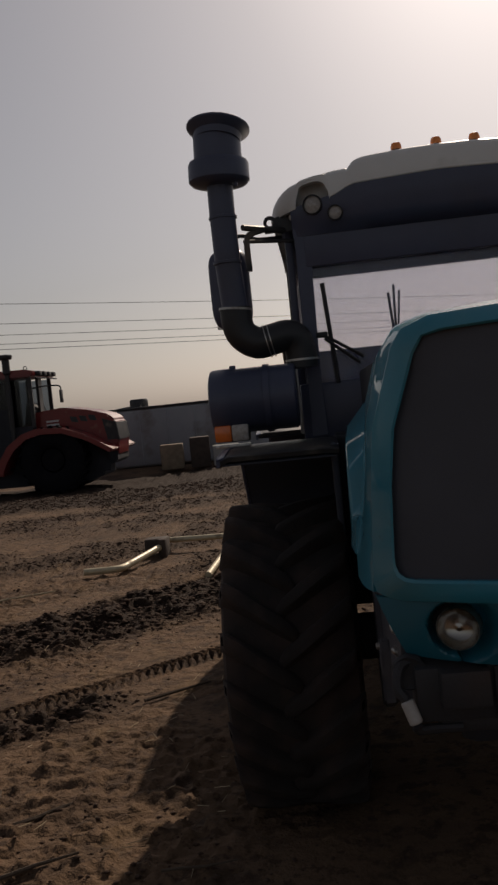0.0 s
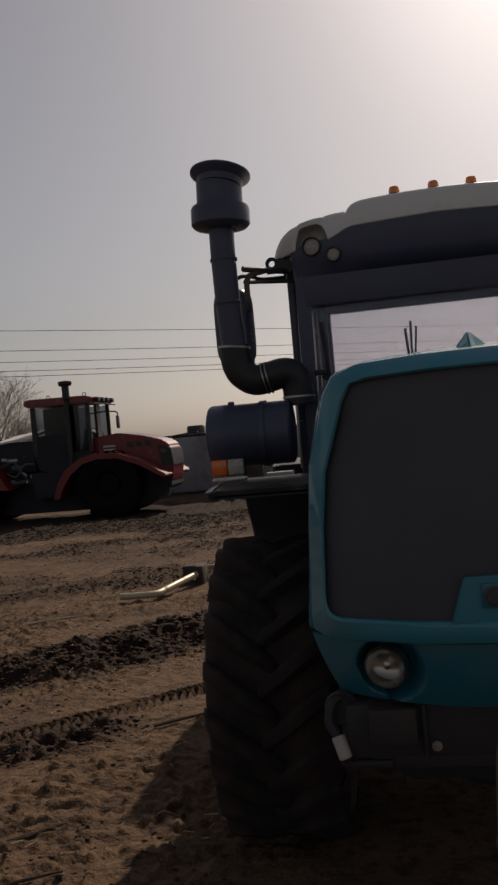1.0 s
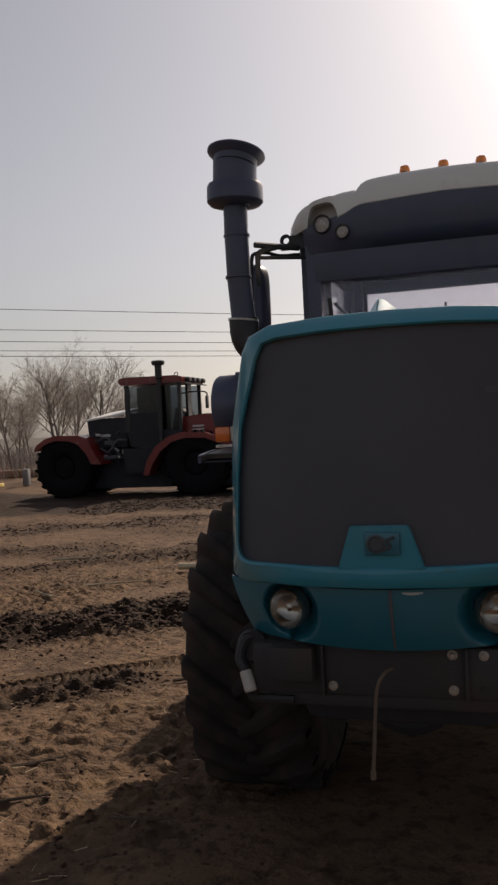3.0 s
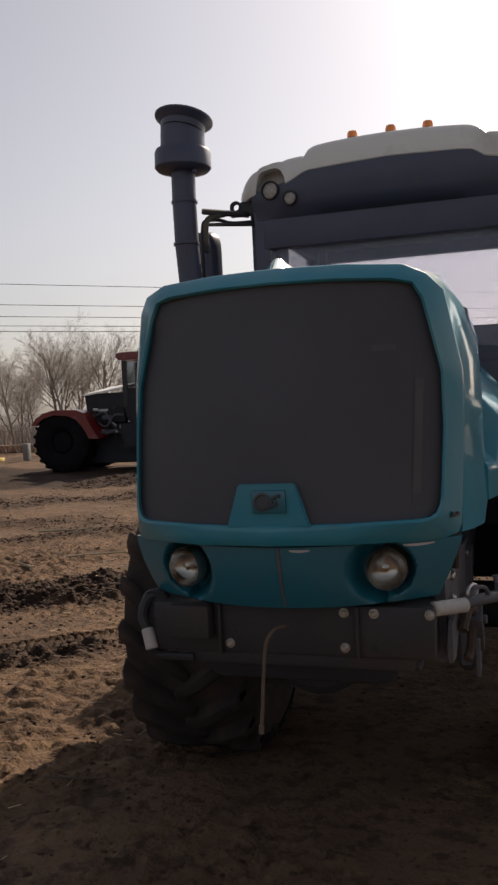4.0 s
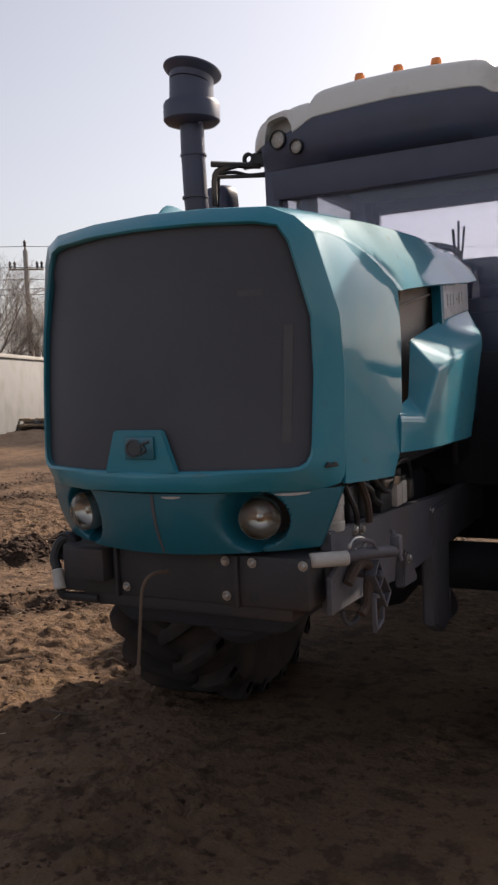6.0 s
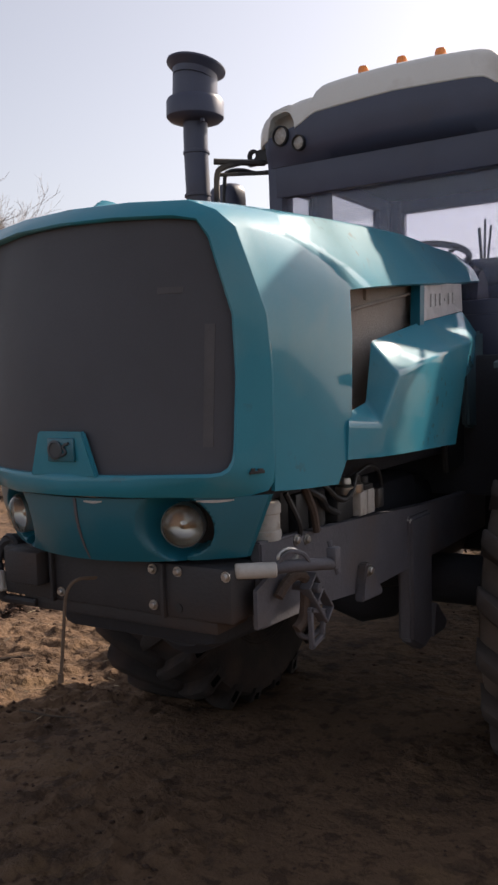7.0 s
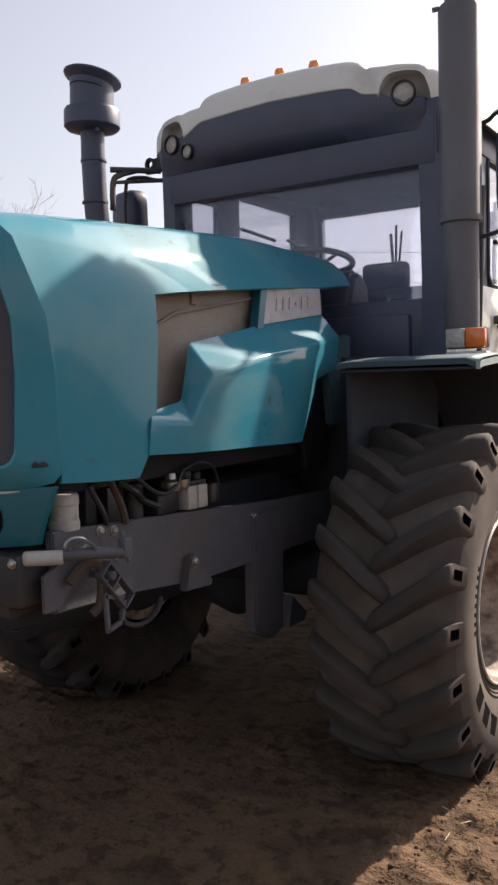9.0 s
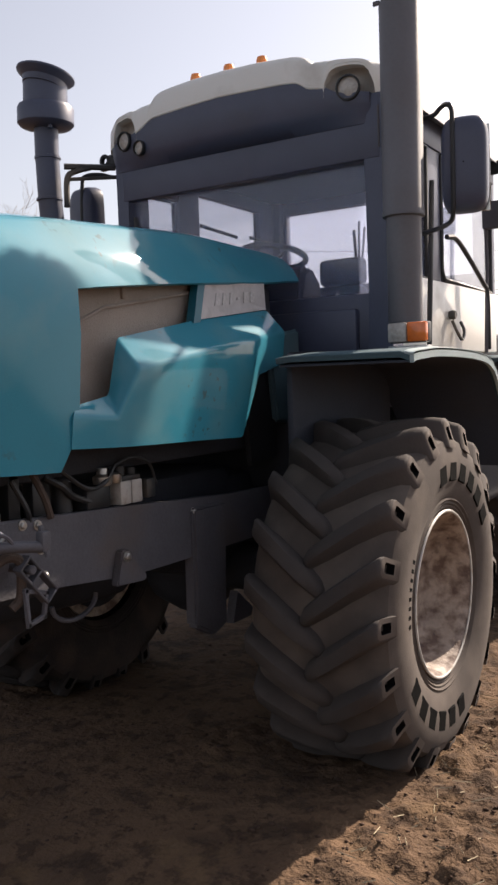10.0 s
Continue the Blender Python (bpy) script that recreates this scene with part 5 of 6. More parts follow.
    lamp(0.739, 2.08, 2.772, 0.052, BLACK, 8)
    for x in (-0.103, 0.094, 0.281):
        bm = bmesh.new()
        zz = 2.972 - 0.06 * ((x - CX) / 0.8) ** 2
        bm_lathe(bm, [(0.03, -0.012), (0.03, 0.012), (0.026, 0.014)], pose(x, 2.11, zz), 18)
        be = part("beacon", bm, BLACK, tractor, "small amber marker lamp on the roof")
        bm = bmesh.new()
        bm_lathe(bm, [(0.028, 0.012), (0.027, 0.032), (0.022, 0.046), (0.008, 0.051)], pose(x, 2.11, zz), 18)
        part("amber_cap", bm, AMBER, be)
    # lifting eye and stay to the intake pipe
    bm = bmesh.new()
    bm_prism(bm, [(-0.62, 2.74), (-0.70, 2.742), (-0.742, 2.735), (-0.745, 2.71), (-0.745, 2.685), (-0.80, 2.676), (-0.80, 2.66), (-0.62, 2.66)], lambda p, q, t: (p, t, q), 2.165, 2.185)
    bm_lathe(bm, [(0.018, -0.012), (0.034, -0.012), (0.034, 0.012), (0.018, 0.012)], pose(-0.77, 2.175, 2.712, 90), 18, caps=False)
    part("lifting_eye", bm, BLACK, tractor, "black lifting eye plate")
    bm = bmesh.new()
    bm_tube(bm, [(-0.70, 2.17, 2.665), (-0.90, 1.985, 2.668)], 0.016, 6)
    bm_tube(bm, curve_pts([(-0.80, 2.08, 2.665), (-0.86, 2.02, 2.64), (-0.885, 1.99, 2.60), (-0.885, 1.98, 2.45)], 4), 0.016, 6)
    bm_tube(bm, [(-0.66, 2.15, 2.605), (-0.90, 1.99, 2.60)], 0.010, 6)
    part("intake_stay", bm, BLACK, tractor)
    bm = bmesh.new()
    bm_prism(bm, [(0.90, 2.74), (1.0, 2.735), (1.02, 2.70), (1.0, 2.67), (0.9, 2.66)], lambda p, q, t: (p, t, q), 3.70, 3.72)
    part("lifting_eye", bm, BLACK, tractor)


cab()


def cab_inside():
    bm = bmesh.new()
    bm_box(bm, (0.275, 2.95, 2.08), (0.27, 0.09, 0.15), 0.03, 3)
    bm_box(bm, (0.275, 2.93, 1.86), (0.30, 0.10, 0.28), 0.04, 3)
    bm_box(bm, (0.30, 2.72, 1.66), (0.46, 0.46, 0.12), 0.04, 3)
    part("seat", bm, SEAT, tractor, "dark padded seat")
    bm = bmesh.new()
    m = pose(0.125, 2.42, 2.125, -13, 0, 0)
    bm_tube(bm, [m @ Vector((0.175 * math.cos(t * math.pi / 16), 0.175 * math.sin(t * math.pi / 16), 0)) for t in range(33)], 0.016, 8, caps=False)
    for t in (90, 210, 330):
        bm_tube(bm, [m @ Vector((0, 0, -0.03)), m @ Vector((0.175 * math.cos(radians(t)), 0.175 * math.sin(radians(t)), 0))], 0.010, 6)
    sw = part("steering_wheel", bm, BLACK, tractor, "black steering wheel")
    bm = bmesh.new()
    bm_tube(bm, [(0.11, 2.39, 2.12), (0.11, 2.26, 1.72)], 0.05, 10)
    part("column", bm, BLACK, sw)
    bm = bmesh.new()
    bm_prism(bm, [(2.22, 1.85), (2.24, 2.02), (2.34, 2.06), (2.44, 1.98), (2.5, 1.6), (2.22, 1.6)], lambda p, q, t: (t, p, q), 0.16, 0.40)
    bmesh.ops.bevel(bm, geom=bm.edges[:], offset=0.03, segments=3, affect="EDGES")
    part("dashboard", bm, BLACK, tractor, "dark rounded dashboard")
    bm = bmesh.new()
    bm_tube(bm, [(-0.03, 3.835, 2.12), (-0.02, 3.832, 2.52)], 0.009, 6)
    bm_box(bm, (0.0, 3.835, 2.31), (0.014, 0.014, 0.34), 0.003, m=pose(0, 0, 0, 0, 6))
    bm_box(bm, (-0.05, 3.835, 2.31), (0.02, 0.014, 0.32), 0.003, m=pose(0, 0, 0, 0, -4))
    part("rear_wiper", bm, BLACK, tractor)
    bm = bmesh.new()
    bm_tube(bm, [(-0.50, 2.135, 1.86), (-0.535, 2.125, 2.37)], 0.012, 6)
    bm_box(bm, (-0.525, 2.128, 2.22), (0.022, 0.02, 0.30), 0.004, m=pose(0, 0, 0, 0, -4))
    bm_tube(bm, [(-0.57, 2.13, 2.12), (-0.36, 2.12, 1.98)], 0.009, 6)
    bm_tube(bm, [(-0.55, 2.12, 2.09), (-0.38, 2.12, 1.95)], 0.009, 6)
    bm_box(bm, (-0.56, 2.125, 2.11), (0.06, 0.03, 0.03), 0.006)
    part("front_wiper", bm, BLACK, tractor, "black windscreen wiper")
    for y in (2.98, 3.55):
        bm = bmesh.new()
        bm_tube(bm, [(CX - 0.72, y - 0.1, 2.44), (CX - 0.72, y + 0.3, 2.42)], 0.012, 6)
        part("grab_bar", bm, BLACK, tractor)


cab_inside()


def intake():
    bm = bmesh.new()
    m = pose(-0.988, 1.955, 2.88, 0, 2.2) @ pose(0, 0, -2.88)
    bm_lathe(bm, [(0.02, 2.87), (0.075, 2.872), (0.135, 2.882), (0.150, 2.898), (0.150, 2.975), (0.143, 2.99), (0.118, 2.996), (0.116, 3.12), (0.10, 3.125), (0.02, 3.126)], m, 40)
    bm_box(bm, (-0.905, 1.90, 2.862), (0.02, 0.02, 0.02), 0.004)
    pc = part("air_precleaner", bm, NAVY, tractor, "dark round air pre-cleaner on a tall pipe")
    bm = bmesh.new()
    bm_lathe(bm, [(0.112, -0.06), (0.118, -0.03), (0.150, -0.006), (0.155, 0.0), (0.155, 0.008), (0.148, 0.013), (0.08, 0.024), (0.01, 0.028)], pose(-0.968, 1.95, 3.145, -11, 7), 44)
    part("precleaner_cap", bm, NAVY, pc)
    bm = bmesh.new()
    bm_tube(bm, [(-0.988, 1.955, 2.88), (-0.990, 1.955, 2.74), (-0.988, 1.96, 2.5), (-0.975, 1.965, 2.27)], 0.064, 24)
    pipe = part("intake_pipe", bm, NAVY, tractor)
    for z in (2.72, 2.50):
        bm = bmesh.new()
        bm_lathe(bm, [(0.064, -0.008), (0.070, -0.006), (0.070, 0.006), (0.064, 0.008)], pose(-0.989, 1.957, z), 24, caps=False)
        part("pipe_band", bm, NAVY, pipe)
    bm = bmesh.new()
    bm_tube(bm, curve_pts([(-0.975, 1.965, 2.275), (-0.97, 1.965, 2.19), (-0.945, 1.965, 2.135), (-0.88, 1.965, 2.094), (-0.80, 1.97, 2.105), (-0.745, 1.98, 2.116), (-0.70, 1.99, 2.106), (-0.675, 2.0, 2.05), (-0.67, 2.0, 1.95)], 5), 0.078, 24)
    part("rubber_elbow", bm, BLACK, tractor, "black rubber intake elbow")
    for p, q, r in (((-0.976, 1.965, 2.265), (-0.975, 1.965, 2.275), 0.082), ((-0.835, 1.967, 2.097), (-0.83, 1.967, 2.098), 0.084), ((-0.815, 1.967, 2.10), (-0.81, 1.967, 2.101), 0.084), ((-0.67, 2.0, 1.985), (-0.67, 2.0, 1.995), 0.084)):
        bm = bmesh.new()
        bm_cyl(bm, p, q, r, seg=28)
        part("hose_clamp", bm, STEEL, tractor)
    bm = bmesh.new()
    bm_lathe(bm, [(0.13, 0), (0.155, 0.008), (0.163, 0.02), (0.165, 0.11), (0.160, 0.12), (0.160, 0.42), (0.15, 0.43)], along((-1.14, 1.97, 1.818), (-0.5, 1.97, 1.818)), 40)
    bm_lathe(bm, [(0.168, 0.27), (0.168, 0.30)], along((-1.14, 1.97, 1.818), (-0.5, 1.97, 1.818)), 40, caps=False)
    bm_box(bm, (-1.02, 1.97, 1.985), (0.03, 0.03, 0.02), 0.004)
    part("air_filter_barrel", bm, NAVY, tractor, "dark horizontal air filter barrel")


intake()


def exhaust():
    bm = bmesh.new()
    bm_lathe(bm, [(0.073, 1.66), (0.073, 2.15), (0.089, 2.155), (0.089, 2.175), (0.086, 2.18), (0.087, 3.02), (0.080, 3.04), (0.06, 3.045), (0.058, 3.14), (0.05, 3.14), (0.05, 3.05)], pose(1.030, 1.975, 0, 0, 0), 36, caps=False)
    bm_box(bm, (0.945, 1.93, 3.03), (0.03, 0.01, 0.02), 0.003)
    part("exhaust_pipe", bm, STACK, tractor, "tall dark exhaust stack")
    bm = bmesh.new()
    bm_tube(bm, [(0.945, 1.93, 2.45), (0.945, 1.925, 2.62)], 0.006, 6)
    part("stack_rod", bm, IRON, tractor)
    # mirrors on bent arms
    def mirror(s, x0, y0, z0):
        bm = bmesh.new()
        ring = [(0.1025 * math.copysign(abs(math.cos(k)) ** 0.5, math.cos(k)), 0.21 * math.copysign(abs(math.sin(k)) ** 0.36, math.sin(k))) for k in (math.pi * i / 24 for i in range(48))]
        turn = Matrix.Translation((s * x0, y0, z0 + 0.012)) @ pose(0, 0, 0, 0, 0, s * 12)
        bm_sheet(bm, [[turn @ Vector((w * p, d, w * q)) for p, q in ring + ring[:1]] for d, w in ((0.05, 0.9), (0.052, 0.98), (0.03, 1.0), (-0.02, 0.98), (-0.045, 0.93), (-0.058, 0.82), (-0.064, 0.6), (-0.066, 0.02))])
        bmesh.ops.remove_doubles(bm, verts=bm.verts[:], dist=0.0005)
        mi = part("mirror", bm, NAVY, tractor, "dark rounded wing mirror on a bent black arm")
        bm = bmesh.new()
        bm_tube(bm, curve_pts([(s * (x0 - 0.30), y0 + 0.10, z0 + 0.27), (s * (x0 - 0.17), y0 + 0.06, z0 + 0.268), (s * (x0 - 0.11), y0 + 0.01, z0 + 0.282), (s * (x0 - 0.06), y0 - 0.05, z0 + 0.272), (s * (x0 - 0.035), y0 - 0.064, z0 + 0.23), (s * (x0 - 0.03), y0 - 0.072, z0), (s * (x0 - 0.035), y0 - 0.064, z0 - 0.19), (s * (x0 - 0.06), y0 - 0.03, z0 - 0.235), (s * (x0 - 0.16), y0 + 0.06, z0 - 0.245), (s * (x0 - 0.30), y0 + 0.12, z0 - 0.25)], 5), 0.011, 8)
        part("mirror_arm", bm, BLACK, mi)
        bm = bmesh.new()
        bm_box(bm, (s * x0, y0 + 0.047, z0), (0.19, 0.008, 0.38), 0.002, 1, m=pose(0, 0, 0, 0, 0, s * 12))
        part("mirror_glass", bm, CHROME, mi)
    mirror(1, 1.185, 2.32, 2.40)
    mirror(-1, 1.02, 2.28, 2.40)
    bm = bmesh.new()
    bm_box(bm, (1.04, 3.40, 2.37), (0.20, 0.06, 0.15), 0.01)
    bm_tube(bm, [(0.95, 3.40, 2.5), (0.96, 3.40, 2.1), (0.95, 3.40, 1.6)], 0.012, 6)
    part("rear_mirror", bm, IRON, tractor)


exhaust()


# ---- the red tractor across the yard, facing +x ----
RX, RY = -9.2, 20.9
red = tagged(new("red_tractor"), "large red articulated tractor with a dark cab, parked on mud", "tractor")
red.matrix_basis = pose(RX, RY, 0)


def rx(p):
    """A place along the red tractor, whose nose and tail are drawn in a little."""
    return p - RX - 0.16 * max(0.0, p + 8.0) + 0.10 * max(0.0, -10.5 - p)


def cabx(p):
    """The same along its cab, which is shorter in front of the exhaust pipe."""
    return rx(p) if p < -8.83 else rx(-8.83) + 0.72 * (p + 8.83)


def red_tractor():
    def wheel_at(x, y):
        bm = bmesh.new()
        prof = [(0.3, 0.2), (0.36, 0.26), (0.45, 0.3), (0.6, 0.32), (0.75, 0.30), (0.80, 0.27), (0.80, -0.27), (0.75, -0.30), (0.45, -0.3), (0.3, -0.2)]
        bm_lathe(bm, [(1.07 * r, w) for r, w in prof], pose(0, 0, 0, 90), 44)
        w = part("wheel", bm, TYRE_DARK, red, "big muddy wheel, blackened for its shaded side", at=(x, y, 0.80))
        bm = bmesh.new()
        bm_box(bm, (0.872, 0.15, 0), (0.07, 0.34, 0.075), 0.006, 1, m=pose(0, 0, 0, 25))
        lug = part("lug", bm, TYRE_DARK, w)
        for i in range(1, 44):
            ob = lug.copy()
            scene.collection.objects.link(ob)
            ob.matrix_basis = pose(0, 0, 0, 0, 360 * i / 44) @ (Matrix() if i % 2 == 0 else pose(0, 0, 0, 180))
        # The rim takes the same black: shade put into its colour.
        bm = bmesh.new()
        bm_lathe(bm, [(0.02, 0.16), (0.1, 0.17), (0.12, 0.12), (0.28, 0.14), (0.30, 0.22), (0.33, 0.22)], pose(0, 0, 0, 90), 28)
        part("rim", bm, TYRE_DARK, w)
    for x in (rx(-11.92), rx(-7.72)):
        for y in (-1.0, 1.0):
            wheel_at(x, y)
    def slab(name, poly, y0, y1, mat, bevel=0.02, parent=red, label=""):
        bm = bmesh.new()
        way = cabx if name.startswith("cab_") or name in ("roof", "panel") else rx
        bm_prism(bm, [(way(p), q) for p, q in poly], lambda p, q, t: (p, t, q), y0, y1)
        if bevel:
            bmesh.ops.bevel(bm, geom=bm.edges[:], offset=bevel, segments=2, affect="EDGES")
        return part(name, bm, mat, parent, label)
    rear = [(-12.92, 1.30), (-12.78, 1.48), (-12.5, 1.64), (-12.1, 1.72), (-11.3, 1.70), (-11.02, 1.60), (-10.85, 1.3), (-10.55, 0.85), (-10.9, 0.87), (-11.05, 1.20), (-11.3, 1.45), (-11.6, 1.56), (-12.1, 1.60), (-12.5, 1.50), (-12.75, 1.30)]
    front = [(-9.28, 0.50), (-9.15, 0.92), (-8.9, 1.28), (-8.5, 1.55), (-8.1, 1.66), (-7.3, 1.62), (-6.6, 1.40), (-6.05, 1.12), (-5.75, 0.95), (-5.85, 0.86), (-6.6, 1.25), (-7.3, 1.5), (-8.0, 1.52), (-8.4, 1.42), (-8.75, 1.16), (-8.98, 0.85), (-9.1, 0.50)]
    for y0, y1 in ((-1.38, -0.62), (0.62, 1.38)):
        slab("fender", rear, y0, y1, RED, 0.02, label="red rear mudguard")
        slab("fender", front, y0, y1, RED, 0.02, label="red front mudguard")
    slab("hood", [(-8.38, 2.08), (-7.5, 2.16), (-6.6, 2.02), (-6.0, 1.86), (-5.80, 1.70), (-5.72, 1.2), (-5.80, 0.72), (-6.3, 0.72), (-6.6, 1.2), (-7.2, 1.5), (-8.42, 1.55)], -0.62, 0.62, RED, 0.05, label="sloping red engine hood")
    slab("hood_grille", [(-6.25, 1.80), (-5.77, 1.64), (-5.70, 1.15), (-6.1, 1.15)], -0.635, 0.635, BLACK, 0.02)
    for k in range(3):
        slab("hood_vent", [(-7.25 + 0.3 * k, 1.90), (-7.03 + 0.3 * k, 1.87), (-6.98 + 0.3 * k, 1.72), (-7.2 + 0.3 * k, 1.75)], -0.632, -0.60, BLACK, 0.0)
    for k in range(2):
        slab("letter_bar", [(-8.02, 1.84 - 0.1 * k), (-7.62, 1.84 - 0.1 * k), (-7.62, 1.79 - 0.1 * k), (-8.02, 1.79 - 0.1 * k)], -0.628, -0.61, BADGE, 0.0)
    slab("bumper", [(-6.2, 0.92), (-5.80, 0.90), (-5.82, 0.58), (-6.1, 0.5)], -0.7, 0.7, SHADED_BLACK, 0.04)
    # Black slabs added for the shade in the arch and under the body.
    slab("wheel_well_shade", [(-9.05, 0.35), (-8.85, 1.1), (-8.3, 1.5), (-7.3, 1.5), (-6.4, 1.2), (-6.0, 0.9), (-6.1, 0.35)], -0.66, -0.5, SHADED_BLACK, 0.0)
    slab("belly_shade", [(-11.6, 1.3), (-6.3, 1.2), (-6.3, 0.25), (-6.8, 0.12), (-11.3, 0.12), (-11.6, 0.3)], -0.62, 0.62, SHADED_BLACK, 0.03)
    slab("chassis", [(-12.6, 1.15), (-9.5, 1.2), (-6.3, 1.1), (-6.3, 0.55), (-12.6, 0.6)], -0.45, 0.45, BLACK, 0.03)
    slab("tank", [(-10.1, 1.25), (-9.0, 1.25), (-9.05, 0.55), (-9.95, 0.5)], -1.0, -0.4, SHADED_BLACK, 0.06, label="dark fuel tank")
    slab("rear_box", [(-11.3, 2.15), (-9.95, 2.15), (-9.95, 1.3), (-11.2, 1.3)], -0.8, 0.8, SHADED_BLACK, 0.03, label="dark box behind the cab")
    bm = bmesh.new()
    bm_prism(bm, [(rx(-11.30), 2.25), (rx(-9.98), 2.40), (rx(-9.98), 2.35), (rx(-11.30), 2.20)], lambda p, q, t: (p, t, q + 0.13 * t), -0.87, 0.87)
    part("box_cover", bm, WHITE, red, "pale cover sheet")
    # cab: posts, panes, roof
    slab("cab_base", [(-9.95, 1.75), (-8.1, 1.75), (-8.1, 1.15), (-9.2, 1.15), (-9.85, 1.3)], -0.85, 0.85, SHADED_BLACK, 0.03)
    for x0, x1 in ((-9.96, -9.82), (-8.98, -8.86), (-8.16, -8.02)):
        for y in (-0.85, 0.80):
            slab("cab_post", [(x0, 1.7), (x1, 1.7), (x1, 3.05), (x0, 3.05)], y, y + 0.06, BLACK, 0.0)
    slab("cab_back", [(-9.9, 1.7), (-9.5, 1.7), (-9.5, 3.02), (-9.9, 3.02)], -0.1, 0.82, BLACK, 0.0)
    for x0, x1, y in ((-9.82, -8.98, -0.83), (-8.86, -8.16, -0.83), (-9.82, -8.98, 0.83), (-8.86, -8.16, 0.83)):
        g = slab("cab_pane", [(x0, 1.75), (x1, 1.75), (x1, 3.02), (x0, 3.02)], y - 0.004, y + 0.004, TINTED, 0.0)
        g.visible_shadow = False
    # Added black screen: stands for the darkness behind the cab glass.
    slab("cab_dark_screen", [(-9.8, 1.7), (-8.95, 1.7), (-8.95, 3.04), (-9.8, 3.04)], 0.1, 0.2, SHADED_BLACK, 0.0)
    slab("cab_seat", [(-9.5, 1.7), (-9.1, 1.7), (-9.15, 2.6), (-9.45, 2.6)], -0.3, 0.3, BLACK, 0.05)
    slab("cab_console", [(-8.6, 1.7), (-8.2, 1.7), (-8.2, 2.2), (-8.4, 2.4)], -0.6, 0.6, BLACK, 0.03)
    slab("cab_front_frame", [(-8.16, 1.7), (-8.06, 1.7), (-8.06, 3.05), (-8.16, 3.05)], -0.2, 0.1, BLACK, 0.0)
    slab("panel", [(-9.82, 1.75), (-8.98, 1.75), (-8.98, 2.25), (-9.82, 2.25)], -0.835, -0.80, SHADED_BLACK, 0.0)
    slab("roof", [(-10.12, 3.22), (-9.95, 3.28), (-8.2, 3.26), (-7.88, 3.20), (-7.9, 3.06), (-10.05, 3.06)], -0.95, 0.95, RED, 0.03, label="red cab roof")
    bm = bmesh.new()
    for y in (-0.6, -0.2, 0.2, 0.6):
        bm_box(bm, (cabx(-7.82), y, 3.14), (0.16, 0.22, 0.13), 0.03)
    bm_tube(bm, [(cabx(-7.8), -0.9, 3.02), (cabx(-7.8), 0.9, 3.02)], 0.02, 6)
    part("lamp_bar", bm, BLACK, red)
    for x in (-9.5, -8.3):
        bm = bmesh.new()
        bm_tube(bm, [(cabx(x) + 0.05 * math.cos(t * math.pi / 6), -0.6, 3.31 + 0.05 * math.sin(t * math.pi / 6)) for t in range(13)], 0.012, 6, caps=False)
        part("roof_eye", bm, BLACK, red)
    bm = bmesh.new()
    bm_lathe(bm, [(0.06, 1.2), (0.06, 3.15), (0.10, 3.2), (0.10, 3.55), (0.16, 3.56), (0.19, 3.62), (0.18, 3.68), (0.05, 3.7)], pose(rx(-8.83), -0.98, 0), 20)
    part("exhaust_pipe", bm, BLACK, red, "tall dark exhaust stack")
    bm = bmesh.new()
    bm_tube(bm, curve_pts([(cabx(-8.0), -0.85, 2.74), (rx(-7.75), -1.05, 2.76), (rx(-7.28), -1.15, 2.72), (rx(-7.25), -1.15, 2.55)]), 0.02, 6)
    bm_box(bm, (rx(-7.25), -1.15, 2.45), (0.06, 0.16, 0.34), 0.02)
    part("mirror", bm, BLACK, red, "wing mirror on a long arm")
    bm = bmesh.new()
    bm_tube(bm, curve_pts([(rx(-10.9), -0.9, 1.5), (rx(-10.5), -1.0, 1.6), (rx(-10.3), -1.0, 1.3), (rx(-10.1), -0.9, 1.0)]), 0.03, 6)
    bm_tube(bm, curve_pts([(rx(-10.8), -0.9, 1.3), (rx(-10.45), -1.02, 1.2), (rx(-10.2), -1.0, 1.5), (rx(-9.95), -0.9, 1.5)]), 0.03, 6)
    bm_cyl(bm, (rx(-10.7), -0.9, 1.0), (rx(-10.2), -0.95, 1.05), 0.06, seg=10)
    bm_box(bm, (rx(-10.45), -0.95, 1.45), (0.3, 0.06, 0.12), 0.02)
    part("hydraulic_gear", bm, IRON, red, "steel hydraulic cylinder and hose at the joint")
    rs = random.Random(77)
    for k in range(16):
        bm = bmesh.new()
        x, y, z = rx(rs.uniform(-10.95, -10.0)), rs.uniform(-1.0, -0.86), rs.uniform(0.95, 1.75)
        if k % 3:
            bm_box(bm, (x, y, z), (rs.uniform(0.05, 0.16), 0.06, rs.uniform(0.03, 0.10)), 0.01, m=pose(0, 0, 0, 0, rs.uniform(-50, 50)))
        else:
            bm_cyl(bm, (x, y, z), (x + rs.uniform(-0.2, 0.2), y, z + rs.uniform(-0.2, 0.2)), 0.025, seg=8)
        part("joint_fitting", bm, STEEL if k % 2 else BLACK, red)
    bm = bmesh.new()
    bm_box(bm, (rx(-10.65), -0.82, 1.66), (0.32, 0.02, 0.07), 0.0)
    part("letter_bar", bm, BADGE, red)
    bm = bmesh.new()
    bm_cyl(bm, (rx(-9.2), -1.02, 0.95), (rx(-8.95), -1.02, 0.95), 0.05, seg=8)
    part("step_lamp", bm, STEEL, red)


red_tractor()


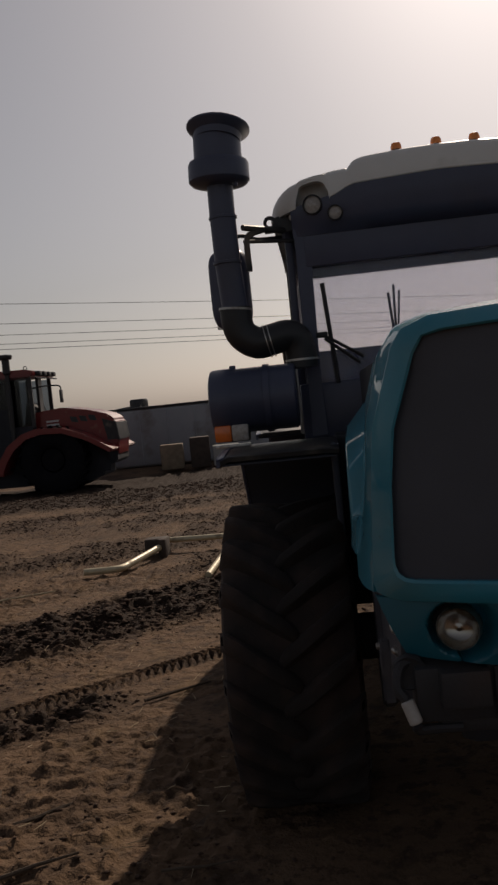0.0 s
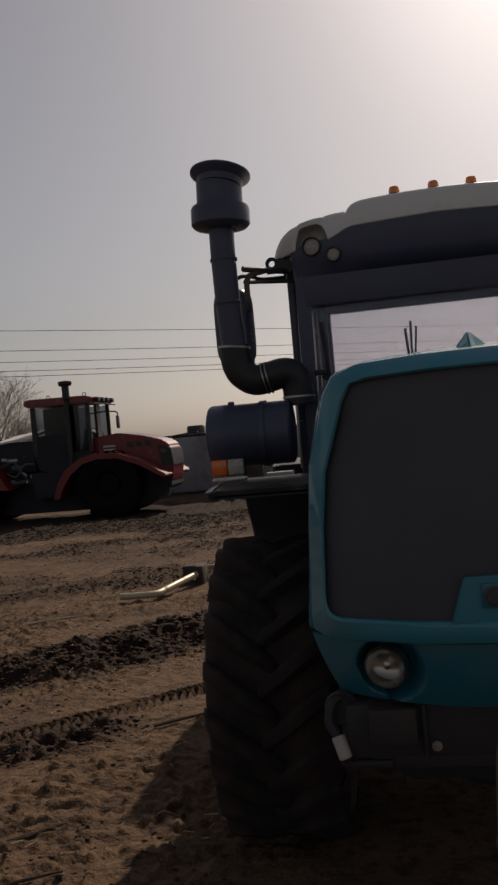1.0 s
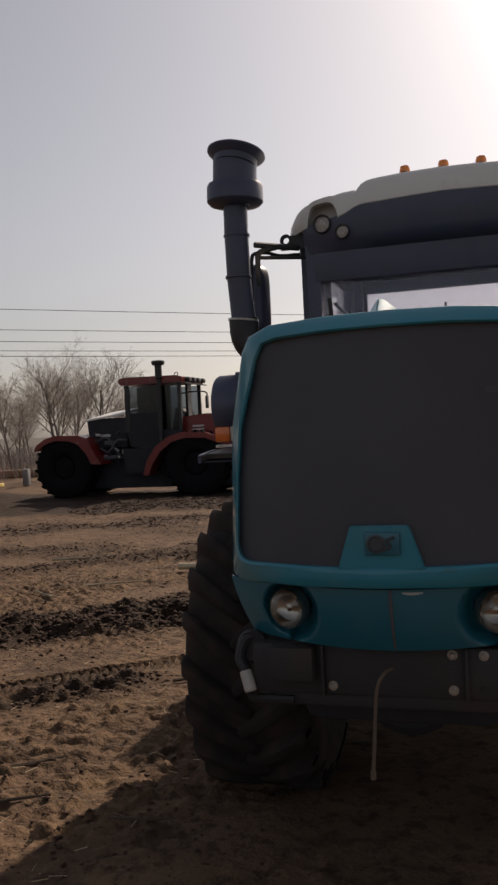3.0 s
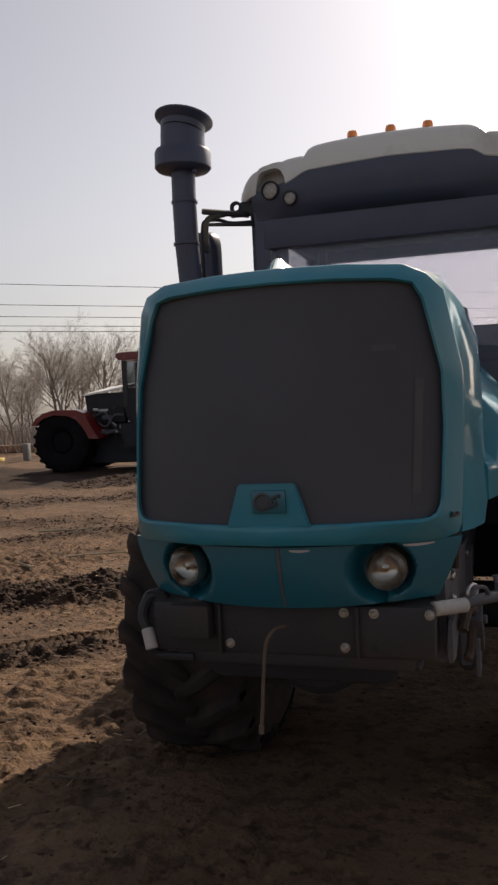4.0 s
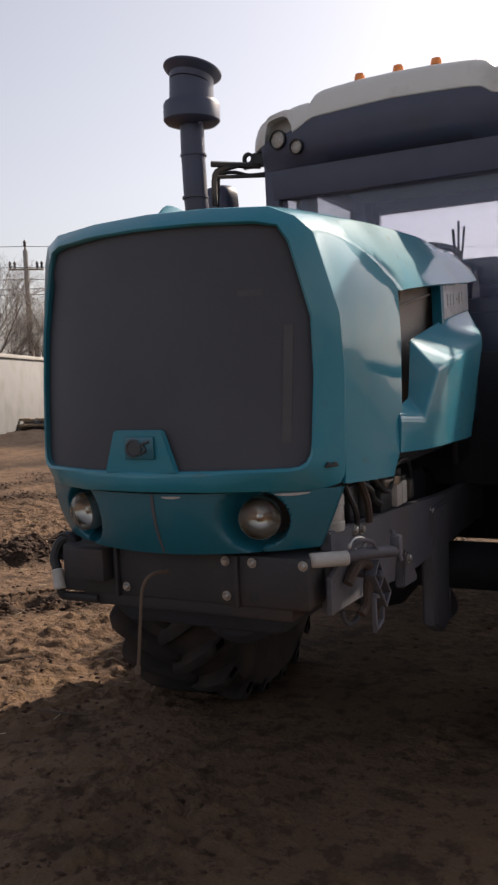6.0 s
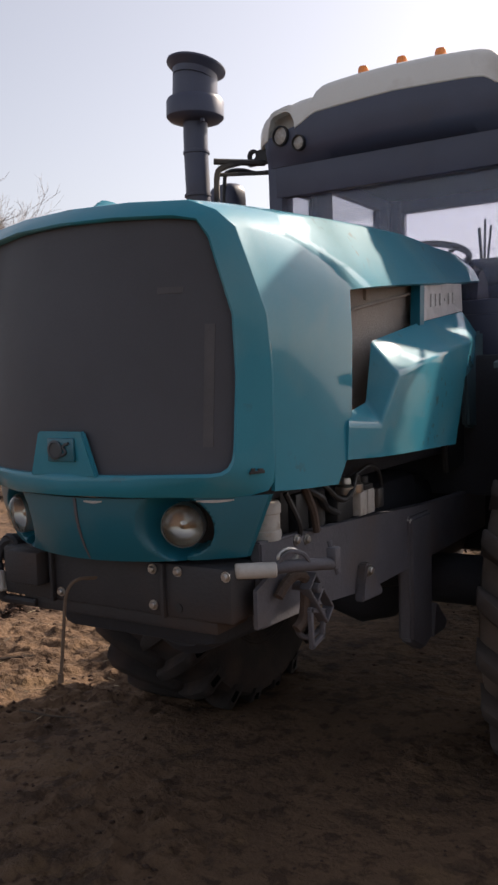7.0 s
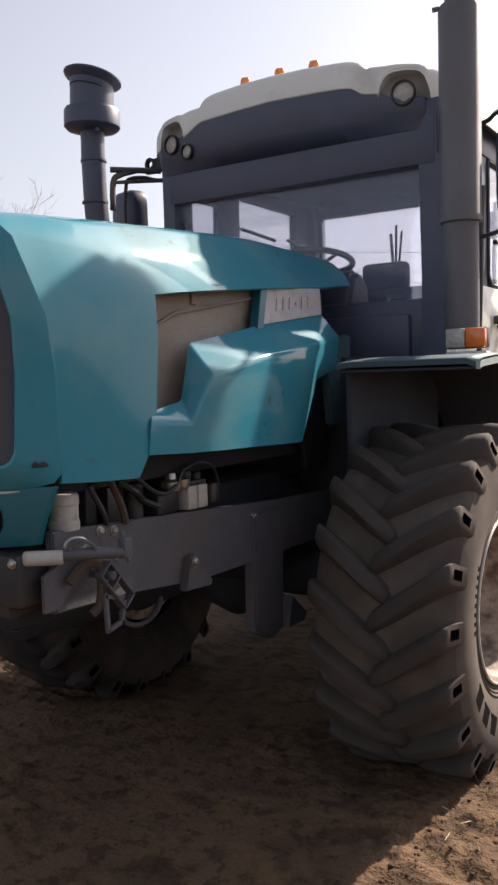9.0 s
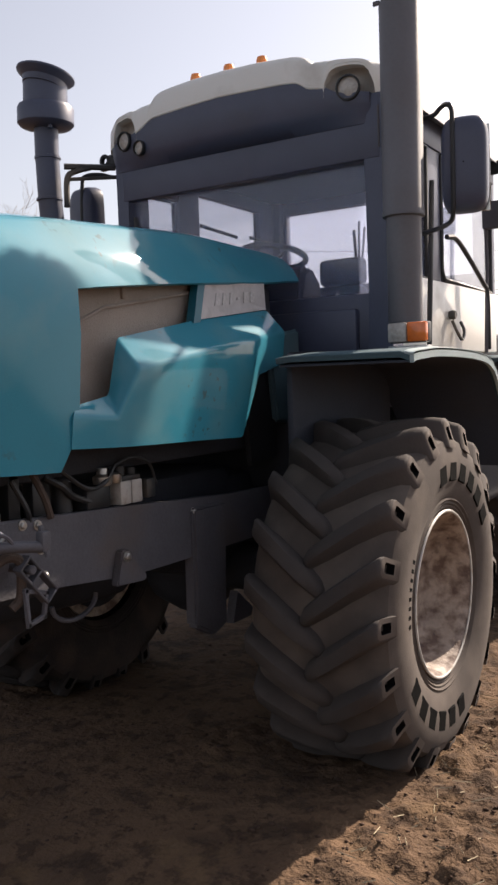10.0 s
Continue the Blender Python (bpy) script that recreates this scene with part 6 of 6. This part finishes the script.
# ---- draw frame of pale pipe lying in the mud ----
def draw_frame():
    bm = bmesh.new()
    z = 0.07
    bm_tube(bm, [(-2.78, 8.12, 0.12), (-3.02, 7.28, z), (-3.06, 7.2, z), (-3.14, 7.17, z), (-3.46, 7.15, z)], 0.04, 12)
    ob = part("tow_frame", bm, PALE_STEEL)
    for p, q in (((-2.95, 8.55, 0.14), (-1.9, 8.45, 0.14)), ((-1.85, 8.5, 0.10), (-1.95, 6.5, 0.05))):
        bm = bmesh.new()
        bm_tube(bm, [p, q], 0.036, 12)
        part("frame_pipe", bm, PALE_STEEL, ob)
    bm = bmesh.new()
    bm_box(bm, (-2.86, 8.36, 0.13), (0.26, 0.20, 0.16), 0.02)
    bm_box(bm, (-2.74, 8.26, 0.10), (0.10, 0.30, 0.24), 0.02)
    part("coupling", bm, RUST, ob)
    tagged(ob, "pale scuffed steel pipe tow frame lying in mud", "tow frame")


draw_frame()


# ---- sheds, tank, boxes and clutter in the distance ----
def box_thing(name, c, s, mat, label, category, turn=0.0, bevel=0.03, group=""):
    bm = bmesh.new()
    bm_box(bm, (0, 0, s[2] / 2), s, bevel)
    return tagged(part(name, bm, mat, at=pose(c[0], c[1], c[2], 0, 0, turn)), label, category, group=group)


def grey_tank():
    bm = bmesh.new()
    bm_box(bm, (0, 0, 0.965), (9.0, 2.4, 1.93), 0.12, 3)
    t = part("storage_tank", bm, GREY_SHEET, at=pose(-3.3, 26.5, 0.0, 0, 0, -3))
    for k in range(10):
        bm = bmesh.new()
        bm_box(bm, (-4.2 + 0.93 * k, -1.21, 0.965), (0.06, 0.05, 1.74), 0.01)
        part("rib", bm, GREY_SHEET, t)
    bm = bmesh.new()
    bm_box(bm, (0, -1.15, 1.945), (9.1, 0.12, 0.08), 0.02)
    bm_tube(bm, [(-5.2, -1.1, 1.82), (-3.2, -1.0, 2.03)], 0.05, 6)
    part("top_rail", bm, BLACK, t)
    bm = bmesh.new()
    bm_lathe(bm, [(0.28, 1.91), (0.31, 2.0), (0.31, 2.2), (0.27, 2.26)], pose(-3.45, -0.3, 0), 20)
    part("hatch", bm, BLACK, t, "black round hatch")
    bm = bmesh.new()
    bm_tube(bm, curve_pts([(0.2, -0.6, 1.93), (0.5, -0.6, 2.10), (0.9, -0.6, 2.08), (1.2, -0.6, 1.93)]), 0.025, 6)
    part("top_hose", bm, BLACK, t)
    tagged(t, "long grey ribbed steel tank with a black hatch", "tank")


grey_tank()
for x, y, w, h, mat, what, lab in ((-5.3, 23.6, 0.7, 0.75, WOOD, "crate", "weathered wooden crate beside a tank"), (-4.4, 23.4, 0.6, 0.9, RUST, "drum", "rusty brown scrap bin beside a tank"),
                               (-3.6, 23.3, 0.8, 0.6, CONCRETE, "block", "pale concrete block beside a tank"), (-2.6, 23.2, 0.9, 0.5, IRON, "scrap_box", "dark scrap box beside a tank")):
    box_thing(what, (x, y, 0), (w, 0.6, h), mat, lab, what.replace("_", " "), turn=8)


def slanting_wall():
    a_, b_ = Vector((-25.5, 32.6, 0)), Vector((-15.2, 14.2, 0))
    d = (b_ - a_)
    bm = bmesh.new()
    bm_box(bm, (d.length / 2, 0, 1.17), (d.length, 0.25, 2.34), 0.02)
    ob = part("yard_wall", bm, WHITE_WALL, at=pose(a_.x, a_.y, 0, 0, 0, math.degrees(math.atan2(d.y, d.x))))
    bm = bmesh.new()
    bm_box(bm, (d.length / 2, 0, 2.40), (d.length + 0.2, 0.4, 0.12), 0.02)
    part("coping", bm, CONCRETE, ob)
    tagged(ob, "long whitewashed yard wall with a grey coping", "wall", kind="structure")


slanting_wall()


def container(c, s, mat, label, turn):
    bm = bmesh.new()
    bm_box(bm, (0, 0, s[2] / 2), s, 0.03)
    ob = part("container", bm, mat, at=pose(c[0], c[1], 0, 0, 0, turn))
    for k in range(int(s[0] / 0.35)):
        bm = bmesh.new()
        bm_box(bm, (-s[0] / 2 + 0.2 + 0.35 * k, -s[1] / 2 - 0.015, s[2] / 2), (0.14, 0.05, s[2] * 0.9), 0.012)
        part("rib", bm, mat, ob)
    return tagged(ob, label, "container")


container((-21.85, 29.3), (1.35, 2.2, 1.95), CONTAINER_RED, "faded red steel container on bare ground", 32)
container((-22.75, 28.5), (0.65, 1.2, 1.85), CONTAINER_BLUE, "small blue steel cabinet beside a red container", 25)
bm = bmesh.new()
bm_tube(bm, [(-20.5, 27.2, 1.4), (-19.75, 26.9, 0.0)], 0.07, 8)
bm_tube(bm, [(-20.6, 27.2, 0.45), (-19.75, 27.1, 0.5)], 0.05, 8)
bm_tube(bm, [(-20.3, 27.3, 0.5), (-20.3, 27.3, 0.0)], 0.05, 8)
tagged(part("drawbar", bm, BLACK), "dark steel drawbar leaning on scrap", "drawbar")
box_thing("yellow_sheet", (-17.4, 24.4, 0), (0.95, 0.4, 0.12), YELLOW, "yellow metal sheet lying on bare ground", "sheet", turn=10, bevel=0.01)
box_thing("white_post", (-16.0, 24.6, 0), (0.22, 0.22, 0.6), WHITE_WALL, "short whitewashed concrete post", "post")
box_thing("low_kerb_beam", (-19.5, 31.0, 0), (11.0, 0.4, 0.32), WOOD, "long low weathered timber beam at the yard's edge", "beam", turn=4)


def scrap_heap():
    rs = random.Random(5)
    for k in range(9):
        az, dist = radians(36.6 + 0.75 * k), 29 + rs.uniform(-1, 1.5)
        x, y = 1.1 - dist * math.sin(az), -2.2 + dist * math.cos(az)
        bm = bmesh.new()
        kind = k % 3
        if kind == 0:
            bm_lathe(bm, [(0.18, -0.1), (0.34, -0.11), (0.38, 0.0), (0.34, 0.11), (0.18, 0.1)], pose(0, 0, 0.13, rs.uniform(-8, 8), rs.uniform(-8, 8)), 22)
            ob, what, lab = part("old_tyre", bm, TYRE_DARK, at=pose(x, y, 0)), "tyre", "worn black tyre lying by the white wall"
        elif kind == 1:
            for j in range(4):
                bm_box(bm, (rs.uniform(-0.2, 0.2), rs.uniform(-0.2, 0.2), 0.06 + 0.09 * j), (rs.uniform(0.8, 1.5), 0.16, 0.08), 0.01, m=pose(0, 0, 0, 0, rs.uniform(-4, 4), rs.uniform(-30, 30)))
            ob, what, lab = part("plank_pile", bm, WOOD, at=pose(x, y, 0)), "planks", "small pile of grey planks by the white wall"
        else:
            bm_tube(bm, [(-0.8, 0, 0.08), (0.0, 0.1, 0.3), (0.7, 0, 0.10)], 0.08, 8)
            bm_box(bm, (0, 0, 0.16), (0.7, 0.4, 0.3), 0.04)
            ob, what, lab = part("scrap_iron", bm, IRON, at=pose(x, y, 0, 0, 0, rs.uniform(-40, 40))), "scrap", "dark heap of scrap iron by the white wall"
        tagged(ob, lab, what)


scrap_heap()


def tarp_heap():
    """A dark sheet thrown over a heap against the wall, with a pale board on it."""
    rs = random.Random(14)
    bm = bmesh.new()
    rows = []
    for i in range(15):
        u = i / 14
        rows.append([(4.4 * (u - 0.5), 1.7 * (v / 8 - 0.5), (0.1 + 1.45 * u ** 1.3) * max(0.0, 1 - (2 * v / 8 - 0.9) ** 2) ** 0.6 * (1 if u < 0.9 else (1 - u) * 9) + rs.uniform(-0.05, 0.05) + 0.04) for v in range(9)])
    bm_sheet(bm, rows)
    ob = tagged(part("tarpaulin", bm, TARP, at=pose(-22.4, 26.5, 0, 0, 0, 121), angle=60), "dark grey tarpaulin thrown over scrap by the white wall", "tarpaulin")
    box_thing("pale_board", (-22.3, 26.2, 0.36), (1.3, 0.5, 0.05), WHITE_WALL, "pale board lying on dark scrap", "board", turn=20, bevel=0.01)
    bm = bmesh.new()
    for k in range(7):
        bm_box(bm, (rs.uniform(-0.7, 0.7), rs.uniform(-0.3, 0.3), rs.uniform(0.08, 0.22)), (rs.uniform(0.3, 0.8), rs.uniform(0.2, 0.4), rs.uniform(0.1, 0.28)), 0.02, m=pose(0, 0, 0, rs.uniform(-12, 12), rs.uniform(-12, 12), rs.uniform(0, 90)))
    tagged(part("scrap_pile", bm, IRON, at=pose(-22.3, 26.2, 0)), "dark pile of scrap under a pale board", "scrap")


tarp_heap()


# ---- pole and wires ----
def pole():
    px, py = -30.93, 35.34
    bm = bmesh.new()
    bm_lathe(bm, [(0.19, 0), (0.13, 8.8)], Matrix(), 12)
    ob = part("power_pole", bm, CONCRETE, at=pose(px, py, 0))
    bm = bmesh.new()
    bm_box(bm, (0, 0, 7.75), (1.9, 0.1, 0.1), 0.01, m=pose(0, 0, 0, 0, 0, 41))
    bm_cyl(bm, (0, 0, 8.7), (0, 0, 9.0), 0.05, seg=8)
    arm = part("crossarm", bm, WOOD, ob)
    for d in (-0.85, -0.6, 0.6, 0.85):
        bm = bmesh.new()
        bm_lathe(bm, [(0.03, 0), (0.09, 0.12), (0.06, 0.2), (0.09, 0.28), (0.03, 0.4)], Matrix.Translation((d * math.cos(radians(41)), d * math.sin(radians(41)), 7.8)), 10)
        part("insulator", bm, BLACK, ob)
    bm = bmesh.new()
    bm_lathe(bm, [(0.03, 0), (0.1, 0.12), (0.07, 0.2), (0.1, 0.28), (0.03, 0.4)], Matrix.Translation((0, 0, 8.95)), 10)
    part("insulator", bm, BLACK, ob)
    bm = bmesh.new()
    bm_tube(bm, [(-0.12 + 0.42 * math.cos(t * math.pi / 8), -0.25, 2.9 + 0.42 * math.sin(t * math.pi / 8)) for t in range(17)], 0.05, 6, caps=False)
    part("cable_coil", bm, BLACK, ob, "coil of black cable")
    tagged(ob, "grey concrete power pole with a crossarm behind the wall", "pole")
    end = Vector((25.5, 83.4, 0))
    side = Vector((-0.66, 0.75, 0))
    for off, z in ((0, 9.0), (-0.85, 7.75), (0.85, 7.3), (0.6, 6.75), (0.2, 6.4)):
        for a_, b_, nm in ((Vector((px, py, 0)), end, "power_line"), (Vector((px, py, 0)), Vector((-90, -15, 0)), "power_line")):
            bm = bmesh.new()
            pts = [a_.lerp(b_, t / 16) + side * off + Vector((0, 0, z - 0.5 * 4 * (t / 16) * (1 - t / 16) * 0.5)) for t in range(17)]
            bm_tube(bm, pts, 0.018, 4)
            tagged(part(nm, bm, BLACK), "thin dark overhead power line", "power line", group="power lines")


pole()


# ---- bare trees and scrub ----
def bare_tree(seed, tall, spread, forks):
    """A leafless tree: upright stems, limbs that rise at a sharp angle, and a haze of fine twigs."""
    rs = random.Random(seed)
    limbs, twigs = bmesh.new(), bmesh.new()

    def grow(p, d, length, r, level):
        n = (6, 5, 4, 3, 2)[level]
        pts, rad = [p], [r]
        for k in range(n):
            bend = Vector((rs.uniform(-1, 1), rs.uniform(-1, 1), rs.uniform(-0.4, 0.6))) * (0.06 + 0.035 * level)
            d = (d + bend + Vector((0, 0, 0.05 if level else 0.0))).normalized()
            p = p + d * length / n
            pts.append(p)
            rad.append(r * (1 - 0.6 * (k + 1) / n))
        bm_tube(limbs if level < 2 else twigs, pts, rad, (7, 5, 4, 3, 3)[level], caps=False)
        if level >= 4:
            return
        t0 = rs.uniform(0, 2 * math.pi)
        for k in range(forks[level]):
            u = (0.22 if level == 0 else 0.2) + (0.8 if level else 0.72) * (k + rs.random()) / forks[level]
            u = min(u, 0.999)
            i = int(u * n)
            q = pts[i].lerp(pts[i + 1], u * n - i)
            t = t0 + 2.4 * k + rs.uniform(-0.5, 0.5)
            side = Vector((math.cos(t), math.sin(t), 0))
            side = (side - d * side.dot(d)).normalized()
            nd = (d + side * spread * rs.uniform(0.7, 1.25) * (1.25, 1.0, 1.0, 1.0)[level]).normalized()
            grow(q, nd, length * rs.uniform(0.5, 0.72) * (1.12 - 0.42 * u), max(rad[i] * 0.55, 0.0065), level + 1)
    for k in range(2):
        grow(Vector((0.5 * k, 0.3 * k, -0.1)), Vector((rs.uniform(-0.16, 0.16), rs.uniform(-0.16, 0.16), 1)), tall * (0.78 - 0.1 * k), tall * (0.017 - 0.003 * k), 0)
    ob = part("bare_tree", limbs, BARK, fix=False)
    part("crown", twigs, TWIGS, ob, fix=False)
    return tagged(ob, "leafless tree with a spreading crown of thin twigs", "tree", group="bare trees")


def polar(az, dist):
    return 0.8 - dist * math.sin(radians(az)), -2.3 + dist * math.cos(radians(az))


def place_trees():
    a_ = bare_tree(1, 6.8, 0.72, (10, 7, 5, 4))
    b_ = bare_tree(2, 6.6, 0.80, (9, 7, 5, 4))
    c_ = bare_tree(3, 6.6, 0.66, (10, 6, 5, 4))
    spots = [(a_, 29.8, 48, 0.90, 0), (b_, 27.0, 50, 0.92, 40), (c_, 32.6, 42, 0.66, 10), (b_, 35.6, 50, 0.86, 310), (c_, 36.9, 58, 0.98, 200), (a_, 39.8, 48, 0.94, 220),
             (b_, 42.6, 46, 1.16, 70), (a_, 46.2, 33, 1.12, 15), (c_, 48.0, 34, 1.24, 140), (a_, 49.4, 36, 1.36, 80), (b_, 51.4, 35, 1.36, 255), (c_, 28.3, 62, 0.90, 260), (a_, 24.6, 60, 0.66, 20), (b_, 31.2, 66, 0.72, 190)]
    for k, (src, az, dist, sc, turn) in enumerate(spots):
        x, y = polar(az, dist)
        m = pose(x, y, 0, 0, 0, turn) @ Matrix.Diagonal((sc, sc, sc, 1))
        if src.matrix_basis.translation.length == 0 and not src.get("placed"):
            src.matrix_basis = m
            src["placed"] = 1
        else:
            o = copy_thing(src, pose(x, y, 0, 0, 0, turn))
            o.scale = (sc, sc, sc)


place_trees()


def scrub():
    """Dry brush along the far side of the yard, and a low rise beyond it."""
    rs = random.Random(9)
    V, F = [], []
    for k in range(11000):
        az, dist = rs.uniform(-6, 62), rs.uniform(38, 75)
        x, y = polar(az, dist)
        h = rs.uniform(0.3, 1.5)
        for j in range(2):
            t = rs.uniform(0, math.pi)
            dx, dy = 0.02 * math.cos(t), 0.02 * math.sin(t)
            lx, ly = rs.uniform(-0.4, 0.4), rs.uniform(-0.4, 0.4)
            n = len(V)
            V += [(x - dx, y - dy, 0), (x + dx, y + dy, 0), (x + lx, y + ly, h)]
            F.append((n, n + 1, n + 2))
    me = bpy.data.meshes.new("dry_brush")
    me.from_pydata(V, [], F)
    me.materials.append(TWIGS)
    tagged(new("dry_brush", me), "dry brown brush along the yard's far edge", "brush", kind="stuff")
    bm = bmesh.new()
    rows = []
    for k, (dist, z) in enumerate(((78, -0.2), (120, 0.3), (260, 0.9), (420, 1.6), (600, 2.0))):
        rows.append([(*polar(az * 2.5 - 60, dist), z * (0.75 + 0.5 * noise.noise((az * 0.3, k * 0.7, 0)))) for az in range(64)])
    bm_sheet(bm, rows)
    tagged(part("far_rise", bm, SCRUB, angle=80), "low brown field rising to the skyline", "field", kind="structure")


scrub()


# ---- clods, straws and sticks on the ground ----
def clods():
    rs = np.random.RandomState(21)
    base = np.array([(1, 0, 0), (0, 1, 0), (-1, 0, 0), (0, -1, 0), (0, 0, 1), (0, 0, -1)], float)
    tri = np.array([(0, 1, 4), (1, 2, 4), (2, 3, 4), (3, 0, 4), (1, 0, 5), (2, 1, 5), (3, 2, 5), (0, 3, 5)])
    n = 210000
    x, y = rs.uniform(-9, 3.2, n), -0.6 + 19 * rs.rand(n) ** 1.6
    keep = rs.rand(n) < np.clip(0.18 * np.clip((vnoise(x, y, 0.9, 18) - 0.3) * 2.5, 0.1, 1) + 0.75 * mud_mask(x, y), 0, 1)
    keep |= (x > 1.2) & (rs.rand(n) < 0.5) & (y < 4)
    keep &= ~((np.abs(np.abs(x - 0.08) - 0.895) < 0.3) & (np.abs(y - 1.8) < 0.45))
    x, y = x[keep], y[keep]
    n = len(x)
    size = 0.004 + 0.012 * rs.rand(n) ** 4 + 0.024 * mud_mask(x, y) * rs.rand(n) ** 2
    size *= np.where(x > 1.2, 0.6, 1.0)
    z = height(x, y)
    V = np.empty((n, len(base), 3), np.float32)
    wob = 1 + 0.35 * (rs.rand(n, len(base), 1) - 0.5) * 2
    V[:] = base[None] * wob * size[:, None, None] * np.stack([1 + 0.5 * rs.rand(n), 1 + 0.3 * rs.rand(n), 0.45 + 0.25 * rs.rand(n)], -1)[:, None, :]
    V += np.stack([x, y, z + 0.25 * size], -1)[:, None, :]
    F = (tri[None] + (np.arange(n) * len(base))[:, None, None]).reshape(-1, 3)
    me = bpy.data.meshes.new("clods")
    me.from_pydata(V.reshape(-1, 3).tolist(), [], F.tolist())
    me.materials.append(CLOD)
    me.polygons.foreach_set("use_smooth", np.ones(len(F), dtype=bool))
    tagged(new("clods", me), "dark damp earth clods scattered over the yard", "clods", kind="stuff")


clods()


def sticks():
    rs = random.Random(31)
    for x, y, length, turn, r, mat, what in ((-2.03, 1.52, 0.42, 38, 0.011, TWIG, "stick"), (-2.35, 1.62, 0.35, 100, 0.008, TWIG, "stick"), (-3.9, 6.3, 0.7, 30, 0.016, STRAW, "reed"), (-4.4, 5.6, 0.5, 140, 0.014, STRAW, "reed"), (-1.7, 3.1, 0.5, 40, 0.012, TWIG, "stick"),
                               (-2.0, 1.0, 0.5, 28, 0.010, TWIG, "stick"), (-1.25, 0.95, 0.3, 10, 0.006, TWIG, "stick"), (-5.2, 8.0, 0.8, 20, 0.02, STRAW, "reed")):
        z = ground_z(x, y) + r
        c, s = math.cos(radians(turn)), math.sin(radians(turn))
        bm = bmesh.new()
        bm_tube(bm, [(x + c * length * (t - 0.5) + rs.uniform(-0.01, 0.01), y + s * length * (t - 0.5) + rs.uniform(-0.01, 0.01), z + rs.uniform(0, 0.012)) for t in (0, 0.3, 0.6, 1)], [r, r, r * 0.9, r * 0.5], 6)
        tagged(part(what, bm, mat), "dry broken stick lying on the earth" if mat is TWIG else "pale dry reed stalk lying on the earth", what)
    V, F = [], []
    rr = np.random.RandomState(4)
    for k in range(900):
        x, y = (rr.uniform(1.2, 2.6), rr.uniform(0.2, 3.5)) if k % 2 else (rr.uniform(-5, -1.2), rr.uniform(0.2, 7))
        t, l = rr.uniform(0, 6.3), rr.uniform(0.02, 0.09)
        z = ground_z(x, y) + 0.006
        dx, dy = l * math.cos(t), l * math.sin(t)
        w = 0.0016
        n = len(V)
        for px_, py_, zz in ((x, y, z), (x + dx, y + dy, z + rr.uniform(0, 0.02))):
            V += [(px_ - w * math.sin(t), py_ + w * math.cos(t), zz), (px_ + w * math.sin(t), py_ - w * math.cos(t), zz), (px_, py_, zz + w * 1.6)]
        F += [(n, n + 1, n + 4, n + 3), (n + 1, n + 2, n + 5, n + 4), (n + 2, n, n + 3, n + 5)]
    me = bpy.data.meshes.new("straw_litter")
    me.from_pydata(V, [], F)
    me.materials.append(STRAW)
    tagged(new("straw_litter", me), "thin dry straw litter on the earth", "straw", kind="stuff")


sticks()
